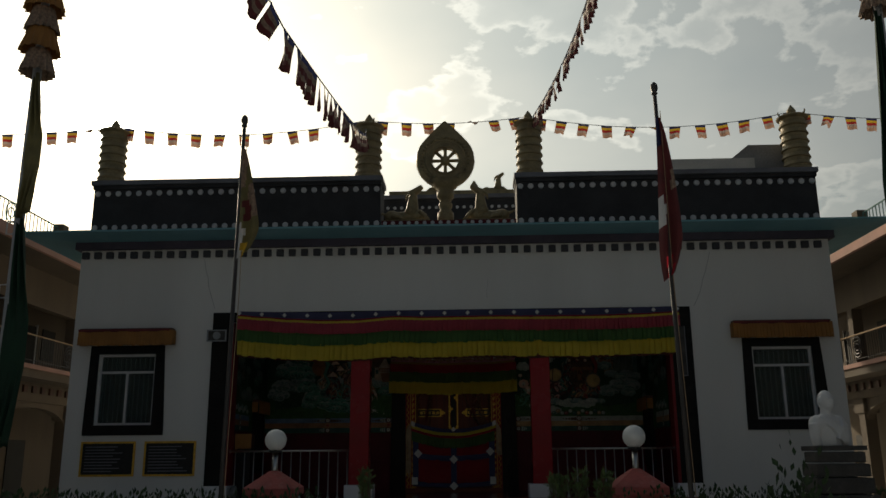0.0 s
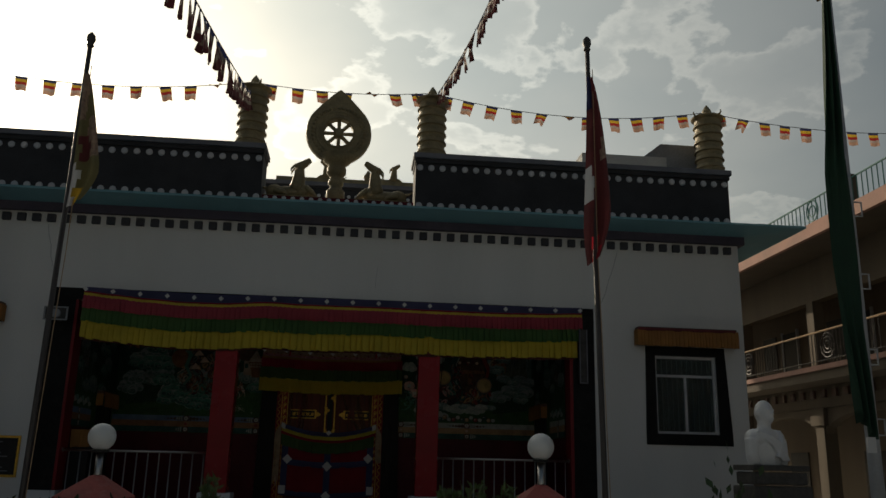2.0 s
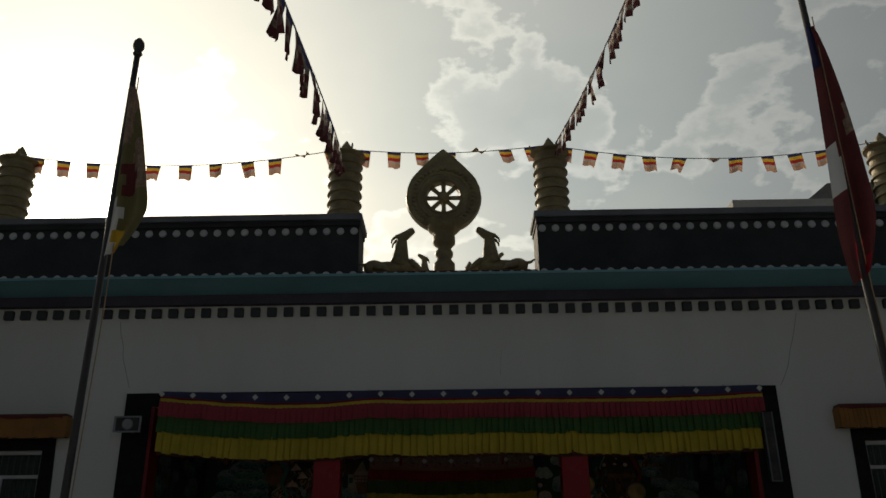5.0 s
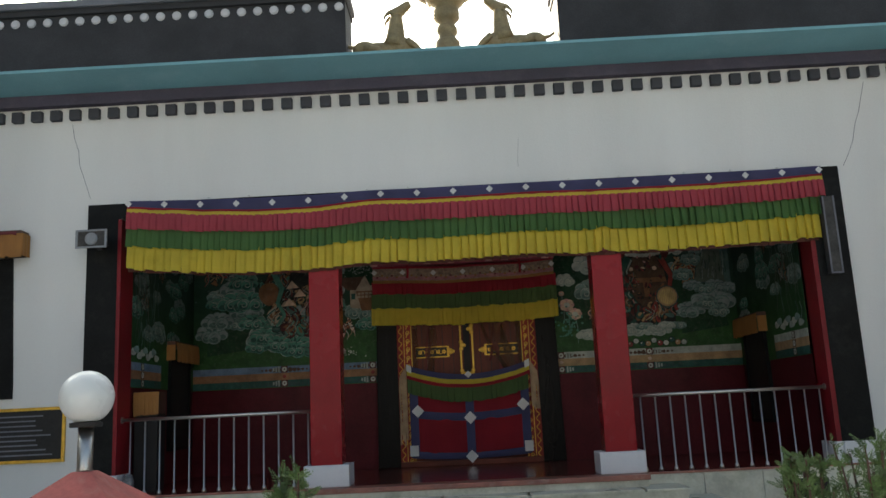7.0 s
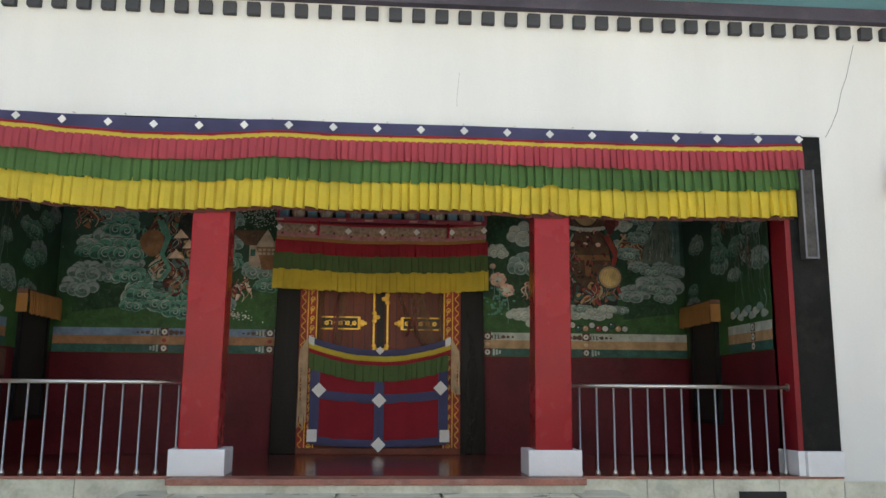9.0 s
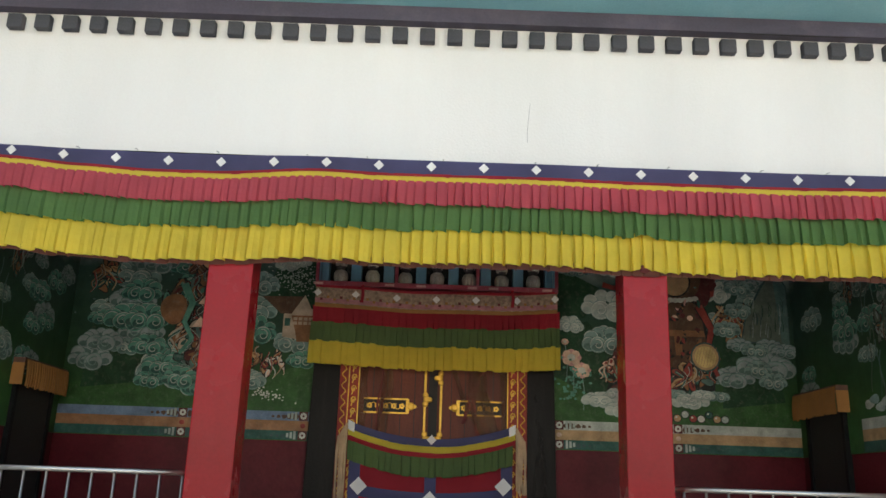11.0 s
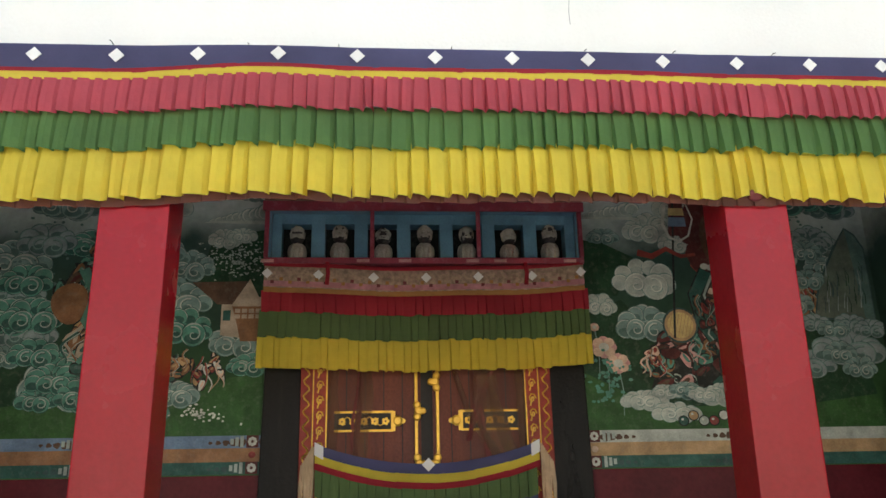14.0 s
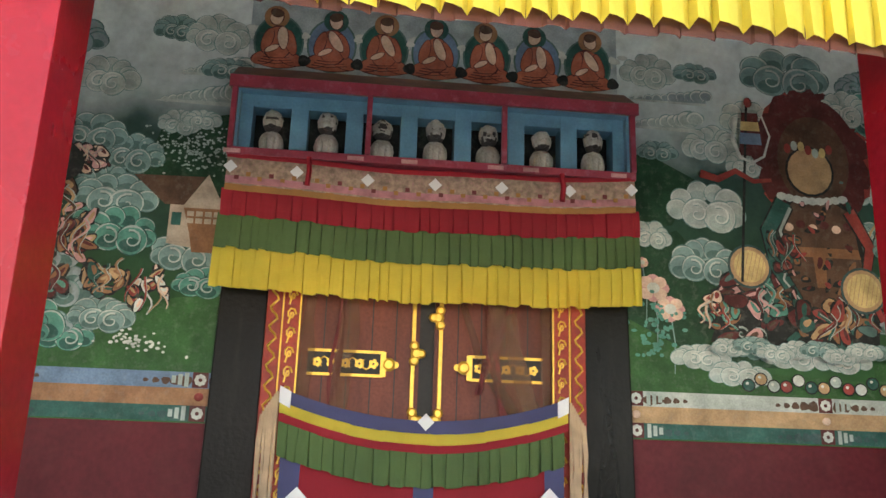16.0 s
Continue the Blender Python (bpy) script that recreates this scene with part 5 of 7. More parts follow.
# ---- door ----
DX = -0.505
door = empty("door_1", "carved wooden double door with gilt strips behind hanging cloths", "door", (DX, BY - 0.012, 0), kind="structure")
for s in (-1, 1):
    bm = bmesh.new()
    slab(bm, [(s * 1.17 if s > 0 else s * 1.55, FL), (s * 1.55 if s > 0 else s * 1.17, FL), (s * 1.50 if s > 0 else s * 1.17, 3.9), (s * 1.17 if s > 0 else s * 1.50, 3.9)], -0.10, 0.0)
    soften(bm, 0.012)
    part("pilaster", bm, "blackgloss", door, "worn glossy black pilaster")
    part("outer_frame", boxes(tuple(sorted((s * 1.06, s * 1.17))) + (-0.14, 0.0, FL, 3.6), bevel=0.008), "doorred", door)
    part("inner_frame", boxes(tuple(sorted((s * 0.93, s * 1.055))) + (-0.11, 0.0, FL, 3.6), bevel=0.006), "doorred", door, "red frame with gilt scrolls")
    for k in (0.93, 1.055):
        part("gilt_strip", boxes((s * k - 0.006, s * k + 0.006, -0.122, -0.1, FL, 3.6)), "goldbright", door)
    z = FL + 0.1
    while z < 3.2:
        bm = bmesh.new()
        pts = [(s * 0.993 + 0.035 * math.cos(a / 9 * 8.0) * (1 - a / 12), -0.114, z + 0.05 * math.sin(a / 9 * 8.0) * (1 - a / 12)) for a in range(10)] + [(s * 0.993 - 0.02, -0.114, z - 0.07)]
        tube(bm, pts, 0.008, 5)
        part("scroll", bm, "goldbright", door)
        bm = bmesh.new()
        tube(bm, [(s * 1.115 + 0.028 * math.sin(k * 1.25), -0.143, z - 0.07 + k * 0.028) for k in range(6)], 0.009, 5)
        part("vine", bm, "goldbright", door)
        z += 0.14
    # leaf of the door
    x0, x1 = sorted((s * 0.055, s * 0.925))
    leaf = part("leaf", boxes((x0, x1, -0.05, 0.0, FL + 0.02, 3.55)), "wood", door, "brown planked door leaf")
    for k in range(1, 5):
        xx = x0 + (x1 - x0) * k / 5
        part("plank_joint", boxes((xx - 0.004, xx + 0.004, -0.053, -0.049, FL + 0.02, 3.55)), "dark", leaf)
    part("edge_strip", boxes(tuple(sorted((s * 0.085, s * 0.115))) + (-0.075, -0.045, 2.15, 3.4), bevel=0.005), "goldbright", leaf, "gilt edge strip")
    for zc in ((2.68, 2.2) if s < 0 else (2.95, 2.2)):
        bm = bmesh.new()
        xx = s * 0.1
        for ox, oz, r in ((0.035, 0, 0.044), (0.01, 0.055, 0.036), (0.01, -0.055, 0.036), (0.085, 0, 0.034)):
            lathe(bm, [(r, 0), (r, -0.012), (r * 0.6, -0.022)], (xx - (1 if s > 0 else -1) * ox * 0.7, -0.07, zc + oz), 10, "y")
        part("trefoil", bm, "goldbright", leaf)
    # hinge bar with gilt flowers
    xa, xb = sorted((s * 0.235 + s * 0.08, s * 0.86))
    bar = part("lock_plate", boxes((xa, xb, -0.072, -0.045, 2.5, 2.68), bevel=0.004), "dark", leaf, "black plate edged in gilt")
    for d in ((xa, xb, -0.082, -0.07, 2.665, 2.685), (xa, xb, -0.082, -0.07, 2.495, 2.515)):
        part("plate_edge", boxes(d), "goldbright", bar)
    bm = bmesh.new()
    xi = s * 0.315
    slab(bm, [(xi - 0.02, 2.5), (xi + 0.02, 2.5), (xi + 0.02, 2.68), (xi - 0.02, 2.68)], -0.085, -0.07)
    lathe(bm, [(0.05, 0), (0.05, -0.012), (0.03, -0.022)], (xi - s * 0.04, -0.07, 2.59), 10, "y")
    lathe(bm, [(0.025, 0), (0.025, -0.012)], (xi - s * 0.09, -0.07, 2.59), 8, "y")
    part("plate_tip", bm, "goldbright", bar)
    for k in range(9):
        xx = xa + 0.07 + k * (xb - xa - 0.14) / 8
        bm = bmesh.new()
        if k % 2 == 0:
            for j in range(5):
                a = j * 1.2566
                lathe(bm, [(0.015, 0), (0.015, -0.008)], (xx + math.cos(a) * 0.022, -0.07, 2.59 + math.sin(a) * 0.022), 7, "y")
        else:
            tube(bm, [(xx + 0.03 * math.cos(a * 0.8), -0.074, 2.59 + (0.04 if k % 4 == 1 else -0.04) * math.sin(a * 0.8)) for a in range(6)], 0.006, 4)
        part("gilt_flower", bm, "goldbright", bar)
# Dark strip paints the shaded gap between the two leaves.
part("centre_post", boxes((-0.055, 0.055, -0.03, 0.0, FL, 3.55)), "dark", door)
part("lintel", boxes((-1.5, 1.5, -0.12, 0.0, 3.55, 3.9)), "doorred", door)
part("threshold", boxes((-1.17, 1.17, -0.16, 0.0, FL, FL + 0.09), bevel=0.01), "wood", door)
# brown hanging scarves tied to the door
for x, z0, z1, dx in ((-0.62, 3.2, 2.0, -0.06), (0.42, 3.2, 2.25, 0.14), (0.62, 3.1, 2.4, -0.25)):
    bm = bmesh.new()
    prev = None
    for k in range(9):
        xc, zc, w = x + dx * k / 8 + 0.01 * math.sin(k), z0 + (z1 - z0) * k / 8, 0.035 - 0.012 * math.sin(k * 1.1)
        row = [bm.verts.new((xc + o * w, -0.088 - 0.012 * math.cos(o * 2.0 + k), zc)) for o in (-1, -0.3, 0.3, 1)]
        if prev:
            for q in range(3):
                bm.faces.new((prev[q], row[q], row[q + 1], prev[q + 1]))
        prev = row
    part("hanging_scarf", bm, "c_maroon", door, "limp dark red silk scarf")
for x, z0, z1, dx, wide in ((-0.86, 3.3, 2.15, -0.02, 0.05), (-0.56, 3.3, 2.1, -0.1, 0.075), (0.24, 3.3, 2.1, 0.55, 0.03), (0.5, 3.3, 2.1, 0.3, 0.12), (0.62, 3.0, 2.15, 0.24, 0.06), (0.88, 3.3, 2.1, 0.03, 0.05)):
    bm = bmesh.new()
    prev = None
    for k in range(13):
        u = k / 12
        xc, zc, w = x + dx * u * u + 0.008 * math.sin(k * 1.3 + x * 9), z0 + (z1 - z0) * u, wide * (0.75 + 0.35 * u + 0.12 * math.sin(k * 0.8 + x * 5))
        row = [bm.verts.new((xc + o * w, -0.104 - 0.014 * math.sin(o * 5.0 + k * 0.3), zc + 0.02 * o)) for o in (-1, -0.6, -0.2, 0.2, 0.6, 1)]
        if prev:
            for q in range(5):
                bm.faces.new((prev[q], row[q], row[q + 1], prev[q + 1]))
        prev = row
    part("gauze_scarf", bm, "c_gauze", door, "sheer brown gauze scarf")

# lower curtain on the door
cur = empty("door_curtain", "sagging door curtain of red and blue cloth with white diamonds", "curtain", (DX, BY - 0.17, 0))


def sag(x):
    return -0.19 * (1 - (x / 1.02) ** 2)


def curtain_cloth(name, mat, x0, x1, ztop, zbot, y, ws=1.0, wb=1.0, n=30, rows=8, seed=2, ripple=0.012):
    r = random.Random(seed)
    ph = [r.uniform(0, 6) for _ in range(3)]
    bm = bmesh.new()
    g = []
    for i in range(n + 1):
        x = x0 + (x1 - x0) * i / n
        col = []
        for j in range(rows + 1):
            u = j / rows
            z = ztop + (zbot - ztop) * u + sag(x) * (ws + (wb - ws) * u)
            yy = y - ripple * u * (math.sin(x * 9 + ph[0]) + 0.6 * math.sin(x * 17 + ph[1] + u * 2)) - 0.01 * math.sin(u * 3)
            col.append(bm.verts.new((x, yy, z)))
        g.append(col)
    for a, b in zip(g, g[1:]):
        for j in range(rows):
            bm.faces.new((a[j], a[j + 1], b[j + 1], b[j]))
    return part(name, bm, mat, cur, smooth=True)


curtain_cloth("blue_band", "v_blue", -1.02, 1.02, 2.385, 2.29, -0.02, rows=2)
curtain_cloth("yellow_band", "c_yellow", -1.02, 1.02, 2.295, 2.215, -0.025, rows=2)
curtain_cloth("red_band", "c_redflat", -1.02, 1.02, 2.22, 2.16, -0.028, rows=2)
pleats("green_pleats", -1.02, 1.02, 2.165, 1.93, -0.02, 0.095, "v_green", cur, 31, 0.03, sag)
curtain_cloth("red_cloth", "c_redflat", -0.98, 0.98, 2.1, 0.87, 0.0, 1.0, 0.25, seed=3)
for nm, a, b, z1, z0 in (("hem", -0.98, 0.98, 0.99, 0.87), ("cross_band", -0.98, 0.98, 1.66, 1.53)):
    curtain_cloth(nm, "v_blue", a, b, z1, z0, -0.012, 0.35 if nm == "hem" else 0.5, 0.25 if nm == "hem" else 0.5, seed=3)
for xx in (-0.92, 0.0, 0.92):
    curtain_cloth("upright_band", "v_blue", xx - 0.07, xx + 0.07, 2.05, 0.88, -0.016, 1.0, 0.27, n=4, seed=3)
for x, z in ((0, 1.48), (-0.86, 1.62), (0.88, 1.66), (0, 0.86), (0, 2.185)):
    diamond("diamond", x, z, -0.045, 0.105 if z < 2 else 0.06, cur)
for x in (-0.94, 0.94):
    part("corner_patch", boxes((x - 0.07, x + 0.07, -0.05, -0.042, 0.9, 1.07)), "c_white", cur)
    bm = bmesh.new()
    s = 1 if x > 0 else -1
    xo, xi = s * 1.025, s * 0.945
    a, b = sorted(((xo, 2.285), (xi, 2.245)))
    slab(bm, [a, b, (b[0], b[1] + 0.115), (a[0], a[1] + 0.115)], -0.04, -0.033)
    part("corner_tab", bm, "c_white", cur)
for s, ln in ((-1, 1.25), (1, 0.75)):
    for k in range(9):
        bm = bmesh.new()
        x = s * (1.04 + 0.012 * k)
        tube(bm, [(x, -0.03 - 0.004 * (k % 3), 2.36 - 0.02 * k), (x + s * 0.015 * math.sin(k), -0.04, 2.0), (x + s * 0.03 * math.sin(k * 2.0), -0.035, 2.3 - ln * rnd.uniform(0.8, 1.0))], 0.013, 5)
        part("tassel", bm, "c_beige", cur, "beige silk tassel")

# valance over the door
val = empty("door_valance", "brocade topped pleated valance in red, green and yellow", "valance", (DX, BY - 0.27, 0))


def vsag(x):
    return -0.055 * (1 - (x / 1.55) ** 2) + 0.006 * math.sin(x * 5)


bm = bmesh.new()
band(bm, -1.53, 1.53, 4.05, 3.83, -0.02, vsag, 60, 0.01, 4)
part("brocade_band", bm, "c_brocade", val)
bm = bmesh.new()
band(bm, -1.53, 1.53, 3.835, 3.785, -0.024, vsag, 60, 0.008, 5)
part("gold_edge", bm, "c_orange", val)
bm = bmesh.new()
band(bm, -1.53, 1.53, 3.895, 3.84, -0.032, vsag, 60, 0.008, 4)
part("pink_stripe", bm, "c_rose", val)
bm = bmesh.new()
band(bm, -1.53, 1.53, 4.075, 4.035, -0.03, vsag, 60, 0.01, 4)
part("red_heading", bm, "c_redflat", val)
pleats("red_pleats", -1.55, 1.55, 3.80, 3.60, -0.012, 0.095, "c_redflat", val, 41, 0.022, vsag)
pleats("green_pleats", -1.56, 1.55, 3.615, 3.36, 0.0, 0.08, "v_green", val, 42, 0.028, vsag)
pleats("yellow_pleats", -1.57, 1.56, 3.375, 3.075, 0.01, 0.086, "c_yellow", val, 43, 0.034, vsag)
for x in (-1.5, -1.02, -0.5, 0.0, 0.5, 1.02, 1.5):
    diamond("diamond", x, 3.965 + vsag(x), -0.035, 0.05, val)
for x in (-0.94, 0.96):
    bm = bmesh.new()
    tube(bm, [(x, -0.04, 4.06), (x + 0.01, -0.05, 3.95), (x, -0.045, 3.84)], 0.02, 6)
    part("tied_ribbon", bm, "c_redflat", val)
for i in range(36):
    x = -1.45 + i * 0.083
    part("brocade_square", boxes((x - 0.016, x + 0.016, -0.043, -0.036, 3.87 + vsag(x) + 0.03 * (i % 2), 3.90 + vsag(x) + 0.03 * (i % 2))), "c_orange" if i % 3 else "c_maroon", val)

# niche with statuettes
ni = empty("statue_niche", "blue painted niche shelf in a red frame above the door", "niche", (DX, BY - 0.012, 0))
# Near-black backing paints in the shade deep in the recesses.
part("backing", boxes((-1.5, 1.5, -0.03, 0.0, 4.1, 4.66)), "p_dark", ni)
M["niche_blue"] = material("niche_blue", (0.12, 0.27, 0.37), 0.55, 0.15, 5, 50, 0.1)
M["niche_red"] = material("niche_red", (0.30, 0.035, 0.06), 0.5, 0.15, 5, 50, 0.1, 0, (0.45, 0.2, 0.25), 0.5)
part("shelf", boxes((-1.54, 1.54, -0.3, 0.0, 4.05, 4.11), bevel=0.005), "niche_red", ni)
part("top", boxes((-1.5, 1.5, -0.28, 0.0, 4.58, 4.62)), "niche_blue", ni)
bm = bmesh.new()
hexa(bm, [(-1.56, -0.33, 4.58), (1.56, -0.33, 4.58), (1.56, 0, 4.62), (-1.56, 0, 4.62)], [(-1.56, -0.33, 4.66), (1.56, -0.33, 4.66), (1.56, 0, 4.9), (-1.56, 0, 4.9)])
part("canopy", bm, "p_board", ni, "sloping brown canopy board")
part("front_rail", boxes((-1.56, 1.56, -0.345, -0.33, 4.57, 4.665)), "niche_red", ni)
for x in (-1.52, -0.515, 0.515, 1.52):
    part("mullion", boxes((x - 0.02, x + 0.02, -0.315, -0.27, 4.11, 4.58), bevel=0.004), "niche_red", ni)
for x in (-1.5, 1.5):
    part("side", boxes((x - 0.02, x + 0.02, -0.27, 0, 4.11, 4.58)), "niche_blue", ni)
NX = [-1.24, -0.83, -0.41, 0.0, 0.41, 0.83, 1.24]
for i in range(8):
    x = -1.455 + i * 0.4157
    part("divider", boxes((x - 0.065, x + 0.065, -0.2, -0.03, 4.11, 4.58), bevel=0.004), "niche_blue", ni)
part("head", boxes((-1.48, 1.48, -0.195, -0.03, 4.48, 4.58)), "niche_blue", ni)
for x in (-1.5, -0.6, -0.2, 0.45, 0.72, 1.4):
    part("paper_tag", boxes((x - 0.06, x + 0.06, -0.309, -0.302, 4.06, 4.09)), "p_pink", ni)
M["statuette"] = material("statuette", (0.44, 0.40, 0.34), 0.6, 0.25, 11, 60, 0.2, 0, (0.12, 0.09, 0.075), 0.5)
M["statuette_dark"] = material("statuette_dark", (0.035, 0.026, 0.022), 0.55, 0.25, 14, 60, 0.2)


def statuette(x, k):
    """Seated guardian beast, one plain mesh."""
    bm = bmesh.new()
    ball(bm, (0, 0, 0.08), (0.112, 0.085, 0.105), 18, 14)
    ball(bm, (0, -0.02, 0.245), (0.09, 0.07, 0.088), 18, 14)
    ball(bm, (0, -0.075, 0.215), (0.04, 0.035, 0.034), 10, 8)
    for s in (-1, 1):
        ball(bm, (s * 0.05, -0.055, 0.06), (0.034, 0.045, 0.075), 10, 8)
        ball(bm, (s * 0.072, 0.0, 0.27), (0.022, 0.02, 0.03), 8, 6)
        ball(bm, (s * 0.03, -0.08, 0.255), (0.014, 0.012, 0.012), 8, 6)
    for j in range(5):
        ball(bm, ((j - 2) * 0.03, 0.0, 0.305 - 0.006 * abs(j - 2)), (0.022, 0.03, 0.026), 8, 6)
    for v in bm.verts:
        v.co *= 1 + 0.05 * noise.noise(v.co * 30 + Vector((k * 3.1, 0, 0)))
    for f in bm.faces:
        c = f.calc_center_median()
        f.material_index = int((0.165 < c.z < 0.2 and c.y < 0) or (c.z > 0.19 and noise.noise(Vector((abs(c.x) * 26, c.z * 30, k * 5.3))) > 0.24) or c.y > 0.05)
    o = make("guardian_statuette", bm, "statuette", True)
    o.data.materials.append(M["statuette_dark"])
    o.location = (DX + x, BY - 0.17, 4.11)
    o.scale = (0.84, 0.9, 1.06 + 0.06 * math.sin(k * 2.3))
    return tagged(o, "small pale stone guardian beast figurine with dark markings", "figurine", "niche figurines")


for k, x in enumerate(NX):
    statuette(x, k)

# painted frieze of seven rounded forms above the niche
fz = empty("painted_frieze", "painted frieze of seven red rounded forms with halos", "painting", kind="structure")
# Panel paint is lightened too, against the weak light this high up.
part("panel", boxes((DX - 1.5, DX + 1.5, BY - 0.02, BY - 0.012, 4.88, 5.56)), "p_haze", fz)
for k in range(9):
    sh = Sheet(4)
    x = DX - 1.4 + k * 0.35
    for j in range(5):
        q = 0.1 - 0.014 * j
        for g, c in ((1.0, "p_soft"), (0.85, "p_white")):
            sh.disc(x + (j - 2) * 0.075, 5.18 + 0.05 * math.sin(k * 1.9 + j * 1.3), q * g, q * g * 0.5, c, 0, 12, 0.08)
    sh.done("cloud_wisp", fz)
for k in range(7):
    x = DX - 1.27 + k * 0.42
    t = (-0.25, 0.2, 0.12, 0.0, -0.12, -0.22, 0.2)[k]
    sh = Sheet(7)
    sh.disc(x, 5.13, 0.2, 0.24, "p_shade", 0, 22)
    sh.disc(x, 5.13, 0.185, 0.225, "p_blue" if k % 2 else "p_dgreen", 0, 22)
    sh.disc(x + t * 0.12, 5.35, 0.1, 0.1, "p_orange" if k % 2 == 0 else "p_dgreen", 1, 18)
    for px, pz, rx, rz, rot, c in ((0, 4.965, 0.2, 0.06, 0, "p_robe"), (-0.1, 4.99, 0.11, 0.055, 0.35, "p_robe"), (0.1, 4.99, 0.11, 0.055, -0.35, "p_robe"), (0.02 * t, 5.12, 0.115, 0.15, t * 0.5, "p_robe"), (-0.09, 5.14, 0.04, 0.11, -0.25, "p_robe"), (0.095, 5.13, 0.04, 0.11, 0.25, "p_robe"), (0.03, 5.17, 0.04, 0.1, 0.35 + t, "p_peach"), (-0.05, 5.07, 0.06, 0.022, 0.5, "p_peach"), (t * 0.12, 5.345, 0.05, 0.064, t, "p_peach"), (t * 0.12, 5.385, 0.05, 0.034, t, "p_umber")):
        sh.disc(x + px, pz, rx + 0.006, rz + 0.006, "p_maroon", 1, 16, 0.04, rot)
        sh.disc(x + px, pz, rx, rz, c, 1, 16, 0.04, rot)
    for j in range(3):
        sh.ribbon([(x - 0.15 + 0.02 * j, 4.95 + 0.02 * j), (x - 0.02, 4.935 + 0.025 * j), (x + 0.13 - 0.02 * j, 4.955 + 0.02 * j)], 0.009, "p_maroon", 2)
    sh.disc(x + 0.21, 4.98, 0.05, 0.05, "p_dark", 1, 12, 0.1)
    sh.disc(x + 0.21, 5.2, 0.035, 0.03, "p_white", 1, 10, 0.15)
    sh.done("painted_form", fz)

# ---- roof ornaments ----
def finial(x):
    f = empty("victory_banner_finial", "ribbed gilt cylinder finial on the parapet", "finial", (x, FY + 0.36, 7.68), "roof finials")
    bm = bmesh.new()
    lathe(bm, [(0.33, 0), (0.33, 0.06), (0.29, 0.09), (0.29, 0.14)], segs=28)
    part("foot", bm, "gold", f)
    for i in range(6):
        z = 0.13 + i * 0.19
        bm = bmesh.new()
        lathe(bm, [(0.262, 0), (0.312, 0.012), (0.308, 0.03), (0.272, 0.1), (0.27, 0.192)], (0, 0, z), 28)
        part("tier", bm, "gold", f)
    bm = bmesh.new()
    lathe(bm, [(0.27, 0), (0.34, 0.03), (0.35, 0.06), (0.3, 0.09), (0.16, 0.13), (0.08, 0.15)], (0, 0, 1.26), 28)
    part("crown", bm, "gold", f)
    bm = bmesh.new()
    lathe(bm, [(0.06, 0), (0.10, 0.05), (0.10, 0.1), (0.055, 0.18), (0.012, 0.24)], (0, 0, 1.4), 14)
    part("jewel", bm, "gold", f)
    for k in range(4):
        a = k * 1.5708 + 0.4
        bm = bmesh.new()
        tube(bm, [(math.cos(a) * r, math.sin(a) * r, 1.3 + h) for r, h in ((0.3, 0), (0.36, 0.02), (0.4, 0.06), (0.39, 0.1))], 0.03, 6, 0.012)
        part("spout", bm, "gold", f)
    return f


fin = finial(-2.33)
for x in (1.36, -8.32, 7.38):
    copy_thing(fin, pose(x, FY + 0.36, 7.68))


def wheel_outline(r, n=64):
    """Round below the hub, drawn up to a point above it."""
    prof = [(0.0, 1.0), (0.2, 0.965), (0.38, 0.86), (0.6, 0.58), (0.82, 0.27), (0.97, 0.02)]
    pts = []
    for i in range(n):
        a = -math.pi / 2 + 2 * math.pi * i / n
        x, z = r * math.cos(a), r * math.sin(a)
        if z > 0:
            h = 0.97 * z / r * (0.55 + 0.45 * z / r)
            for (h0, w0), (h1, w1) in zip(prof, prof[1:]):
                if h0 <= h <= h1 + 1e-9:
                    x = math.copysign(r * (w0 + (w1 - w0) * (h - h0) / (h1 - h0)), x)
                    break
            z = h
        pts.append((x, z))
    return pts


wh = empty("dharma_wheel", "gilt cast eight-spoked wheel with pointed rim on a turned stand", "wheel sculpture", (-0.565, FY + 0.35, 8.13))
bm = bmesh.new()
n = 64
out, hole = wheel_outline(0.675, n), [(0.3 * math.cos(-math.pi / 2 + 2 * math.pi * i / n), 0.3 * math.sin(-math.pi / 2 + 2 * math.pi * i / n)) for i in range(n)]
rings = []
for y in (-0.09, 0.09):
    rings.append(([bm.verts.new((x * 0.97, y, z * 0.97)) for x, z in out], [bm.verts.new((x, y, z)) for x, z in hole]))
mid = [bm.verts.new((x, 0, z)) for x, z in out]
for i in range(n):
    j = (i + 1) % n
    for o, h in rings:
        bm.faces.new((o[i], o[j], h[j], h[i]))
    bm.faces.new((rings[0][1][i], rings[0][1][j], rings[1][1][j], rings[1][1][i]))
    bm.faces.new((rings[0][0][i], rings[0][0][j], mid[j], mid[i]))
    bm.faces.new((mid[i], mid[j], rings[1][0][j], rings[1][0][i]))
part("rim", bm, "gold", wh)
for rr, rt in ((0.33, 0.03), (0.45, 0.02)):
    bm = bmesh.new()
    tube(bm, [(rr * math.cos(i * math.pi / 20), -0.085, rr * math.sin(i * math.pi / 20)) for i in range(41)], rt, 6)
    part("inner_ring", bm, "gold", wh)
for i in range(40):
    a = 2 * math.pi * i / 40
    bm = bmesh.new()
    rr = 0.53
    ball(bm, (rr * math.cos(a), -0.09, rr * math.sin(a)), (0.045, 0.03, 0.035), 8, 6)
    part("boss", bm, "gold", wh, smooth=True)
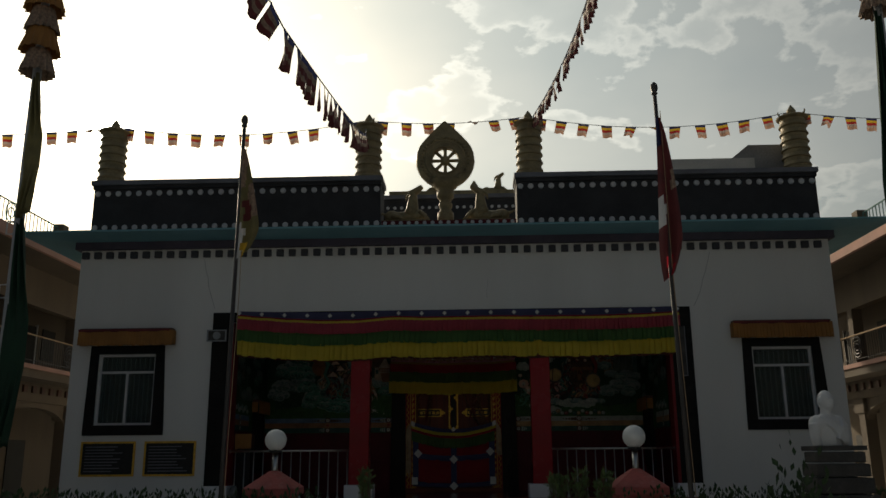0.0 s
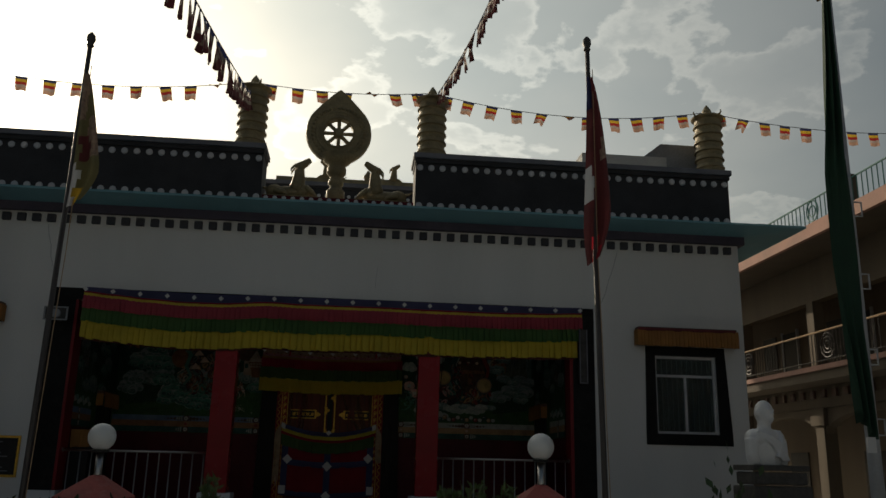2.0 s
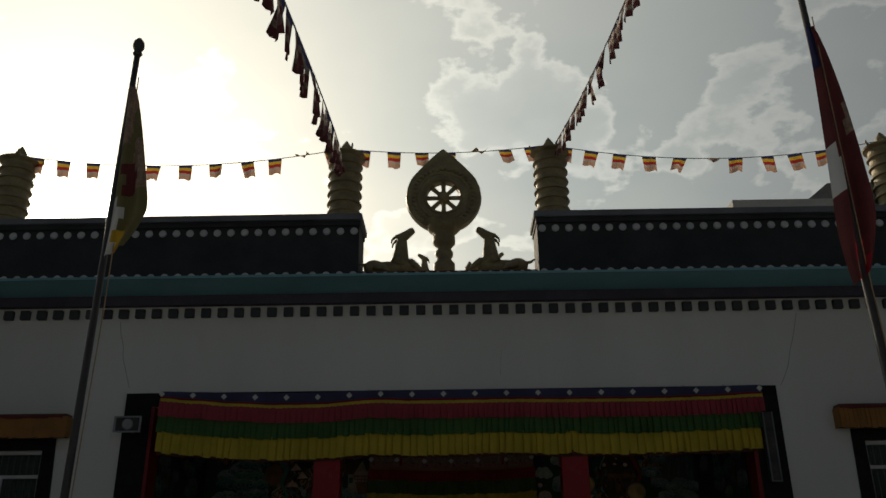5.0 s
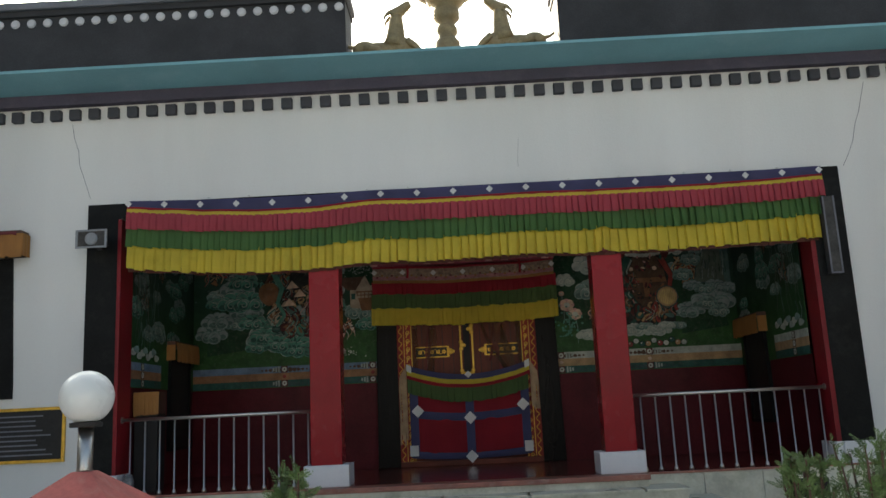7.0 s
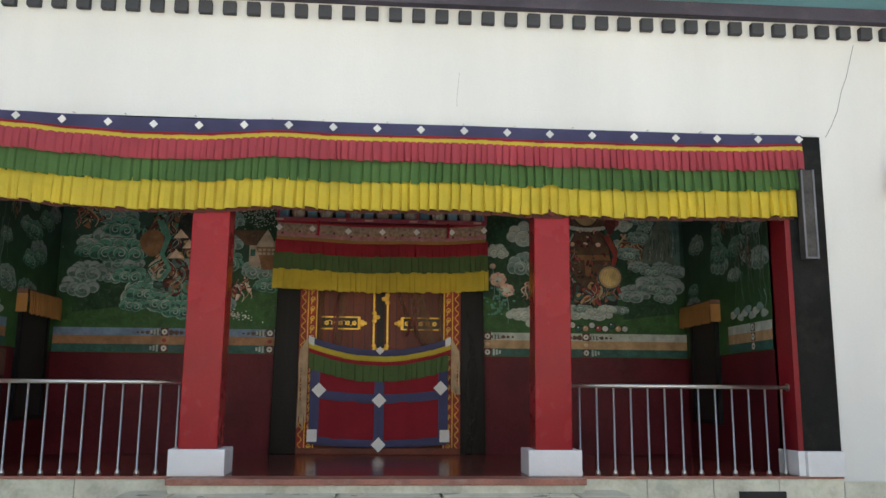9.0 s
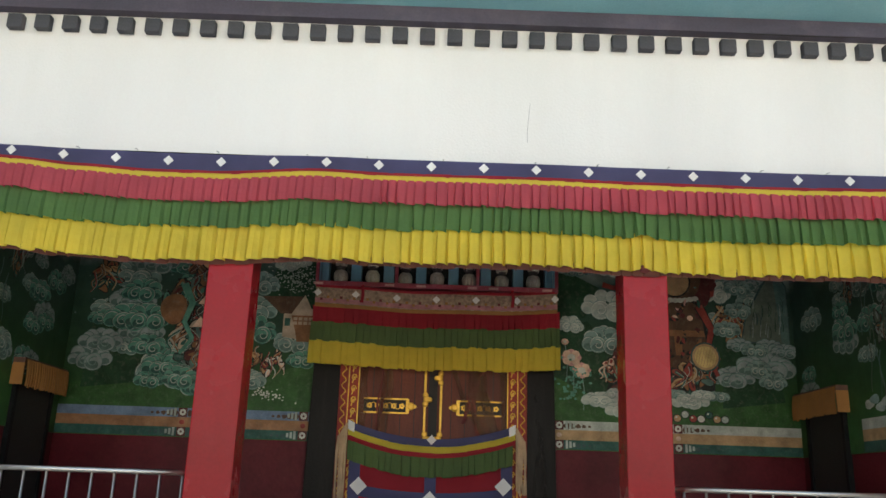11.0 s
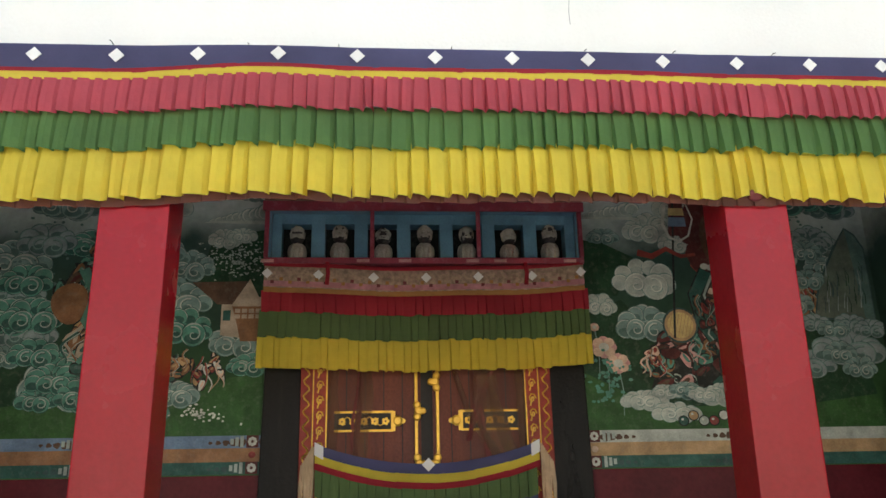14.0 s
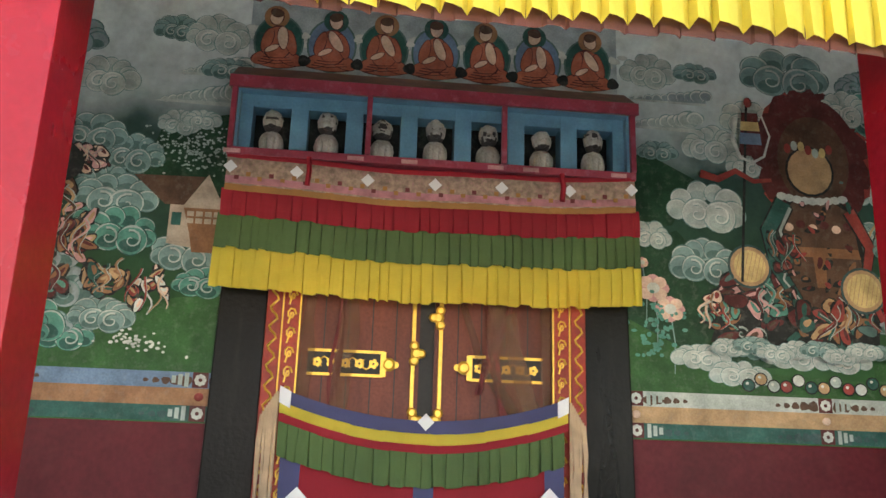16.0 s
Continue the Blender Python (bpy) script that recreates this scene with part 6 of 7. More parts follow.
for i in range(8):
    a = math.pi / 4 * i
    bm = bmesh.new()
    tube(bm, [(math.cos(a) * r, 0, math.sin(a) * r) for r in (0.05, 0.12, 0.22, 0.31)], 0.036, 8, 0.045)
    part("spoke", bm, "gold", wh)
bm = bmesh.new()
lathe(bm, [(0.06, -0.12), (0.105, -0.08), (0.105, 0.08), (0.06, 0.12)], (0, 0, 0), 20, "y")
part("hub", bm, "gold", wh)
bm = bmesh.new()
lathe(bm, [(0.185, -1.54), (0.185, -1.26), (0.15, -1.22), (0.12, -1.16), (0.155, -1.11), (0.155, -1.04), (0.115, -0.98), (0.15, -0.93), (0.195, -0.88), (0.195, -0.76), (0.15, -0.73), (0.24, -0.66), (0.38, -0.5)], (0, 0, 0), 20)
part("stand", bm, "gold", wh, smooth=True)


def deer(name, flip, at, s=1.0):
    """Kneeling deer with raised head, one plain mesh."""
    bm = bmesh.new()
    ball(bm, (-0.05, 0, 0.16), (0.40, 0.13, 0.12), 16, 10)
    ball(bm, (-0.3, 0, 0.17), (0.19, 0.14, 0.14), 14, 10)
    ball(bm, (0.24, 0, 0.2), (0.2, 0.13, 0.15), 14, 10)
    tube(bm, [(0.14, 0, 0.2), (0.17, 0, 0.34), (0.18, 0, 0.48), (0.185, 0, 0.62), (0.2, 0, 0.7)], 0.17, 12, 0.085)
    tube(bm, [(0.12, 0, 0.69), (0.2, 0, 0.74), (0.28, 0, 0.8), (0.37, 0, 0.87), (0.4, 0, 0.89)], 0.108, 12, 0.05)
    for y in (-0.06, 0.06):
        tube(bm, [(0.14, y, 0.73), (0.07, y * 1.5, 0.71), (0.02, y * 1.7, 0.65), (0.01, y * 1.7, 0.59)], 0.035, 6, 0.012)
        tube(bm, [(0.34, y * 1.4, 0.26), (0.46, y * 1.5, 0.17), (0.58, y * 1.5, 0.04), (0.4, y * 1.5, 0.03)], 0.06, 8, 0.03)
        tube(bm, [(-0.3, y * 2, 0.16), (-0.1, y * 2.2, 0.12), (0.02, y * 2.2, 0.04), (-0.2, y * 2.2, 0.03)], 0.07, 8, 0.03)
    tube(bm, [(-0.46, 0, 0.22), (-0.54, 0, 0.24), (-0.61, 0, 0.29)], 0.035, 6, 0.015)
    box(bm, -0.5, 0.56, -0.16, 0.16, -0.02, 0.05)
    o = make(name, bm, "gold", True)
    o.location = at
    o.scale = (s * flip, s, s)
    return tagged(o, "gilt cast kneeling deer with raised head", "deer statue", "deer flanking the wheel")


deer("deer_statue", 1, (-1.48, FY + 0.3, 6.64), 0.97)
deer("deer_statue", -1, (0.40, FY + 0.3, 6.64), 0.97)
structure("roof_ledge", boxes((-1.98, 1.0, FY - 0.02, FY + 0.7, 6.45, 6.62), bevel=0.01), "maroon", "red painted ledge between the parapet blocks", "trim")
led = empty("ledge_studs", "row of pale round studs along the red ledge", "trim", kind="structure")
bm = bmesh.new()
disc(bm, 0, 0, 0, 0.045)
for i in range(17):
    o = make("stud", bm, "dot", parent=led) if i == 0 else new("stud", o.data)
    o.parent = led
    o.location = (-1.9 + i * 0.176, FY - 0.02, 6.56)

# set-back storey behind with a second pair of animals
UY = 31.0
sb = empty("upper_storey", "dark set-back roof storey with a row of pale studs", "roof storey", kind="structure")
part("wall", boxes((-4.4, 3.4, UY + 0.1, 40.0, 0, 11.2)), "parapet", sb)
part("coping", boxes((-4.5, 3.5, UY, 40.1, 11.3, 11.45), bevel=0.01), "capgrey", sb)
part("moulding", boxes((-4.44, 3.44, UY + 0.06, 40.05, 11.2, 11.3)), "parapet", sb)
bm = bmesh.new()
disc(bm, 0, 0, 0, 0.065)
for i in range(29):
    o2 = make("stud", bm, "dot", parent=sb) if i == 0 else new("stud", o2.data)
    o2.parent = sb
    o2.location = (-4.3 + i * 0.27, UY + 0.1, 10.95)
deer("deer_statue", 1, (0.95, UY + 0.9, 11.7), 0.98)
deer("deer_statue", -1, (-1.25, UY + 0.9, 11.7), 0.98)
orb = bmesh.new()
lathe(orb, [(0.2, 0), (0.2, 0.1), (0.1, 0.16), (0.16, 0.25), (0.17, 0.35), (0.1, 0.46), (0.03, 0.58)], segs=16)
o = make("roof_urn", orb, "gold", True)
o.location = (0.15, UY + 0.9, 11.7)
tagged(o, "small gilt urn on the upper roof", "urn")
structure("upper_ledge", boxes((-3.2, 2.3, UY + 0.3, UY + 1.5, 11.45, 11.7), bevel=0.01), "gold", "yellow painted base under the upper animals", "trim")

rb = empty("stair_cover", "grey concrete stair cover on the roof with a sloping end", "roof structure", kind="structure")
# Low slab gets a paler grey than the box to look skylit.
part("low_slab", boxes((4.7, 6.6, FY + 0.82, 20.6, 6.5, 8.23)), "concrete", rb)
bm = bmesh.new()
slab(bm, [(6.05, 6.5), (7.75, 6.5), (7.75, 8.56), (6.5, 8.56), (6.05, 8.2)], FY + 0.86, 20.4)
part("box", bm, "roofgrey", rb)

# ---- strings of small flags ----
M["s_orange"] = material("s_orange", (0.50, 0.30, 0.22), 0.9, 0.15, 5, 100, 0.1)
M["s_blue"] = material("s_blue", (0.03, 0.035, 0.10), 0.9, 0.15, 5, 100, 0.1)
M["s_white"] = material("s_white", (0.42, 0.34, 0.30), 0.9, 0.15, 5, 100, 0.1)
M["s_red"] = material("s_red", (0.34, 0.03, 0.03), 0.9, 0.15, 5, 100, 0.1)
M["s_yellow"] = material("s_yellow", (0.52, 0.33, 0.04), 0.9, 0.15, 5, 100, 0.1)
for k in ("s_orange", "s_blue", "s_white", "s_red", "s_yellow"):
    let_light_through(M[k], 0.5)


def small_flag_mesh(seed, w=0.25, h=0.31, curl=0.0, keys=("s_blue", "s_yellow", "s_red", "s_white", "s_orange")):
    """Striped pennant: blue, yellow, red, white and orange bars, with a limp curl."""
    r = random.Random(seed)
    bm = bmesh.new()
    ph, sk = r.uniform(0, 6), r.uniform(-0.04, 0.04)
    rows = [0, 0.16, 0.36, 0.56, 0.74, 1.0]
    g = []
    for u in rows:
        g.append([bm.verts.new(((i / 5 - 0.5) * w * (1 - 0.14 * u) + sk * u, (0.03 + 0.1 * abs(curl)) * u * math.sin(i * 1.1 + ph) - curl * h * u * 0.9, -h * u * (1 - 0.75 * abs(curl)) + 0.012 * math.sin(i * 1.7 + ph) * u)) for i in range(6)])
    me = bpy.data.meshes.new("flag")
    for k in range(5):
        for i in range(5):
            bm.faces.new((g[k][i], g[k + 1][i], g[k + 1][i + 1], g[k][i + 1])).material_index = k
    bm.to_mesh(me)
    bm.free()
    for k in keys:
        me.materials.append(M[k])
    return me


FLAGS = [small_flag_mesh(i, curl=c) for i, c in enumerate((0, 0, 0.1, 0, -0.12, 0, 0.8, 0.05, 0, -0.6))]


# Same pennants in darker cloth, their backlit look put into the colours.
BACKLIT_FLAGS = [small_flag_mesh(40 + i, 0.24, 0.36, c, ("s_blue", "c_brocade", "c_maroon", "c_brocade", "c_maroon")) for i, c in enumerate((0, 0.05, -0.05, 0.12, 0))]


def flag_string(name, pts, spacing, turn=0.0, seed=1, rough=0.2, scale=1.0, skip=0.0, flags=FLAGS):
    st = empty(name, "thin cord hung with small striped prayer flags", "flag string", group="strings of flags")
    bm = bmesh.new()
    tube(bm, pts, 0.008, 5)
    part("cord", bm, "capgrey", st)
    r = random.Random(seed)
    pts = [Vector(p) for p in pts]
    dist = spacing * 0.6
    for a, b in zip(pts, pts[1:]):
        l = (b - a).length
        while dist < l:
            if r.random() >= skip:
                o = new("flag", r.choice(flags))
                o.parent = st
                o.location = a.lerp(b, dist / l)
                d = (b - a).normalized()
                o.rotation_euler = (r.uniform(-0.15, 0.15), math.atan2(-d.z, math.hypot(d.x, d.y)) * 0.9 * (1 if d.x > 0 or abs(d.x) < abs(d.y) else -1), math.atan2(d.y, d.x) + turn + r.uniform(-rough, rough))
                o.scale = (scale,) * 3
            dist += spacing * r.uniform(0.9, 1.1)
        dist -= l
    return st


def sagging(a, b, sagm, n=14):
    a, b = Vector(a), Vector(b)
    return [tuple(a.lerp(b, i / n) - Vector((0, 0, sagm * 4 * (i / n) * (1 - i / n)))) for i in range(n + 1)]


YF = FY + 0.4
for i, (a, b, s) in enumerate((((-16.5, 18.4, 9.4), (-8.32, YF, 9.15), 0.2), ((-8.32, YF, 9.15), (-2.33, YF, 9.2), 0.28), ((-2.33, YF, 9.18), (1.36, YF, 9.2), 0.12), ((1.36, YF, 9.2), (7.38, YF, 9.17), 0.32), ((7.38, YF, 9.17), (16.0, 18.4, 9.75), 0.45))):
    flag_string("flag_string", sagging(a, b, s), 0.53, seed=i + 3)
for x, z, dx, dz, k, kx, top in ((-2.395, 8.93, 0.149, -0.492, 0.016, -0.008, (-2.3, 5.0, 6.5)), (1.463, 9.14, 0.101, -0.15, 0.0, -0.008, (2.6, 5.0, 9.0))):
    flag_string("flag_string", [(x + dx * s + kx * s * s, 18.0 - s, z + dz * s + k * s * s) for s in [j * 0.5 for j in range(23)]] + [top], 0.27, seed=20 + int(x), rough=0.16, scale=1.0, flags=BACKLIT_FLAGS)


# ---- flagpoles with drooping flags ----
def drooped_flag(bm, w0, w1, length, folds, seed, lean=0.0):
    """Loft of a limp flag: a narrow gathered head that widens into folds."""
    r = random.Random(seed)
    ph = r.uniform(0, 6)
    rows, n = 16, 14
    g = []
    for j in range(rows + 1):
        u = j / rows
        w = w0 + (w1 - w0) * (u ** 0.8) * (1 - 0.72 * max(0, (u - 0.78) / 0.22) ** 1.3)
        ring = []
        for i in range(n):
            t = i / (n - 1)
            fold = math.sin(t * folds * math.pi + ph + u * 1.3)
            ring.append(bm.verts.new((t * w - 0.02 + lean * u * w, fold * w * 0.22 * (0.4 + u * 0.6), -u * length * (1 - 0.16 * t * (1 - u)) - 0.12 * (1 - t) * u)))
        g.append(ring)
    return g


def hung_flag(parent, name, at, w0, w1, length, cols, seed, lean=0.0):
    """cols: material for each band across the cloth, head to hem, two columns wide."""
    bm = bmesh.new()
    g = drooped_flag(bm, w0, w1, length, 3.4, seed, lean)
    me = bpy.data.meshes.new(name)
    keys = sorted({c for row in cols for c in row})
    for j in range(16):
        for i in range(13):
            f = bm.faces.new((g[j][i], g[j + 1][i], g[j + 1][i + 1], g[j][i + 1]))
            row = cols[min(len(cols) - 1, j * len(cols) // 16)]
            f.material_index = keys.index(row[min(len(row) - 1, (i + (j % 3)) * len(row) // 15)])
            f.smooth = True
    bm.to_mesh(me)
    bm.free()
    for k in keys:
        me.materials.append(M[k])
    o = new(name, me)
    o.parent = parent
    o.location = at
    return o


def flagpole(x, y, h, cols, seed, w1, length, label, lean, foot):
    p = empty("flagpole", label, "flagpole", (x, y, 0), "courtyard flagpoles")
    bm = bmesh.new()
    tube(bm, [(foot, 0, 0), (foot * 0.76, 0, 1.5), (0, 0, h - 0.1)], 0.034, 10, 0.026)
    part("pole", bm, "poledark", p, smooth=True)
    bm = bmesh.new()
    lathe(bm, [(0.03, -0.12), (0.042, -0.1), (0.03, -0.08), (0.05, -0.03), (0.045, 0.02), (0.015, 0.06)], (0, 0, h - 0.05), 12)
    part("knob", bm, "poledark", p, smooth=True)
    bm = bmesh.new()
    lathe(bm, [(0.28, 0), (0.28, 0.2), (0.1, 0.24)], (foot, 0, 0), 16)
    part("base", bm, "concrete", p)
    bm = bmesh.new()
    tube(bm, [(0.05, -0.02, h - 0.4), (0.055, -0.03, h - 2.5), (foot * 0.84 + 0.045, -0.03, 1.0)], 0.005, 5)
    part("halyard", bm, "c_beige", p)
    hung_flag(p, "flag", (0.0, -0.03, h - 0.5), 0.06, w1, length, cols, seed, lean)


flagpole(2.43, 10.22, 6.29, [("s_blue", "c_maroon"), ("c_maroon", "c_maroon"), ("c_maroon", "c_maroon", "c_brocade"), ("c_white", "c_maroon", "c_maroon"), ("c_maroon", "c_maroon", "c_maroon"), ("c_maroon", "c_redflat", "c_maroon")], 3, 0.36, 2.05, "dark flagpole with a limp maroon, white and red flag", -0.25, 0.10)
flagpole(-3.11, 10.7, 6.16, [("c_brocade", "c_brocade"), ("c_brocade", "c_olive"), ("c_olive", "c_brocade"), ("c_olive", "c_maroon", "c_brocade"), ("c_white", "c_olive", "c_olive"), ("c_white", "s_yellow", "c_olive")], 8, 0.33, 1.45, "dark flagpole with a limp yellow and brown flag", 0.05, -0.06)


# ---- tall prayer flag masts ----
def long_flag(p, z1, z0, wide, cloth, side, x, label):
    bm = bmesh.new()
    n, rows = 20, 40
    g = []
    for j in range(rows + 1):
        z = z1 - (z1 - z0) * j / rows
        w = wide * (0.32 + 0.68 * min(1, j / 18)) - wide * 0.42 * max(0, (j - 26) / 14)
        g.append([bm.verts.new((side * (0.01 + w * t / (n - 1)), -0.1 + 0.07 * math.sin(t * 0.9 + j * 0.07) * (0.5 + 0.5 * math.sin(j * 0.21 + x)), z - 0.05 * math.sin(t * 0.3) + (0.25 * t / n if j == rows else 0))) for t in range(n)])
    for a, b in zip(g, g[1:]):
        for i in range(n - 1):
            bm.faces.new((a[i], b[i], b[i + 1], a[i + 1]))
    part("long_flag", bm, cloth, p, label, True)


def mast(x, y, cloth, side, label, up=0.0, faded=None):
    p = empty("prayer_flag_mast", label, "flag mast", (x, y, 0), "tall prayer flag masts")
    bm = bmesh.new()
    tube(bm, [(0, 0, 0), (0, 0, 3), (0, 0, 12.0)], 0.085, 12, 0.055)
    part("pole", bm, "polewhite", p, smooth=True)
    r = random.Random(int(x * 10))
    if faded:
        long_flag(p, 6.95 + up, 4.8, 0.24, faded, side, x, "faded olive prayer flag")
        long_flag(p, 4.75, 1.6, 0.34, cloth, side, x, "long dark brown-green prayer flag")
    else:
        long_flag(p, 6.95 + up, 1.95, 0.32, cloth, side, x, "long narrow dark green flag")
    part("flag_hem", boxes((min(side * 0.04, side * 0.14), max(side * 0.04, side * 0.14), -0.13, -0.1, 1.8, 1.97)), "c_white", p)
    for k in range(7):
        bm = bmesh.new()
        rr, zz, n = 0.21 + 0.04 * (k % 2), 7.0 + up + k * 0.34, 30
        hem = [bm.verts.new(((rr + 0.05 * (j % 2)) * math.cos(j / n * 6.2832), (rr + 0.05 * (j % 2)) * math.sin(j / n * 6.2832), zz + 0.03 * r.random())) for j in range(n)]
        head = [bm.verts.new((rr * 0.72 * math.cos(j / n * 6.2832), rr * 0.72 * math.sin(j / n * 6.2832), zz + 0.38)) for j in range(n)]
        for j in range(n):
            bm.faces.new((hem[j], hem[(j + 1) % n], head[(j + 1) % n], head[j]))
        part("ruffle", bm, "c_orange" if k % 2 else "c_brocade", p, "faded orange cloth ruffle")
    for z in (1.2, 2.0, 2.8, 3.7, 4.6):
        bm = bmesh.new()
        tube(bm, [(-side * 0.07, 0, z), (-side * 0.17, 0, z), (-side * 0.17, 0, z + 0.18), (-side * 0.07, 0, z + 0.18)], 0.012, 5)
        part("hook", bm, "polewhite", p)
    bm = bmesh.new()
    lathe(bm, [(0.4, 0), (0.4, 0.3), (0.12, 0.36)], segs=16)
    part("base", bm, "concrete", p)


mast(5.87, 11.0, "c_darkgreen", -1, "tall pale mast with a long narrow green prayer flag", 0.65)
mast(-6.3, 11.0, "c_darkgreen", 1, "tall pale mast with a long dark prayer flag and faded ruffles", 0.0, "c_olive")


# ---- gate lamps ----
def gate_lamp(x, y):
    p = empty("gate_lamp", "white globe lamp on a low pier with a red pyramid cap", "lamp", (x, y, 0), "gate lamps")
    part("pier", boxes((-0.27, 0.27, -0.27, 0.27, 0, 1.08), bevel=0.01), "pierred", p)
    part("cap_edge", boxes((-0.33, 0.33, -0.33, 0.33, 1.08, 1.17), bevel=0.012), "pierred", p)
    bm = bmesh.new()
    hexa(bm, [(-0.33, -0.33, 1.17), (0.33, -0.33, 1.17), (0.33, 0.33, 1.17), (-0.33, 0.33, 1.17)], [(-0.05, -0.05, 1.385), (0.05, -0.05, 1.385), (0.05, 0.05, 1.385), (-0.05, 0.05, 1.385)])
    part("cap", bm, "pierred", p, "red painted pyramid cap")
    bm = bmesh.new()
    lathe(bm, [(0.045, 1.38), (0.04, 1.4), (0.04, 1.62)], segs=16)
    part("stem", bm, "steel", p, "brushed metal stem", True)
    bm = bmesh.new()
    lathe(bm, [(0.08, 1.615), (0.085, 1.62), (0.085, 1.64), (0.06, 1.645)], segs=20)
    part("collar", bm, "dark", p)
    bm = bmesh.new()
    ball(bm, (0, 0, 1.775), 0.142, 32, 20)
    part("globe", bm, "globe", p, "white glass globe", True)


gate_lamp(-2.625, 11.24)
gate_lamp(2.01, 10.87)

# ---- bust on a stepped pedestal ----
bm = bmesh.new()
ball(bm, (0, 0, 0.46), (0.078, 0.095, 0.118), 20, 14)
ball(bm, (0, -0.035, 0.405), (0.058, 0.066, 0.06), 14, 10)
ball(bm, (0, -0.098, 0.445), (0.016, 0.02, 0.028), 8, 6)
ball(bm, (0, -0.085, 0.482), (0.052, 0.016, 0.012), 10, 6)
for s in (-1, 1):
    ball(bm, (s * 0.08, 0.008, 0.455), (0.014, 0.026, 0.036), 8, 6)
tube(bm, [(0, 0.015, 0.2), (0, 0.01, 0.3), (0, 0, 0.42)], 0.075, 14, 0.056)
hexa(bm, [(0.15 * math.cos(a * 0.524), 0.095 * math.sin(a * 0.524), -0.045) for a in range(12)], [(0.185 * math.cos(a * 0.524), 0.115 * math.sin(a * 0.524), 0.2) for a in range(12)])
for s in (-1, 1):
    ball(bm, (s * 0.125, 0.01, 0.21), (0.092, 0.105, 0.09), 14, 10)
    tube(bm, [(s * 0.185, 0.0, 0.2), (s * 0.2, -0.01, 0.04), (s * 0.185, -0.01, -0.04)], 0.065, 10, 0.05)
ball(bm, (0, 0.01, 0.22), (0.165, 0.105, 0.1), 16, 10)
for k in range(5):
    tube(bm, [(-0.17 + k * 0.03, -0.06 - 0.012 * k, 0.275 - 0.01 * k), (-0.05 + k * 0.03, -0.122, 0.15), (0.08 + k * 0.02, -0.118, 0.0)], 0.015, 6)
tube(bm, [(0.13, -0.05, 0.285), (0.1, -0.11, 0.18), (0.0, -0.13, 0.03)], 0.02, 6)
bust = make("marble_bust", bm, "marblebust", True)
bust.location = (4.02, 9.85, 1.675)
bust.rotation_euler = (0, 0, radians(24))
rm = bust.modifiers.new("carved", "REMESH")
rm.mode, rm.voxel_size, rm.use_smooth_shade = "VOXEL", 0.009, True
bust.scale = (1.08, 1.0, 1.0)
tagged(bust, "pale marble draped bust on a dark stone pedestal", "bust")
pd = empty("stone_pedestal", "dark stone pedestal with stepped rough courses", "pedestal", (4.05, 9.85, 0))
for k, (w, z0, z1) in enumerate(((0.46, 0, 0.3), (0.43, 0.3, 0.52), (0.40, 0.52, 0.72), (0.37, 0.72, 0.92), (0.34, 0.92, 1.12), (0.31, 1.12, 1.3), (0.29, 1.3, 1.45), (0.26, 1.45, 1.58))):
    part("course", boxes((-w, w, -w * 0.8, w * 0.8, z0, z1 - 0.012), bevel=0.02), "stone", pd)
part("top_slab", boxes((-0.28, 0.28, -0.22, 0.22, 1.58, 1.632), bevel=0.008), "stone", pd)


# ---- side wings ----
def bar_mesh(name, h, r, mat):
    bm = bmesh.new()
    tube(bm, [(0, 0, 0), (0, 0, h)], r, 5)
    me = bpy.data.meshes.new(name)
    bm.to_mesh(me)
    bm.free()
    me.materials.append(M[mat])
    return me


BAL, BAR = bar_mesh("baluster", 0.8, 0.012, "poledark"), bar_mesh("terrace_bar", 0.6, 0.014, "greenrail")


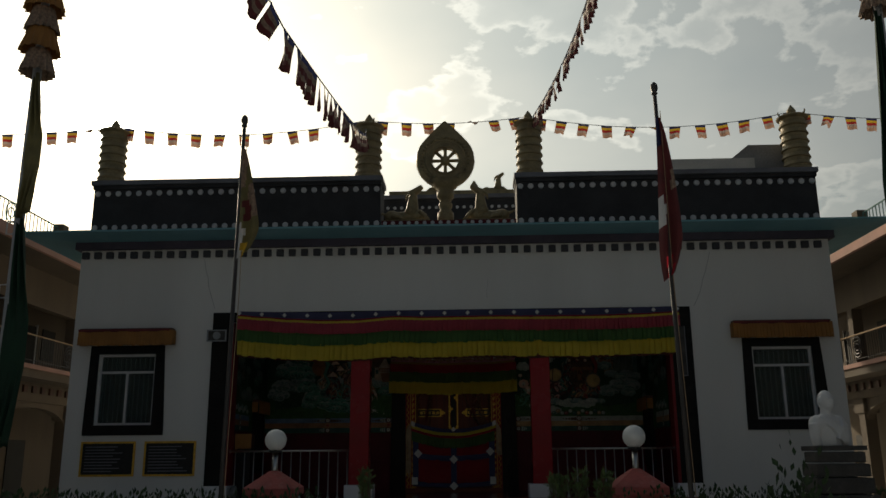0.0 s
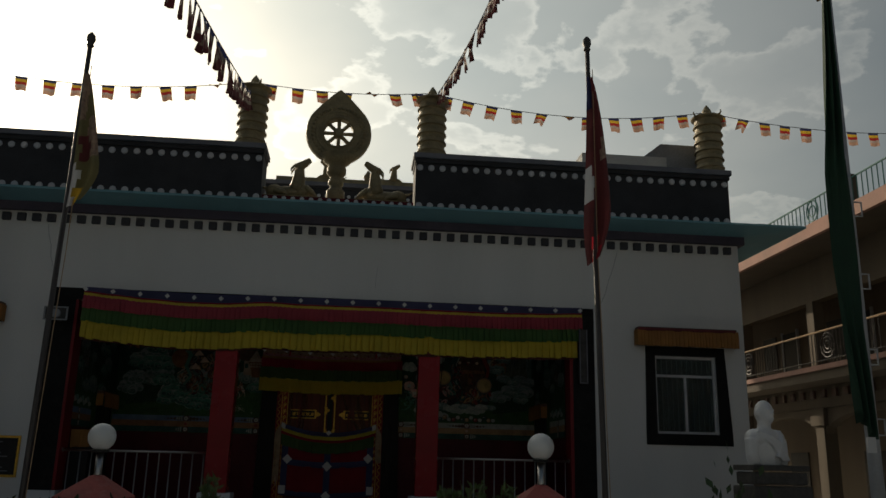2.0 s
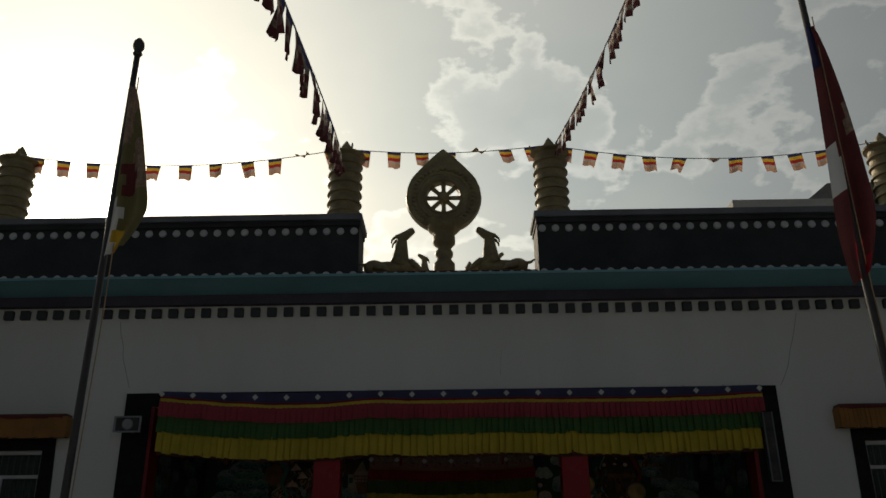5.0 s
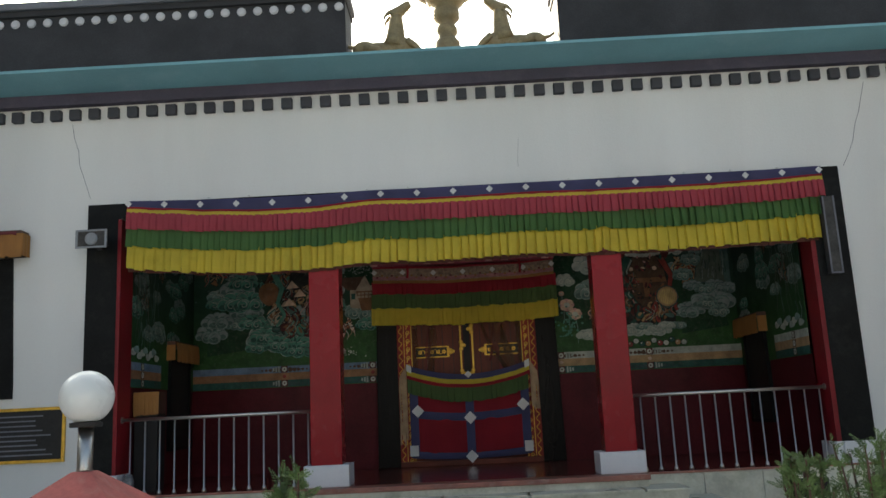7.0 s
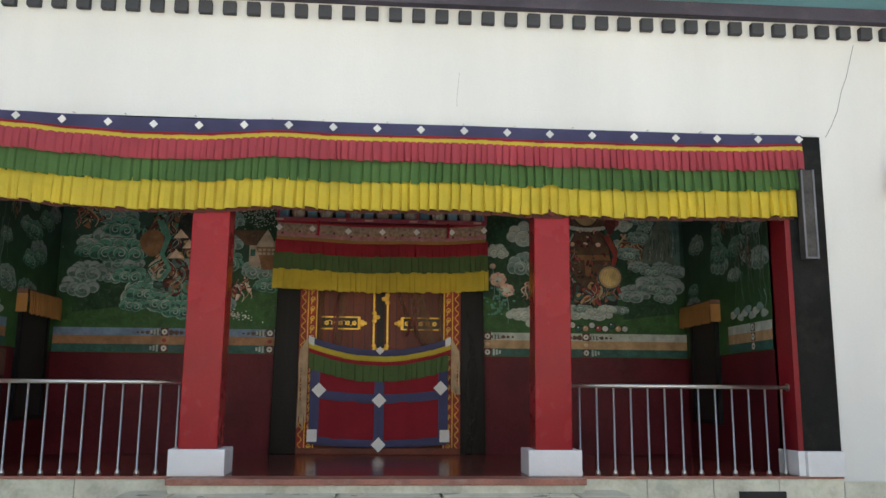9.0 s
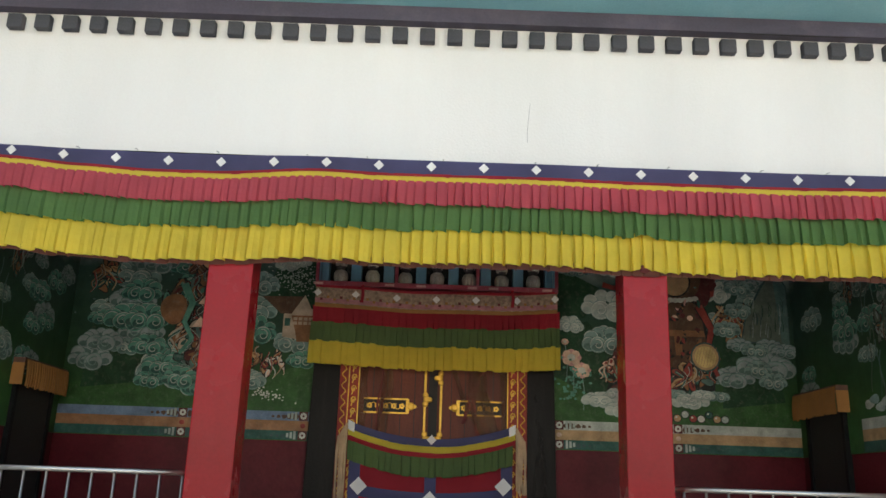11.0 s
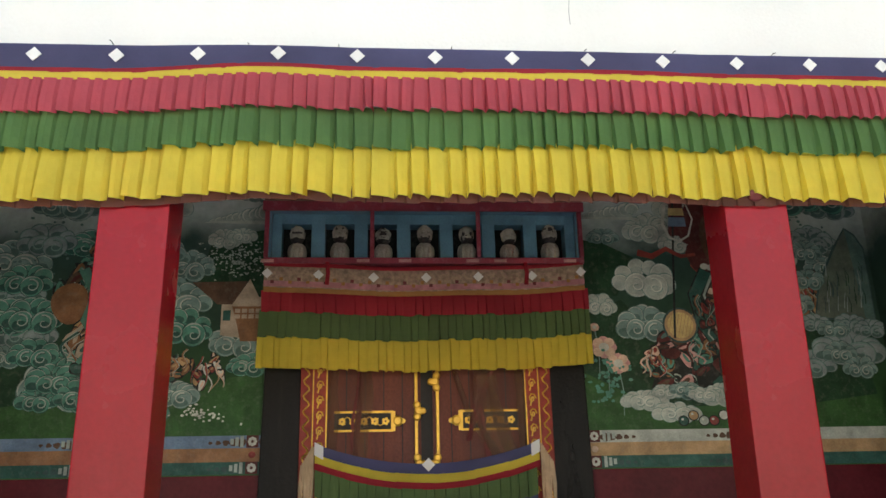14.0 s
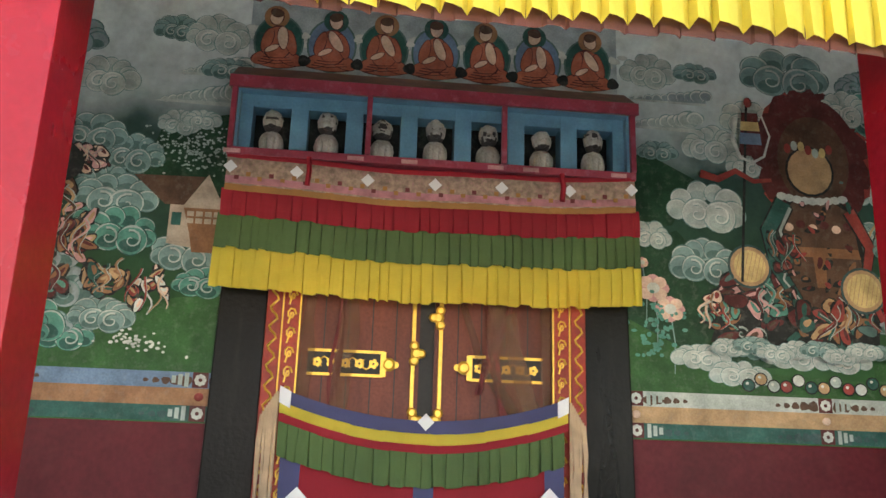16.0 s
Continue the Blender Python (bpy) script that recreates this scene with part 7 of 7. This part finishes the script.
def wing(side):
    """Two-storey gallery along the court: arcade below, balcony, roof terrace with rails."""
    x = CX + side * 11.78
    nm = "wing_east" if side > 0 else "wing_west"
    w = empty(nm, "two-storey gallery building, creamy paint darkened for shade, with balcony and roof railings", "building", kind="structure")

    def bx(name, x0, x1, y0, y1, z0, z1, mat, label="", bev=0.0):
        a, b = sorted((x + side * x0, x + side * x1))
        return part(name, boxes((a, b, y0, y1, z0, z1), bevel=bev), mat, w, label)

    Y0, Y1 = 3.0, 36.0
    bx("back_wall", 3.2, 3.5, Y0, Y1, 0, 7.3, "creamshade")
    bx("ground_floor_slab", -0.1, 3.2, Y0, Y1, 3.75, 4.05, "creamshade")
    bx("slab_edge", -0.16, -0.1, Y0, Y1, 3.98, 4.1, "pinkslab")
    bx("roof_slab", -0.55, 3.5, Y0, Y1, 7.1, 7.3, "creamshade")
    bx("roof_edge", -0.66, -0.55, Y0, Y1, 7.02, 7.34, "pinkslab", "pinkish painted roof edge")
    bx("lower_fascia", 0.72, 0.9, Y0, Y1, 3.2, 3.75, "creamshade")
    bx("upper_beam", 0.75, 1.05, Y0, Y1, 6.0, 7.1, "creamshade")
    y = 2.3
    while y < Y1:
        bx("column", 0.75, 1.07, y - 0.17, y + 0.17, 4.05, 6.0, "creamshade", "", 0.01)
        bx("lower_column", 0.75, 1.11, y - 0.2, y + 0.2, 0, 3.2, "creamshade", "", 0.01)
        bx("capital", 0.69, 1.17, y - 0.32, y + 0.32, 2.75, 3.2, "creamshade", "", 0.02)
        bx("terrace_post", -0.6, -0.3, y - 0.17, y + 0.17, 7.34, 8.1, "creamshade", "", 0.01)
        # Dark panels on the back wall stand in for unlit rooms.
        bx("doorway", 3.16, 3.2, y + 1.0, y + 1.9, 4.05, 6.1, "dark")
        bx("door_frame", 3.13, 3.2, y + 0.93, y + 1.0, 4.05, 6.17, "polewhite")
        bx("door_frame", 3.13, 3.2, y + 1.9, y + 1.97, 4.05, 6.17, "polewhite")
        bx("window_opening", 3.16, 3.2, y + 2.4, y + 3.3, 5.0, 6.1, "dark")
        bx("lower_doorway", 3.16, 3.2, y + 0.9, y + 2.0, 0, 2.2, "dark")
        # arch pieces
        bm = bmesh.new()
        n = 10
        pts = [(y + 0.2, 3.2)] + [(y + 2.05 - 1.85 * math.cos(math.pi * i / n), 2.55 + 0.5 * math.sin(math.pi * i / n)) for i in range(n + 1)] + [(y + 3.9, 3.2)]
        xa, xb = sorted((x + side * 0.8, x + side * 1.04))
        for i in range(1, len(pts) - 2):
            (ya, za), (yb, zb) = pts[i], pts[i + 1]
            hexa(bm, [(xa, ya, za), (xa, yb, zb), (xb, yb, zb), (xb, ya, za)], [(xa, ya, 3.2), (xa, yb, 3.2), (xb, yb, 3.2), (xb, ya, 3.2)])
        part("arch", bm, "creamshade", w)
        # rails
        for z, r in ((4.92, 0.025), (4.22, 0.015)):
            bm = bmesh.new()
            tube(bm, [(x - side * 0.05, y, z), (x - side * 0.05, y + 4.1, z)], r, 6)
            # The top rail's paler beige puts the sun on it into its colour.
            part("balcony_rail", bm, "c_beige" if z > 4.5 else "poledark", w, "balcony handrail painted pale for its sunlit look" if z > 4.5 else "")
        for i in range(22):
            o = new("baluster", BAL)
            o.parent = w
            o.location = (x - side * 0.05, y + i * 4.1 / 30, 4.1)
        for z in (8.0, 7.42):
            bm = bmesh.new()
            tube(bm, [(x - side * 0.45, y, z), (x - side * 0.45, y + 4.1, z)], 0.022, 6)
            part("terrace_rail", bm, "greenrail", w)
        for i in range(22):
            o = new("terrace_bar", BAR)
            o.parent = w
            o.location = (x - side * 0.45, y + i * 4.1 / 22, 7.4)
        bm = bmesh.new()
        for rr in (0.26, 0.14):
            tube(bm, [(x - side * 0.45, y + 1.5 + rr * math.cos(a * 0.524), 7.72 + rr * math.sin(a * 0.524)) for a in range(13)], 0.016, 5)
        part("rail_roundel", bm, "greenrail", w)
        bm = bmesh.new()
        for rr in (0.3, 0.2, 0.1):
            tube(bm, [(x - side * 0.05, y + 2.05 + rr * math.cos(a * 0.524), 4.56 + rr * math.sin(a * 0.524)) for a in range(13)], 0.014, 5)
        part("balcony_roundel", bm, "poledark", w)
        # dentils under the slab
        for i in range(8):
            bx("dentil", 0.66, 0.72, y + i * 0.51, y + i * 0.51 + 0.2, 3.45, 3.65, "brown")
        y += 4.1
    return w


for side in (1, -1):
    wing(side)
# Unseen wall across the court's near end, added to cut low sky light.
structure("wall_court", boxes((-14, 13, -14.3, -14, 0, 9.5)), "capgrey", "plain grey unseen wall added to hold back low sky light")


# ---- planting ----
def leafy(bm, n, place, size, seed):
    r = random.Random(seed)
    for i in range(n):
        p, d = place(r)
        d = (Vector(d) + Vector((r.uniform(-.6, .6), r.uniform(-.6, .6), r.uniform(-.3, .8)))).normalized()
        s = d.orthogonal().normalized()
        s = (Matrix.Rotation(r.uniform(0, 6.28), 3, d) @ s)
        l = size * r.uniform(0.6, 1.3)
        a = Vector(p)
        vs = [bm.verts.new(v) for v in (a, a + d * l * 0.5 + s * l * 0.24, a + d * l, a + d * l * 0.5 - s * l * 0.24)]
        bm.faces.new(vs)


def shrub(x, y, h, w, seed):
    """Young conifer: forked stems that carry many flat feathery sprays."""
    s = empty("conifer_shrub", "young green feathery conifer shrub", "shrub", (x, y, 0), "shrubs by the steps")
    r = random.Random(seed)
    tops = [Vector((r.uniform(-0.7, 0.7) * w, r.uniform(-0.7, 0.7) * w, h * r.uniform(0.82, 0.97))) for _ in range(14)]
    for t in tops:
        bm = bmesh.new()
        tube(bm, [(0, 0, 0), (t.x * 0.2, t.y * 0.2, h * 0.35), (t.x * 0.7, t.y * 0.7, h * 0.7), tuple(t)], 0.014, 6, 0.004)
        part("stem", bm, "brown", s)
    bm = bmesh.new()
    for k in range(420):
        t = r.choice(tops)
        u = 1 - 0.5 * r.random() ** 1.6
        base = t * u
        d0 = Vector((r.gauss(0, 1), r.gauss(0, 1), r.uniform(0.5, 1.8))).normalized()
        side = d0.orthogonal().normalized()
        side = Matrix.Rotation(r.uniform(0, 6.28), 3, d0) @ side
        ln = r.uniform(0.04, 0.085)
        for j in range(10):
            f = (j + 1) / 10
            p = base + d0 * ln * f
            for sg in (-1, 1):
                d = (d0 * 0.75 + side * sg * 0.9 + Vector((r.gauss(0, .18), r.gauss(0, .18), r.gauss(0, .18)))).normalized()
                q = d.cross(d0).cross(d).normalized()
                l = 0.026 * (1.15 - f * 0.8)
                bm.faces.new([bm.verts.new(v) for v in (p, p + d * l * 0.5 + q * 0.003, p + d * l, p + d * l * 0.5 - q * 0.003)])
    part("foliage", bm, "leaf", s)


shrub(-1.27, 10.05, 1.46, 0.11, 1)
shrub(1.26, 10.7, 1.47, 0.19, 2)
shrub(1.02, 10.8, 1.38, 0.14, 3)
shrub(1.55, 10.6, 1.4, 0.17, 4)
for sgn, x0, x1 in ((-1, -9.5, -1.9), (1, 1.75, 9.0)):
    bm = bmesh.new()
    leafy(bm, 9000, lambda r: ((r.uniform(x0, x1), 10.6 + r.uniform(-0.28, 0.28), r.uniform(0.25, 1.1) + 0.06 * math.sin(r.uniform(0, 40))), (0, 0, 1)), 0.07, 5 + sgn)
    tagged(make("clipped_hedge", bm, "hedgeleaf"), "low clipped leafy hedge along the court", "hedge", kind="stuff")
bm = bmesh.new()
leafy(bm, 500, lambda r: ((3.4 + r.gauss(0, 0.16), 9.3 + r.gauss(0, 0.12), abs(r.gauss(0.8, 0.25))), (0, 0, 1)), 0.11, 15)
tagged(make("leafy_bush", bm, "hedgeleaf"), "loose leafy bush beside the pedestal", "bush")
